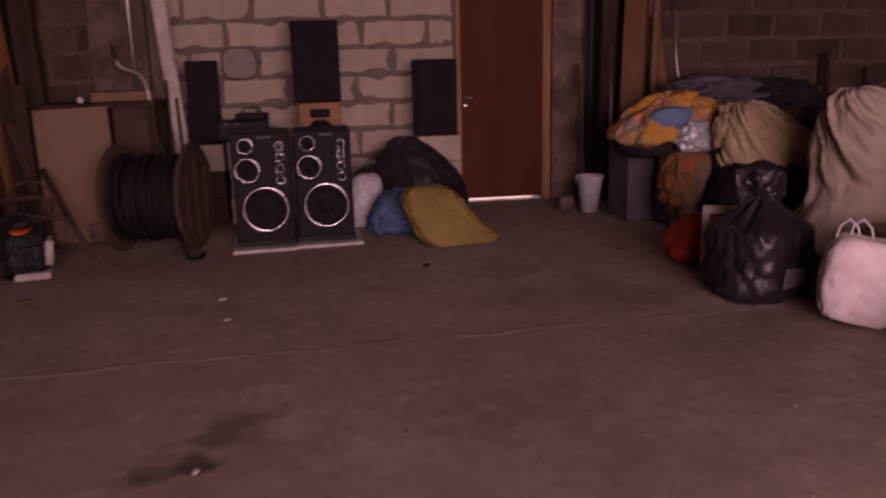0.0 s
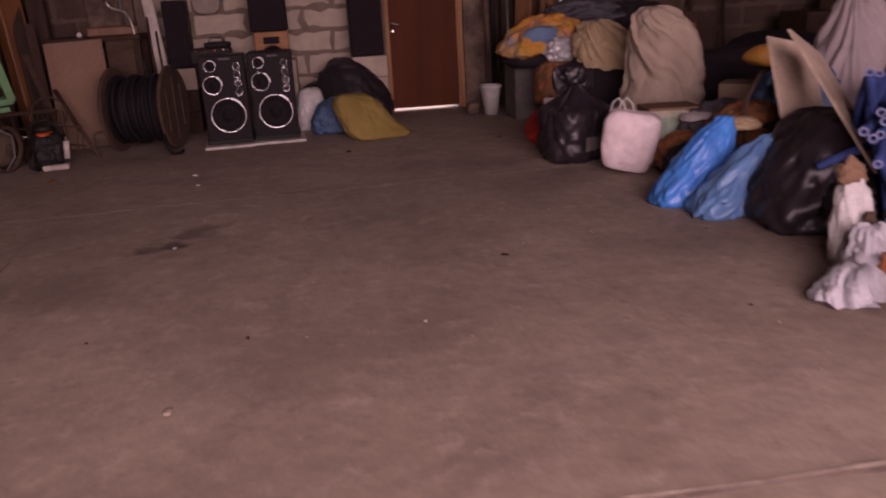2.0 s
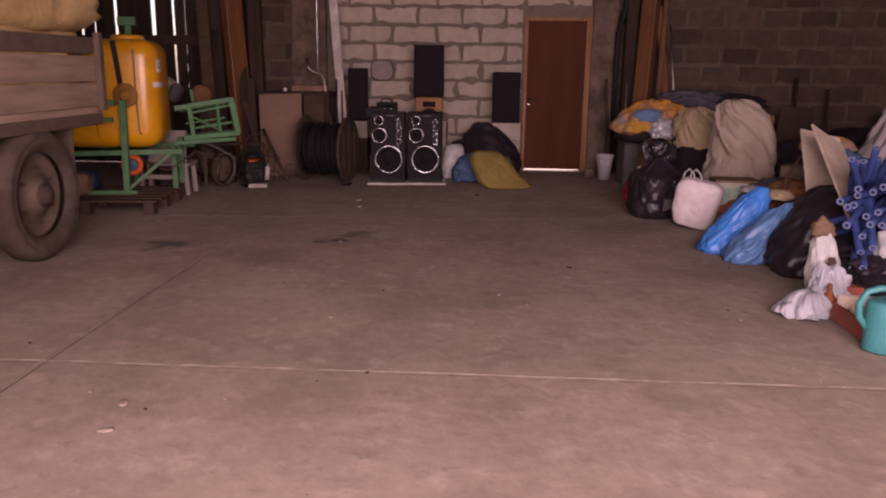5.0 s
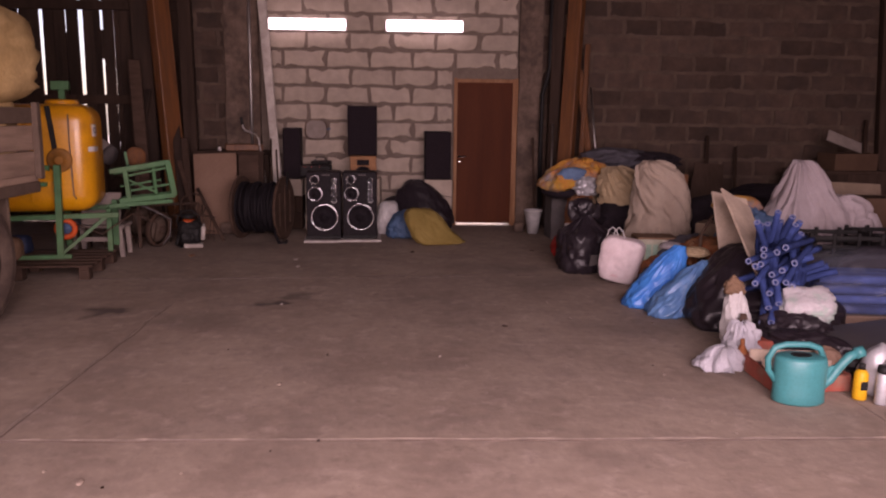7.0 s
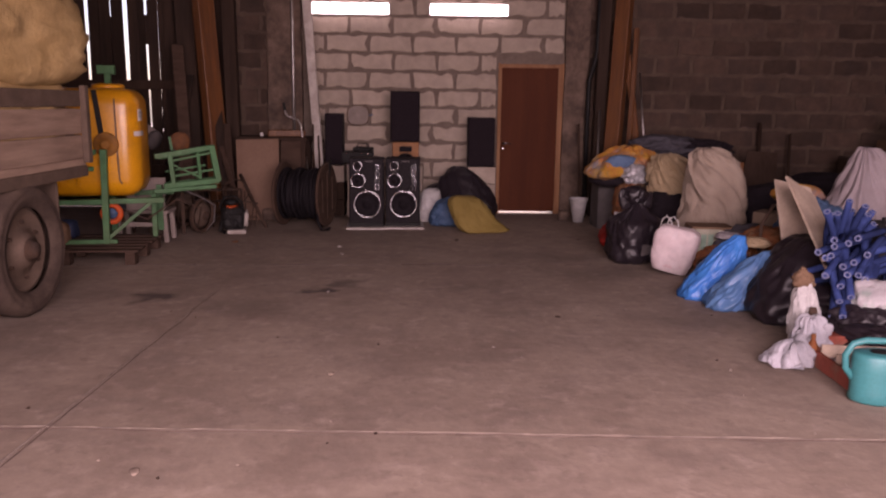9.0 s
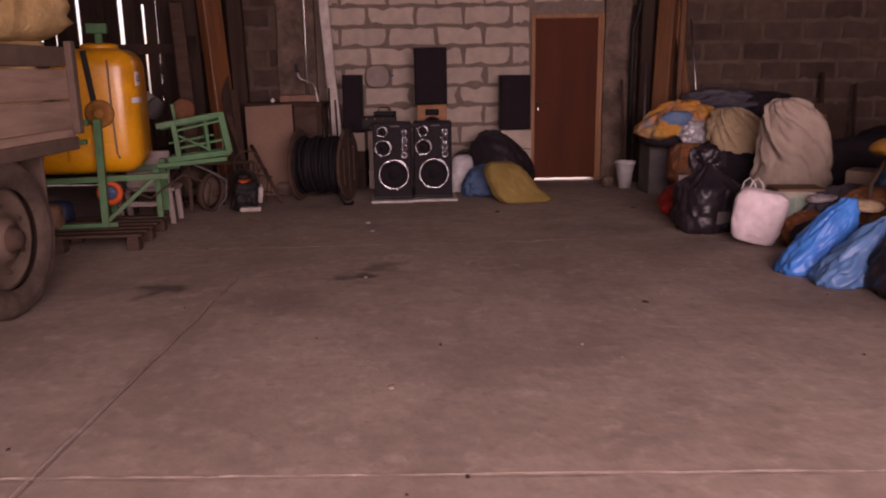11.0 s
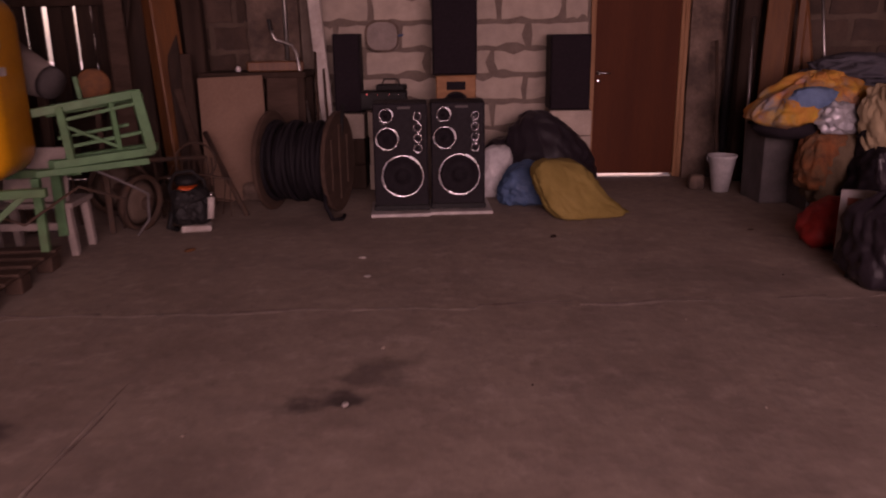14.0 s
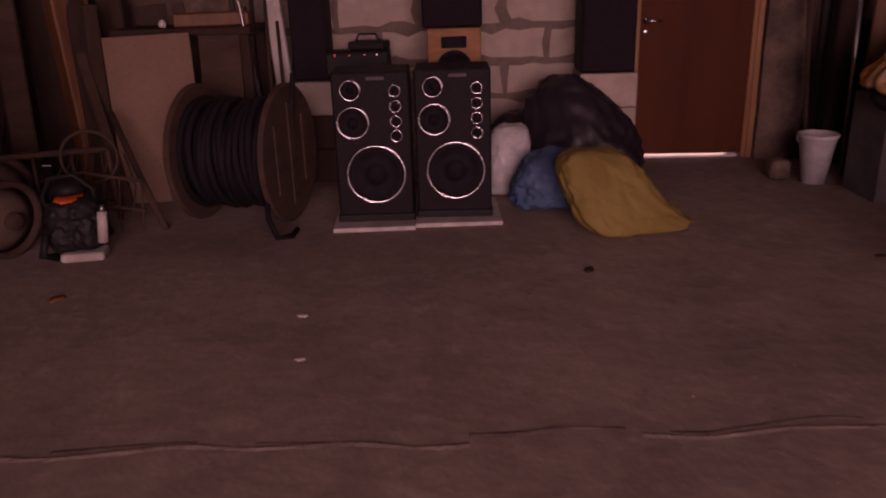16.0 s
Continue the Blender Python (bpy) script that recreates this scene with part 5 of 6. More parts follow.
soft("dark_clothes", 1.98, -2.02, 0, bag(0.72, 0.72, 0.60, 67, 0.08, 2.8, 2.4), M_DARK_CLOTH, "heap of black clothes on the floor", "clothes")
soft("dark_clothes", 1.34, -1.46, 0.56, bag(0.50, 0.42, 0.24, 68, 0.08, 3, 2.4, sub=3), M_DARK_CLOTH, "black coat stuffed under the quilt", "clothes")
soft("beige_blanket", 1.95, -1.95, 0, shroud(((1.0, -0.08, 0.02, 0.02, 0.02), (0.985, -0.08, 0.02, 0.11, 0.10), (0.91, -0.04, 0.0, 0.21, 0.18), (0.78, 0.02, -0.02, 0.29, 0.24), (0.62, 0.07, -0.03, 0.32, 0.26), (0.50, 0.09, -0.03, 0.31, 0.24), (0.44, 0.09, -0.03, 0.28, 0.2)), 69, 0.05, 1.6, 2.0, hem=0.14, crumple=0.08), M_BEIGE, "crumpled beige blanket on a heap of clothes", "blanket", -18)
soft("dark_clothes", 1.84, -1.90, 0.40, bag(0.36, 0.24, 0.36, 169, 0.05, 2.4, 2.8, sub=4, sag=0), M_DARK_CLOTH, "black clothes piled under the blanket", "clothes")
soft("dark_clothes", 2.20, -0.95, 0, bag(1.1, 0.7, 1.02, 70, 0.07, 3, 2.6, taper=0.1), M_DARK_CLOTH, "tall heap of dark clothes at the wall", "clothes")
soft("slate_jacket", 2.10, -1.0, 0.94, bag(0.72, 0.5, 0.24, 71, 0.12, 2.2, 2.2, drape=0.25, crumple=0.3, cells=1.4), M_SLATE_CLOTH, "slate grey jacket thrown on the dark heap", "jacket")
soft("dark_clothes", 2.52, -1.05, 0.90, bag(0.6, 0.46, 0.24, 72, 0.12, 2.2, 2.2, drape=0.25, crumple=0.3, cells=1.4), M_DARK_CLOTH, "black jacket thrown on the dark heap", "clothes")
full_bag = thing("bin_bag", pose(1.19, -3.40, 0, 0, 0, 20), "shiny full black bin bag with a gathered neck", "bag")
part("bag_body", bag(0.52, 0.46, 0.57, 73, 0.05, 1.5, 3.2, neck=0.10, taper=0.14, sag=0.06, cells=0.9, crumple=0.17, drape=0.10), M_BLACK_PLASTIC, full_bag, "", True)
part("tied_neck", bag(0.15, 0.13, 0.16, 173, 0.15, 2.5, 2.2, taper=-0.5, folds=7, fold=0.2, crumple=0.3, sub=4), M_BLACK_PLASTIC, full_bag, "twisted neck", True, pose(-0.03, 0.0, 0.60))
for (ex, ey, ew, eh, er) in ((-0.10, 0.02, 0.14, 0.20, -24), (0.09, 0.0, 0.13, 0.16, 22), (-0.02, 0.05, 0.20, 0.12, 5)):
    part("bag_ear", bag(ew, 0.07, eh, 174 + er, 0.12, 2.2, 2.0, taper=0.55, sub=4, crumple=0.3, drape=0.2), M_BLACK_PLASTIC, full_bag, "loose flap of the neck", True, pose(ex, ey, 0.55, 0, er, 0))
# a paler grey plate low on the bag's front
part("torn_corner", plate(((-0.10, -0.262, 0.10), (0.10, -0.262, 0.12), (0.13, -0.252, 0.20), (-0.08, -0.256, 0.21)), 0.004), M_GREYBOX, full_bag, "paler grey patch low on the bag")
soft("red_bag", 1.22, -2.62, 0, bag(0.34, 0.34, 0.30, 74, 0.1, 3, 2.3, sub=4, drape=0.2, crumple=0.25), M_REDBAG, "dark red bag behind the bin bag", "bag")
carton = thing("printed_carton", pose(1.17, -3.02, 0, -6, 0, -26), "white carton with red print, leaning", "carton")
part("carton_body", box(0.26, 0.08, 0.44, (0, 0, 0.22), 0.004), M_WHITE, carton)
for z, h, mt in ((0.37, 0.05, M_RED), (0.25, 0.035, M_YELLOW), (0.19, 0.02, M_RED), (0.30, 0.012, M_GREYBOX)):
    part("print_bar", box(0.2, 0.003, h, (0.01, -0.0415, z), 0.0), mt, carton)

chair = thing("covered_chair", pose(2.05, -3.02, 0, 0, 0, 0), "chair hidden under a draped grey-beige blanket", "chair")
part("blanket", shroud(((1.13, -0.05, 0.04, 0.02, 0.02), (1.115, -0.05, 0.04, 0.11, 0.10), (1.05, -0.02, 0.04, 0.20, 0.16), (0.92, 0.02, 0.04, 0.255, 0.20), (0.66, 0.04, 0.02, 0.275, 0.23), (0.40, 0.01, -0.02, 0.30, 0.27),
                        (0.18, -0.09, -0.08, 0.39, 0.33), (0.02, -0.18, -0.12, 0.50, 0.42)), 75, 0.055, 2.2, 2.4, crumple=0.07), M_GREYBEIGE, chair, "", True)
part("chair_leg", bar((0.37, 0.10, 0.0), (0.36, 0.16, 0.98), 0.045, 0.035), M_BEAM, chair, "orange-brown wooden chair upright")
board("pine_plank", ((2.36, -2.95, 0.0), (2.44, -2.95, 0.0), (2.44, -2.75, 0.98), (2.36, -2.75, 0.95)), 0.03, M_BEAM, "orange pine plank beside the draped blanket", "plank")
open_box("carton", 2.50, -3.72, 0, 0.42, 0.30, 0.56, -38, M_TAN_CARD, "tan cardboard box standing in the heap", "carton")



def stuffed_carrier():
    """A squarish full carrier bag that has slumped over to one side."""
    bm = bag(0.36, 0.23, 0.43, 78, 0.025, 1.5, 4.2, taper=-0.16, sag=-0.06, crumple=0.11, cells=1.0, drape=0.04)
    tip = pose(0, 0, 0.02, 0, 10, 0)
    for v in bm.verts:
        v.co = tip @ v.co
        v.co.z = max(0.0, v.co.z)
    return bm


pink = thing("carrier_bag", pose(1.385, -3.98, 0, 0, 0, -24), "pinkish white carrier bag stuffed full", "bag")
part("bag_body", stuffed_carrier(), M_PINK_BAG, pink, "", True)
part("pink_print", bag(0.25, 0.03, 0.25, 178, 0.02, 1.5, 4.5, sub=4, sag=0, crumple=0.06), M_PINK_PRINT, pink, "pink printed panel", True, pose(0.01, -0.103, 0.07, -4, 10, 0))
part("bag_rim", box(0.17, 0.014, 0.022, (0.16, -0.10, 0.395), 0.005, 1, pose(0, 0, 0, 0, 10, 0)), M_WHITE, pink, "white folded rim")
for sx in (-0.06, 0.0):
    part("bag_handle", tube([(sx - 0.05, 0.0, 0.43), (sx - 0.03, 0.0, 0.51), (sx + 0.01, -0.01, 0.545), (sx + 0.05, 0.0, 0.50), (sx + 0.07, 0.0, 0.42)], 0.007, 6), M_WHITE_BAG, pink, "", True)
carton = thing("printed_carton", pose(1.80, -3.80, 0, 0, 0, -4), "olive printed carton with a white label", "carton")
part("carton_body", box(0.40, 0.30, 0.44, (0, 0, 0.22), 0.005), M_CARDBOARD, carton)
part("print_panel", box(0.26, 0.003, 0.24, (-0.06, -0.1515, 0.30), 0.0), M_PALE_PRINT, carton)
part("label", box(0.13, 0.003, 0.22, (0.12, -0.1515, 0.30), 0.0), M_WHITE, carton, "white label")
for k in range(4):
    part("print_bar", box(0.09, 0.002, 0.012, (0.12, -0.154, 0.37 - k * 0.03), 0.0), M_GREYBOX, carton)
for k in range(3):
    part("print_bar", box(0.05, 0.002, 0.14, (-0.15 + k * 0.065, -0.154, 0.30), 0.0), M_GREENPRINT, carton)
soft("orange_cloth", 1.76, -4.12, 0, bag(0.26, 0.24, 0.28, 79, 0.10, 3, 2.3, drape=0.2, crumple=0.2), M_ORANGE_CLOTH, "orange-brown cloth bundle on the floor", "cloth")
soft("dark_clothes", 1.80, -4.55, 0, bag(0.55, 0.5, 0.30, 80, 0.08, 3, 2.3), M_DARK_CLOTH, "black cloth bundle on the floor", "clothes")
soft("blue_cloth", 2.16, -4.05, 0.0, bag(0.56, 0.5, 0.44, 81, 0.1, 3, 2.4, drape=0.2, crumple=0.2), M_SLATE_CLOTH, "slate blue cloth bundle in the heap", "cloth")
crate = thing("wooden_crate", pose(2.12, -4.45, 0, 0, 0, 16), "orange-brown wooden crate full of rags", "crate")
for z in (0.06, 0.19, 0.32):
    part("slat", box(0.5, 0.018, 0.1, (0, -0.2, z), 0.004), M_BEAM, crate)
    part("slat", box(0.5, 0.018, 0.1, (0, 0.2, z), 0.004), M_BEAM, crate)
    part("slat", box(0.018, 0.38, 0.1, (-0.26, 0, z), 0.004), M_BEAM, crate)
    part("slat", box(0.018, 0.38, 0.1, (0.26, 0, z), 0.004), M_BEAM, crate)
soft("orange_cloth", 2.10, -4.45, 0.10, bag(0.44, 0.34, 0.40, 82, 0.12, 3, 2.3, drape=0.2, crumple=0.25), M_ORANGE_CLOTH, "orange-brown rags in the crate", "cloth")
soft("blue_denim", 2.62, -4.15, 0.0, bag(0.56, 0.46, 0.72, 83, 0.1, 3, 2.5, taper=0.2, drape=0.2, crumple=0.2), M_BLUE_BAG, "dull blue cloth bundle in the heap", "cloth")
soft("yellow_cloth", 2.52, -4.0, 0.70, bag(0.42, 0.3, 0.16, 84, 0.09, 3, 2.2, sub=3), M_QUILT, "mustard yellow cloth on the blue bundle", "cloth")
simple("bent_hose", tube([(0, 0, 0), (0.02, 0.05, 0.3), (0.12, 0.08, 0.46), (0.3, 0.1, 0.50), (0.42, 0.12, 0.46)], 0.016), M_RUST, pose(1.92, -4.72, 0.28), "rust-red bent hose in the heap", "hose", smooth=True)

soft("blue_bag", 1.38, -4.92, 0, bag(0.38, 0.28, 0.51, 85, 0.06, 1.6, 3.0, lean=(0.30, 0.02), taper=0.62, sag=0.22, crumple=0.30, cells=0.9, drape=0.16, fine=0.15), M_BLUE, "bright blue plastic bag leaning on the heap", "bag")
soft("blue_bag", 1.50, -5.24, 0, bag(0.38, 0.28, 0.43, 86, 0.06, 1.6, 3.0, lean=(0.28, 0.02), taper=0.55, sag=0.22, crumple=0.30, cells=0.9, drape=0.16, fine=0.15), M_BLUE_PALE, "pale see-through blue plastic bag", "bag")
soft("bin_bag", 1.86, -5.55, 0, bag(0.70, 0.62, 0.60, 87, 0.05, 1.7, 2.6, taper=0.45, lean=(0.20, 0.10), cells=1.0, crumple=0.14, drape=0.10), M_BLACK_PLASTIC, "big black bin bag slumped in the heap", "bag")
soft("bin_bag", 2.10, -5.30, 0, bag(0.6, 0.5, 0.58, 88, 0.07, 2.8, 2.3), M_BLACK_PLASTIC, "big black bin bag behind another", "bag")
board("fibre_board", ((1.90, -5.13, 1.03), (2.20, -5.0, 0.86), (2.19, -5.55, 0.44), (1.93, -5.96, 0.36)), 0.016, M_CREAM_BOARD, "cream fibreboard sheet tilted on the heap")
board("fibre_board", ((1.93, -4.86, 0.98), (2.3, -4.70, 0.90), (2.34, -4.96, 0.40), (1.97, -5.06, 0.42)), 0.016, M_CREAM_BOARD, "cream fibreboard sheet standing in the heap")

soft("white_sheet", 3.20, -3.92, 0, shroud(((1.20, -0.04, 0.0, 0.02, 0.02), (1.185, -0.02, 0.0, 0.065, 0.06), (1.11, 0.0, 0.0, 0.115, 0.11), (0.88, 0.03, -0.02, 0.23, 0.21), (0.56, 0.03, -0.04, 0.41, 0.34), (0.22, 0.06, -0.05, 0.58, 0.44), (0.03, 0.07, -0.05, 0.66, 0.5)), 89, 0.045, 0.3, 2.6, crumple=0.05), M_SHEET, "white sheet draped in a peak over the heap", "sheet")
soft("white_sheet", 3.66, -3.88, 0, shroud(((0.86, -0.06, 0.0, 0.02, 0.02), (0.85, -0.05, 0.0, 0.08, 0.07), (0.78, 0.0, 0.0, 0.15, 0.12), (0.60, 0.04, 0.0, 0.22, 0.18), (0.3, 0.06, 0.0, 0.27, 0.22), (0.03, 0.06, 0.0, 0.30, 0.25)), 90, 0.06, 0.6, 2.4, crumple=0.12), M_SHEET, "crumpled white sheet beside the draped peak", "sheet")
# a pale sheet, its dim lighting put into the darker card colour
board("white_foam_sheet", ((4.28, -2.62, 0.0), (4.88, -2.70, 0.0), (4.88, -2.45, 0.86), (4.32, -2.40, 0.88)), 0.03, M_TAN_CARD, "pale insulation sheet, toned darker for its dim place")
open_box("carton", 4.55, -3.15, 0, 0.6, 0.4, 0.78, -8, M_DIM_CARTON, "plain brown cardboard box in the heap", "carton")
stack = thing("dark_cupboard", pose(5.25, -0.75, 0), "dark low cupboard at the cinder wall", "cupboard")
part("body", box(1.2, 0.6, 0.92, (0, 0, 0.46), 0.01), M_DARK_TIMBER, stack)
part("door_panel", box(0.57, 0.02, 0.82, (-0.295, -0.308, 0.47), 0.006), M_DARK_TIMBER, stack)
part("door_panel", box(0.57, 0.02, 0.82, (0.295, -0.308, 0.47), 0.006), M_DARK_TIMBER, stack)
open_box("carton", 5.40, -0.78, 0.92, 0.62, 0.42, 0.23, 4, M_DIM_CARTON, "brown cardboard box on the low cupboard", "carton")
board("crumpled_sheet", ((5.05, -0.85, 1.33), (5.12, -0.75, 1.47), (5.62, -0.72, 1.28), (5.55, -0.85, 1.155)), 0.012, M_GREY_STOOL, "pale grey plastic sheet lying on the carton", "sheet")
board("white_foam_sheet", ((3.0, -1.2, 0.0), (3.5, -1.25, 0.0), (3.62, -0.9, 0.98), (3.22, -0.9, 1.0)), 0.02, M_DARK_TIMBER, "dark board leaning in the heap")
soft("dark_clothes", 3.0, -2.6, 0, bag(1.1, 0.9, 0.72, 92, 0.07, 2.8, 2.4), M_DARK_CLOTH, "dark heap of cloth in the middle", "clothes")
soft("dark_clothes", 3.9, -1.7, 0, bag(1.3, 0.9, 0.75, 93, 0.07, 2.8, 2.4), M_DARK_CLOTH, "dark heap of cloth by the cinder wall", "clothes")


def plastic_crate(x, y, z, turn, mat, label):
    t = thing("plastic_crate", pose(x, y, z, 0, 0, turn), label, "crate", "folding crates")
    w, d, h = 0.58, 0.38, 0.22
    for k in range(3):
        zz = 0.03 + k * 0.075
        part("rail", box(w, 0.02, 0.035, (0, -d / 2, zz), 0.004), mat, t)
        part("rail", box(w, 0.02, 0.035, (0, d / 2, zz), 0.004), mat, t)
        part("rail", box(0.02, d, 0.035, (-w / 2, 0, zz), 0.004), mat, t)
        part("rail", box(0.02, d, 0.035, (w / 2, 0, zz), 0.004), mat, t)
    for sx in (-0.29, -0.1, 0.1, 0.29):
        for sy in (-1, 1):
            part("post", box(0.03, 0.03, h, (sx, sy * d / 2, h / 2), 0.004), mat, t)
    part("base", box(w - 0.02, d - 0.02, 0.012, (0, 0, 0.008), 0.002), mat, t)
    return t


soft("bin_bag", 3.05, -4.95, 0, bag(1.1, 0.7, 0.46, 94, 0.07, 2.6, 2.6), M_BLACK_PLASTIC, "flat black bin bag under the crates", "bag")
soft("bin_bag", 3.95, -4.75, 0, bag(1.0, 0.7, 0.46, 95, 0.07, 2.6, 2.6), M_BLACK_PLASTIC, "flat black bin bag under the crates", "bag")
for k, (cx, cy, cz) in enumerate(((3.05, -4.88, 0.44), (3.62, -4.72, 0.44), (4.15, -4.66, 0.44))):
    plastic_crate(cx, cy, cz, -6 + 5 * k, M_BLACK, "black slatted plastic crate in the heap")
soft("red_bag", 3.95, -5.2, 0.30, bag(0.3, 0.26, 0.34, 96, 0.06, 3, 2.4, sub=3), M_ORANGE, "orange-red plastic bag at the heap's edge", "bag")

# odds and ends between the bags
rnd = random.Random(77)
for k in range(16):
    mt, lb = ((M_ORANGE_CLOTH, "orange-brown rag in the heap"), (M_DARK_CLOTH, "black rag in the heap"), (M_WHITE_CLOTH, "dirty white rag in the heap"), (M_SLATE_CLOTH, "slate grey rag in the heap"),
              (M_BEIGE, "beige rag in the heap"), (M_RED, "worn red rag in the heap"), (M_OLIVE_CLOTH, "tan rag in the heap"), (M_QUILT, "mustard yellow rag in the heap"))[k % 8]
    soft("rag", 1.86 + 0.62 * rnd.random(), -4.85 + 1.0 * rnd.random(), 0.28 + 0.14 * rnd.random(), bag(rnd.uniform(0.16, 0.3), rnd.uniform(0.14, 0.24), rnd.uniform(0.05, 0.09), 300 + k, 0.15, 2.5, 2.2, sub=4, drape=0.25, crumple=0.3), mt, lb, "rag", rnd.uniform(0, 180), "rags in the heap")

# blue foam tubes
TUBE_L = 0.62
tube_meshes = []
for bend in (0.0, 0.10, -0.13, 0.18):
    tube_bm = bmesh.new()
    prof = [(0.0235, TUBE_L * k / 8) for k in range(9)] + [(0.0125, TUBE_L), (0.0125, TUBE_L - 0.09), (0.0008, TUBE_L - 0.09)]
    lathe(prof, 12, tube_bm)
    for v in tube_bm.verts:
        v.co.x += bend * (v.co.z / TUBE_L) ** 2 - bend * v.co.z / TUBE_L
    bmesh.ops.recalc_face_normals(tube_bm, faces=tube_bm.faces)
    me = bpy.data.meshes.new("foam_tube")
    tube_bm.to_mesh(me)
    tube_bm.free()
    me.materials.append(M_TUBE)
    me.materials.append(M_TUBE_END)
    for p_ in me.polygons:
        p_.material_index = 1 if abs(p_.normal.z) > 0.9 and p_.center.z > TUBE_L - 0.02 else 0
        p_.use_smooth = p_.material_index == 0
    tube_meshes.append(me)
soft("bin_bag", 2.18, -5.78, 0, bag(0.74, 0.62, 0.36, 97, 0.05, 2.6, 2.6), M_BLACK_PLASTIC, "flat black bin bag under the blue tubes", "bag")
rnd = random.Random(17)
for k in range(39):
    if k < 25:
        row, colm = divmod(k, 5)
        v = (row + rnd.uniform(-0.3, 0.3)) / 5
        tip = Vector((1.78 + 0.064 * colm + 0.03 * (row % 2) + rnd.uniform(-0.03, 0.03), -6.32 + 0.34 * v + rnd.uniform(-0.05, 0.05), 0.22 + 0.52 * v + 0.012 * colm + rnd.uniform(-0.02, 0.02)))
        aim = Vector((0.16 + 0.30 * v + rnd.uniform(-0.10, 0.12), 0.45, 0.34 - 0.42 * v + rnd.uniform(-0.10, 0.10)))
    elif k < 35:
        f = (k - 25) / 9
        tip = Vector((1.90 + 0.38 * f + rnd.uniform(-0.03, 0.03), -5.86 + rnd.uniform(-0.1, 0.08), 0.76 + 0.14 * math.sin(math.pi * (0.15 + 0.8 * f)) + rnd.uniform(-0.04, 0.04)))
        aim = Vector((2.16, -5.55, 0.40)) - tip + Vector((rnd.uniform(-0.06, 0.06), 0, 0))
    else:
        tip = Vector((2.28 + 0.05 * (k - 35), -6.0 + rnd.uniform(-0.06, 0.06), 0.62 - 0.03 * (k - 35)))
        aim = Vector((-0.42, 0.25 + rnd.uniform(-0.1, 0.1), -0.22 + rnd.uniform(-0.05, 0.05)))
    z = -aim.normalized()
    m = Matrix.Translation(tip - z * TUBE_L) @ z.to_track_quat("Z", "Y").to_matrix().to_4x4() @ pose(0, 0, 0, 0, 0, k * 77)
    ob = new("foam_tube", tube_meshes[k % 4])
    ob.matrix_basis = m
    tagged(ob, "blue foam insulation tube with a pale hollow end", "tube", "bundle of blue foam tubes")
bundle = thing("wrapped_bundle", pose(2.95, -5.72, 0, 0, 0, -8), "film-wrapped bundle of blue foam tubes", "bundle")
for r in range(4):
    for c in range(5):
        part("foam_tube", rod((-0.5, -0.16 + c * 0.075 + 0.02 * (r % 2), 0.20 + r * 0.075), (0.62, -0.16 + c * 0.075 + 0.02 * (r % 2), 0.20 + r * 0.075), 0.034, n=10), M_TUBE, bundle, "", True)
part("carton_base", box(1.1, 0.4, 0.16, (0.05, 0, 0.08), 0.008), M_CARDBOARD, bundle)
part("film", bag(1.2, 0.52, 0.60, 98, 0.03, 4, 4.5), M_CLEAR, bundle, "crinkled clear film", True, pose(0.06, 0, 0.02))
soft("dark_clothes", 3.15, -5.35, 0.0, bag(0.7, 0.3, 0.58, 100, 0.06, 3, 2.8), M_DARK_CLOTH, "dark cloth bundle in the heap", "clothes")

# panel on bricks, rags and the watering can
board("grey_sheet", ((1.84, -6.42, 0.19), (2.32, -7.02, 0.19), (4.2, -6.55, 0.19), (3.3, -5.9, 0.19)), 0.03, M_SLAB, "dark grey smooth panel lying on bricks", "panel")
for k, (bx, by) in enumerate(((2.05, -6.52), (2.40, -6.75), (3.1, -6.4), (3.5, -6.5), (2.9, -6.15))):
    for z in (0.0, 0.079):
        simple("brick", box(0.25, 0.12, 0.075, (0, 0, 0.0375), 0.005), M_RED, pose(bx, by, z, 0, 0, 20 + 40 * k), "worn red brick under the dark panel", "brick", "bricks under the panel")
simple("printed_bag", bag(0.28, 0.22, 0.13, 101, 0.05, 1.6, 4.2, drape=0.12, crumple=0.2, cells=0.9), M_PRINTED, pose(2.12, -6.24, 0.30, 34, -4, -16), "crumpled white bag with green print", "bag", smooth=True)
soft("black_film", 1.98, -6.62, 0.0, bag(0.50, 0.20, 0.23, 103, 0.12, 2.4, 2.2, drape=0.2, crumple=0.3), M_BLACK_PLASTIC, "crumpled black film by the panel", "film", -48)
soft("black_film", 2.0, -6.32, 0.0, bag(0.40, 0.26, 0.30, 104, 0.12, 2.4, 2.4, crumple=0.25), M_BLACK_PLASTIC, "crumpled black film under the tubes", "film", -20)
soft("brown_rag", 1.98, -6.80, 0.0, bag(0.17, 0.13, 0.19, 204, 0.1, 2.4, 2.4, sub=4, drape=0.2, crumple=0.2), M_BROWNBOARD, "pinkish brown rag beside the red crate", "rag")
simple("brick", box(0.25, 0.12, 0.075, (0, 0, 0.0375), 0.006), M_RED, pose(1.80, -6.46, 0.0, 0, 0, -6), "worn red brick behind the red crate", "brick")
simple("brick", box(0.25, 0.12, 0.075, (0, 0, 0.0375), 0.006), M_RED, pose(1.79, -6.46, 0.079, 0, 0, 3), "worn red brick behind the red crate", "brick")

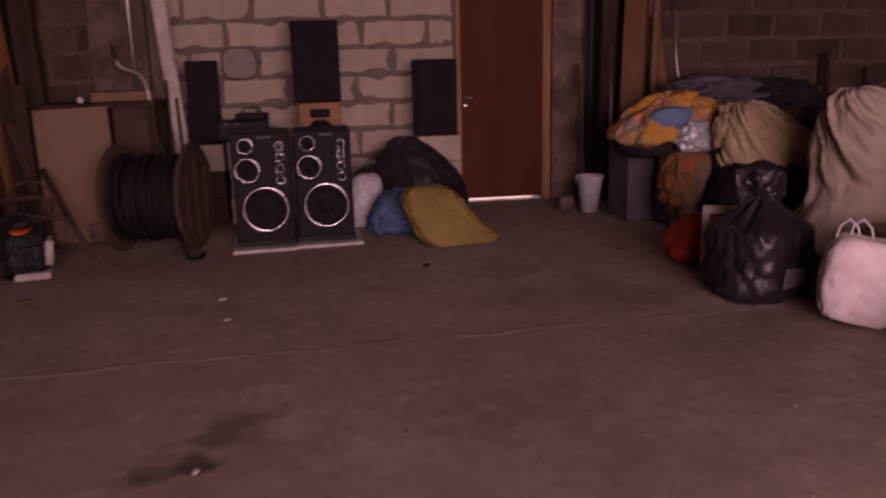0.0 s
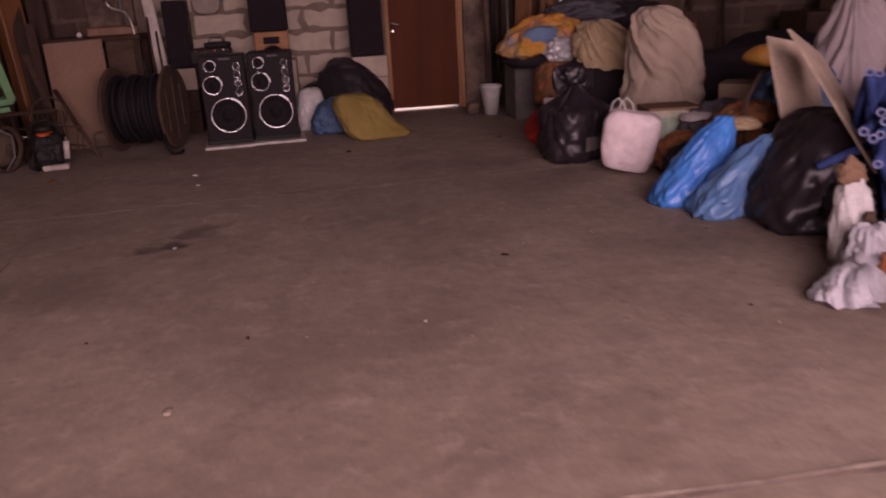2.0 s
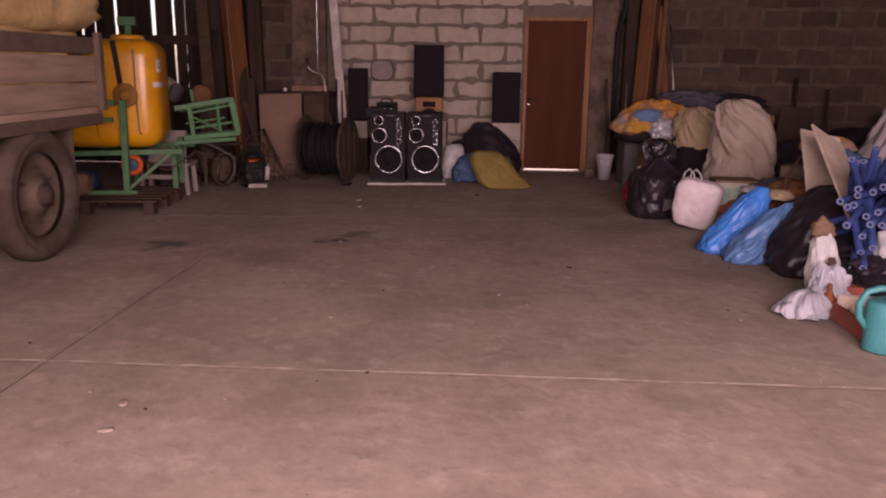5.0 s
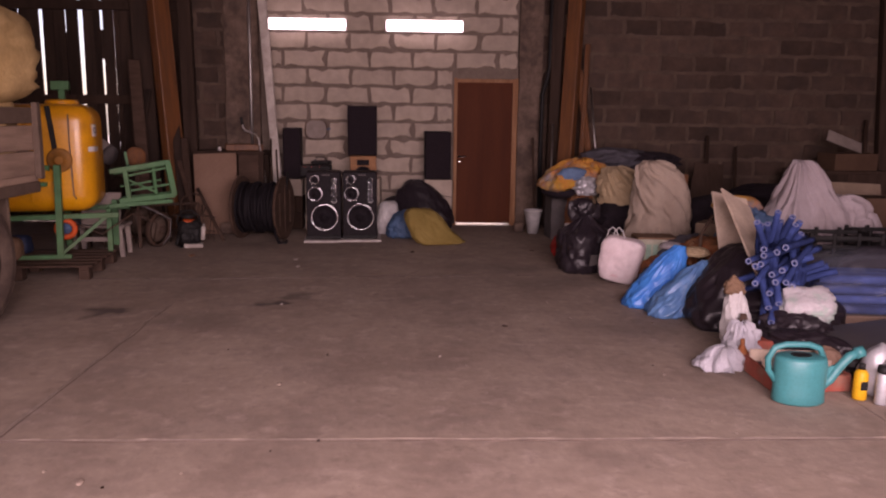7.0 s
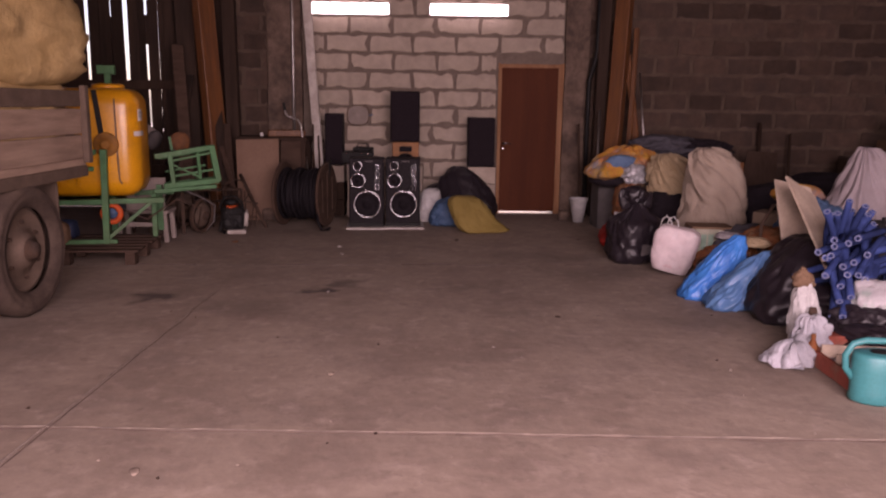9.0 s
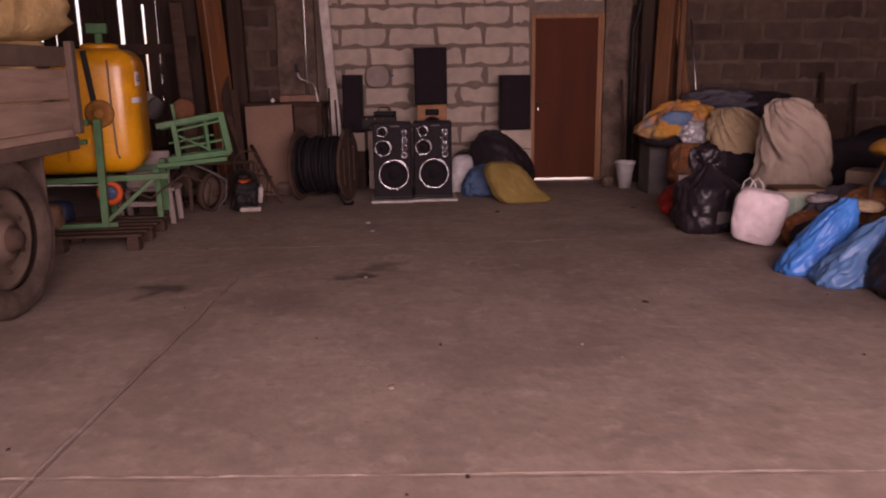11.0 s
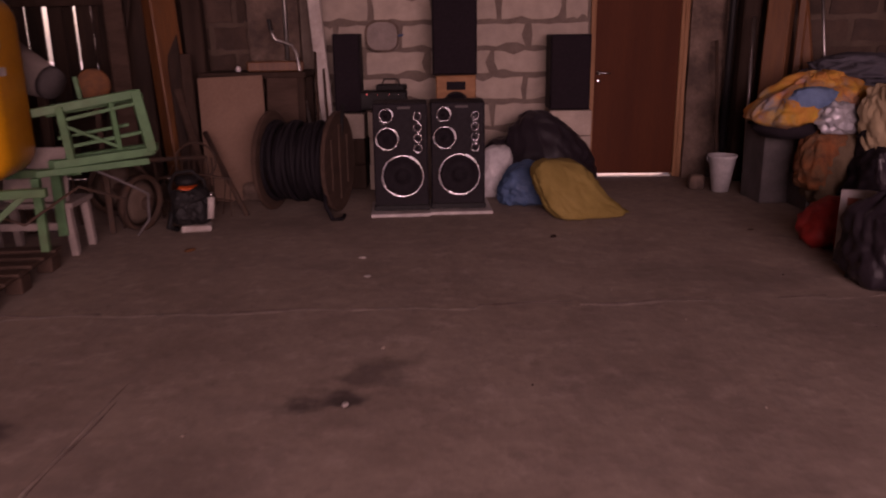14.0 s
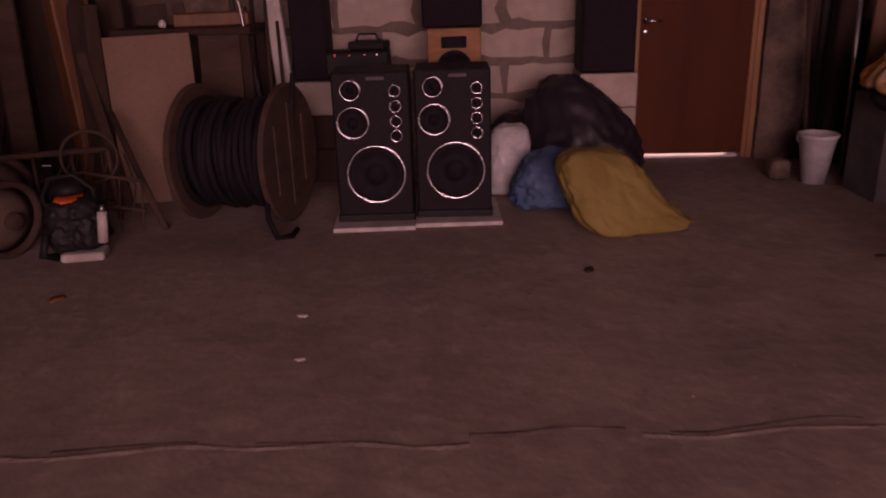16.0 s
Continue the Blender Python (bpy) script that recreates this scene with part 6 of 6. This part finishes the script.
tray = thing("red_crate", pose(1.66, -6.75, 0, 0, 0, 0), "shallow red painted wooden crate", "crate")
for p, q in (((-0.13, 0.14, 0.055), (-0.13, -0.32, 0.055)), ((-0.12, -0.33, 0.055), (0.34, -0.29, 0.055)), ((-0.12, 0.16, 0.055), (0.24, 0.18, 0.055)), ((0.34, -0.27, 0.055), (0.24, 0.17, 0.055))):
    part("crate_side", bar(p, q, 0.022, 0.10), M_RED, tray)
part("crate_slat", bar((-0.12, 0.06, 0.115), (0.28, 0.02, 0.115), 0.018, 0.08), M_CREAM_BOARD, tray)
part("crate_slat", bar((-0.11, -0.10, 0.115), (0.30, -0.14, 0.115), 0.018, 0.06), M_CREAM_BOARD, tray)
part("crate_base", plate(((-0.12, 0.14, 0.01), (-0.12, -0.31, 0.01), (0.32, -0.27, 0.01), (0.23, 0.16, 0.01)), 0.012), M_CARDBOARD, tray)
soft("brown_bottle", 1.52, -6.62, 0.0, lathe([(0.03, 0), (0.034, 0.01), (0.034, 0.12), (0.014, 0.16), (0.014, 0.2)], 16), M_ORANGE_CLOTH, "small amber bottle by the crate", "bottle")

sack = thing("cement_paper_sack", pose(1.64, -6.27, 0, 0, 0, -4), "torn brown and white paper sack standing up", "sack")
part("paper", bag(0.20, 0.16, 0.45, 105, 0.08, 2.4, 2.6, drape=0.12, crumple=0.22, taper=0.45, lean=(-0.02, 0.05)), M_WHITE_BAG, sack, "", True)
part("torn_top", bag(0.13, 0.10, 0.12, 106, 0.2, 3, 2.2, sub=4, crumple=0.5, taper=0.4), M_CARDBOARD, sack, "ragged brown torn edge", True, pose(-0.035, 0.05, 0.395))
part("brown_print", plate(((-0.07, -0.120, 0.09), (0.075, -0.120, 0.09), (0.014, -0.086, 0.30), (-0.022, -0.086, 0.30)), 0.012), M_REEL, sack, "brown printed patch")
part("print_mark", plate(((-0.012, -0.124, 0.17), (0.022, -0.124, 0.17), (0.018, -0.114, 0.23), (-0.010, -0.114, 0.23)), 0.003), M_WHITE, sack, "small white print mark")
soft("white_rag", 1.55, -6.50, 0, shroud(((0.26, 0.03, 0.04, 0.01, 0.01), (0.248, 0.03, 0.04, 0.04, 0.035), (0.18, 0.02, 0.02, 0.065, 0.06), (0.09, 0.0, 0.0, 0.085, 0.075), (0.01, -0.02, -0.02, 0.11, 0.095)), 107, 0.045, 2.0, 2.4, crumple=0.10, n=96, m=44), M_WHITE_RAG, "crumpled white rag on the floor", "rag")
soft("white_rag", 1.41, -6.58, 0, shroud(((0.13, 0.03, 0.0, 0.01, 0.01), (0.122, 0.02, 0.0, 0.05, 0.04), (0.08, 0.0, 0.0, 0.10, 0.075), (0.03, -0.01, 0.0, 0.14, 0.10), (0.006, -0.01, 0.0, 0.15, 0.11)), 108, 0.05, 3.0, 2.6, crumple=0.12, n=96, m=40), M_WHITE_RAG, "spread end of a crumpled white rag", "rag", 20)

can = thing("watering_can", pose(1.61, -7.19, 0, 0, 0, -4), "teal plastic watering can standing on the floor", "watering can")


def oval(profile, n=36, squash=0.72):
    bm = lathe(profile, n)
    for v in bm.verts:
        v.co.y *= squash
    return bm


part("body", oval([(0.135, 0.0), (0.148, 0.012), (0.143, 0.06), (0.148, 0.17), (0.146, 0.25), (0.138, 0.268), (0.12, 0.272)]), M_TEAL, can, "", True)
# the can is closed; a black disc imitates the dark of the hole
part("filler_opening", oval([(0.055, 0.272), (0.06, 0.276), (0.05, 0.277)], 24), M_BLACK, can, "black disc painted as the shaded filler opening", True)
part("spout", tube([(0.10, 0, 0.07), (0.17, 0, 0.13), (0.22, 0, 0.21), (0.27, 0, 0.27), (0.315, 0, 0.295)], 0.026, 14), M_TEAL, can, "", True)
part("spout_web", plate(((0.13, -0.006, 0.04), (0.145, -0.006, 0.2), (0.21, -0.006, 0.225), (0.2, -0.006, 0.15)), 0.012), M_TEAL, can)
part("spout_lip", tube([(0.30, 0, 0.287), (0.345, 0, 0.305)], 0.032, 14), M_TEAL, can, "", True)
part("handle", tube([(-0.135, 0, 0.12), (-0.178, 0, 0.18), (-0.185, 0, 0.25), (-0.15, 0, 0.315), (-0.09, 0, 0.335), (0.04, 0, 0.335), (0.10, 0, 0.315), (0.125, 0, 0.26)], 0.018, 12), M_TEAL, can, "", True)
flask = thing("yellow_bottle", pose(1.99, -7.16, 0), "small yellow plastic bottle on the floor", "bottle")
part("body", lathe([(0.036, 0), (0.04, 0.008), (0.04, 0.15), (0.03, 0.17), (0.018, 0.18)], 20), M_YELLOW, flask, "", True)
part("cap", lathe([(0.019, 0.178), (0.019, 0.21), (0.015, 0.213)], 16), M_BLACK, flask, "black cap", True)
part("print_bar", box(0.04, 0.003, 0.05, (0, -0.0405, 0.09), 0.0), M_BLACK, flask)
spray = thing("spray_can", pose(2.07, -7.24, 0), "silver aerosol can on the floor", "spray can")
part("body", lathe([(0.033, 0), (0.036, 0.006), (0.036, 0.17), (0.03, 0.185)], 20), M_ALU, spray, "", True)
part("cap", lathe([(0.032, 0.183), (0.034, 0.19), (0.032, 0.225)], 18), M_BLACK, spray, "black cap", True)
soft("white_carrier", 2.26, -7.22, 0, bag(0.30, 0.26, 0.28, 109, 0.09, 3, 2.4), M_WHITE_BAG, "white plastic bag with blue print", "bag")
soft("foil_bag", 2.14, -7.08, 0.0, bag(0.18, 0.15, 0.28, 110, 0.14, 4, 2.2, sub=3), M_ALU, "crumpled silver foil bag on the floor", "bag")
board("brown_mat", ((2.02, -7.38, 0.012), (1.86, -7.85, 0.012), (3.0, -8.3, 0.012), (3.2, -7.6, 0.012)), 0.011, M_CARDBOARD, "flattened brown cardboard on the floor", "cardboard")

# ---- small things on the floor ----
rnd = random.Random(23)
for (x, y, r, mt, lb) in ((-1.91, -2.86, 0.016, M_WHITE_WOOD, "pale chip of wood on the floor"), (-1.83, -3.26, 0.013, M_WHITE_WOOD, "pale chip of wood on the floor"), (-3.11, -2.66, 0.025, M_BEAM, "yellowish crumb of wood on the floor"),
                          (-1.066, -7.72, 0.009, M_DARK_TIMBER, "dark pebble on the floor"), (0.1, -5.6, 0.015, M_DARK_TIMBER, "dark pebble on the floor"), (-0.42, -6.35, 0.007, M_WHITE_WOOD, "pale chip on the floor"),
                          (-2.05, -8.15, 0.02, M_FLOOR, "crumb of broken concrete on the floor"), (-2.0, -8.4, 0.018, M_FLOOR, "crumb of broken concrete on the floor"), (-1.4, -6.9, 0.016, M_FLOOR, "crumb of broken concrete on the floor"),
                          (-1.72, -4.92, 0.012, M_WHITE_WOOD, "pale chip on the floor"), (-0.62, -2.35, 0.02, M_DARK_TIMBER, "dark crumb on the floor"), (0.82, -2.2, 0.016, M_REEL, "dark leaf on the floor")):
    soft("floor_crumb", x, y, -0.004, bag(r * 2.6, r * 1.6, r * 0.6, rnd.randrange(900), 0.2, 2, 2.4, sub=3, crumple=0.5), mt, lb, "debris", rnd.uniform(0, 180))
# crumbs of concrete and grit, strewn thinly
rnd = random.Random(41)
for k in range(40):
    x, y, r = rnd.uniform(-2.9, 1.3), rnd.uniform(-8.9, -3.2), rnd.uniform(0.003, 0.008)
    mt, lb = ((M_FLOOR, "small crumb of concrete on the floor"), (M_JOINT, "pale grain of grit on the floor"), (M_DARK_TIMBER, "dark grain of dirt on the floor"))[k % 3]
    soft("floor_crumb", x, y, -0.003, bag(r * 2.4, r * 1.7, r * 0.9, rnd.randrange(900), 0.2, 2, 2.4, sub=2, crumple=0.5), mt, lb, "debris", rnd.uniform(0, 180), "crumbs on the floor")

# ---- pieces of walls and floor ----
def ragged_piece(w, h, depth, seed, rough):
    """A block face of w by h with a broken outline, its front at y = 0; about 50 triangles."""
    rnd_ = random.Random(seed)
    outline = []
    for (ax, az), (bx, bz), n in (((-0.5, -0.5), (0.5, -0.5), 6), ((0.5, -0.5), (0.5, 0.5), 2), ((0.5, 0.5), (-0.5, 0.5), 6), ((-0.5, 0.5), (-0.5, -0.5), 2)):
        for k in range(n):
            f = k / n
            inn = rnd_.uniform(0, rough) * (2.4 if rnd_.random() < 0.2 else 1)
            px, pz = (ax + (bx - ax) * f) * w, (az + (bz - az) * f) * h
            sx = 1 if px > 0 else -1
            sz = 1 if pz > 0 else -1
            if abs(abs(px) - w / 2) < 1e-6:
                px -= sx * inn
            if abs(abs(pz) - h / 2) < 1e-6:
                pz -= sz * inn * 0.8
            outline.append((px, pz))
    bm = bmesh.new()
    back = [bm.verts.new((px * 1.01, depth, pz * 1.02)) for px, pz in outline]
    front = [bm.verts.new((px * 0.985, rnd_.uniform(-0.002, 0.003), pz * 0.96)) for px, pz in outline]
    n = len(outline)
    for k in range(n):
        bm.faces.new((back[k], back[(k + 1) % n], front[(k + 1) % n], front[k]))
    mid = bm.verts.new((0, -0.001, 0))
    for k in range(n):
        bm.faces.new((front[k], front[(k + 1) % n], mid))
    bmesh.ops.recalc_face_normals(bm, faces=bm.faces)
    me = bpy.data.meshes.new("block")
    bm.to_mesh(me)
    bm.free()
    return me


def lay_blocks(parent, x0, x1, pw, ph, mat, rough, gap, seed, holes=(), y=0.0, half=(), top=TOP):
    """Courses of blocks in running bond between x0 and x1, with cut ends."""
    rnd_ = random.Random(seed)
    cache = {}
    z, course = 0.0, 0
    while z < top - 0.02:
        x = x0 - pw * (0.5 * (course % 2) + 0.1 + rnd_.uniform(-0.06, 0.06))
        while x < x1:
            spans = [(max(x, x0), min(x + pw, x1))]
            for hx0, hx1, hz in holes:
                if z < hz - 0.1:
                    cut = []
                    for a, b_ in spans:
                        if a < hx0:
                            cut.append((a, min(b_, hx0)))
                        if b_ > hx1:
                            cut.append((max(a, hx1), b_))
                    spans = cut
            for a, b_ in spans:
                w = b_ - a - gap
                if w > 0.06:
                    key = (round(w / 0.06), rnd_.randrange(6) if w > pw * 0.8 else 0)
                    if key not in cache:
                        cache[key] = ragged_piece(round(w / 0.06) * 0.06, ph - gap, 0.03, hash((seed, key)) % 9999, rough)
                        cache[key].materials.append(mat)
                    ob = new("block", cache[key])
                    ob.parent = parent
                    ob.matrix_basis = Matrix.Translation(((a + b_) / 2, y + rnd_.uniform(-0.006, 0.004), z + ph / 2)) @ Matrix.Diagonal((w / (round(w / 0.06) * 0.06), 1, 1, 1))
            x += pw
        z += ph
        course += 1


lay_blocks(white_wall, WX0, WX1, 0.615, 0.25, M_WHITE_BLOCK, 0.026, 0.020, 3, ((DOOR0 - 0.01, DOOR1 + 0.01, DOOR_H + 0.1),), 0.0, top=4.0)
lay_blocks(dark_wall, 1.22, 6.6, 0.50, 0.25, M_CINDER, 0.022, 0.024, 7, (), 0.0, top=4.0)
lay_blocks(dark_wall, -3.86, -3.28, 0.50, 0.25, M_CINDER, 0.022, 0.024, 11, (), -0.03, top=4.0)


def floor_slab(x0, x1, y0, y1, seed, flush=()):
    """One cast slab with chipped, slightly raised edges, but for those that run on flush."""
    bm = bmesh.new()
    nx, ny = max(4, int((x1 - x0) / 0.12)), max(4, int((y1 - y0) / 0.12))
    g = [[None] * (ny + 1) for _ in range(nx + 1)]
    for i in range(nx + 1):
        for j in range(ny + 1):
            x, y = x0 + (x1 - x0) * i / nx, y0 + (y1 - y0) * j / ny
            edge = (i in (0, nx) or j in (0, ny)) and not (j == 0 and "south" in flush) and not (j == ny and "north" in flush)
            s = noise.noise(Vector((x * 2.1, y * 2.1, seed)))
            z = 0.004 * noise.noise(Vector((x * 0.5, y * 0.5, 3))) - 0.003
            if edge:
                q = 0.003 + 0.012 * max(0, noise.noise(Vector((x * 5, y * 5, seed + 5)))) 
                x += q * ((i == 0) - (i == nx)) + 0.0 * s
                y += q * ((j == 0) - (j == ny))
                z += 0.003 * s
            g[i][j] = bm.verts.new((x, y, z))
    for i in range(nx):
        for j in range(ny):
            bm.faces.new((g[i][j], g[i + 1][j], g[i + 1][j + 1], g[i][j + 1]))
    rim = [g[i][0] for i in range(nx + 1)] + [g[nx][j] for j in range(1, ny + 1)] + [g[i][ny] for i in range(nx - 1, -1, -1)] + [g[0][j] for j in range(ny - 1, 0, -1)]
    low = [bm.verts.new((v.co.x, v.co.y, -0.02)) for v in rim]
    for k in range(len(rim)):
        bm.faces.new((rim[k], low[k], low[(k + 1) % len(rim)], rim[(k + 1) % len(rim)]))
    return bm


xs, ys = (X0, -2.66, 1.95, X1), (Y0, -11.6, -7.70, -4.70)
for i in range(3):
    for j in range(3):
        part("slab", floor_slab(xs[i], xs[i + 1], ys[j], ys[j + 1], i * 5 + j, ("north",) if j == 2 else ()), M_FLOOR, floor)
part("slab", floor_slab(X0, X1, -4.70, 0.0, 3, ("south",)), M_FLOOR, floor)


def joint_strip(p, q, width, height, mat, seed, wobble=0.012, broken=-9):
    """A wavering strip of filler along a joint, here and there broken away."""
    p, q = Vector(p), Vector(q)
    n = int((q - p).length / 0.045)
    t = (q - p).normalized()
    s = Vector((-t.y, t.x, 0))
    bm = bmesh.new()
    prev = None
    for k in range(n + 1):
        c = p.lerp(q, k / n) + s * wobble * noise.noise(Vector((k * 0.11, seed, 0)))
        w = width * (0.35 + 0.9 * abs(noise.noise(Vector((k * 0.23, seed, 4)))) + 0.4 * abs(noise.noise(Vector((k * 0.9, seed, 8)))))
        h = height * (0.15 + noise.noise(Vector((k * 0.4, seed, 2))))
        cur = [bm.verts.new(c - s * w + Vector((0, 0, -0.003))), bm.verts.new(c + Vector((0, 0, h))), bm.verts.new(c + s * w + Vector((0, 0, -0.003)))]
        if prev and noise.noise(Vector((k * 0.07, seed, 12))) > broken:
            bm.faces.new((prev[0], cur[0], cur[1], prev[1]))
            bm.faces.new((prev[1], cur[1], cur[2], prev[2]))
        prev = cur
    part("joint_strip", bm, mat, floor)


joint_strip((X0, -7.70, 0), (X1, -7.70, 0), 0.011, 0.005, M_JOINT, 1)
joint_strip((X0, -7.722, 0), (X1, -7.722, 0), 0.010, 0.0015, M_CRACK, 2, 0.02)
joint_strip((-2.66, -13, 0), (-2.66, -4.9, 0), 0.014, 0.007, M_JOINT, 3, broken=-0.25)
joint_strip((-2.638, -13, 0), (-2.638, -4.9, 0), 0.010, 0.0015, M_CRACK, 4, 0.02)
# the worn joint across the floor nearer the far wall runs a little askew
joint_strip((X0, -4.198, 0), (X1, -3.203, 0), 0.020, 0.003, M_CRACK, 5, 0.05, 0.02)
joint_strip((X0, -4.226, 0), (X1, -3.231, 0), 0.030, 0.0032, M_JOINT, 14, 0.05, -0.05)
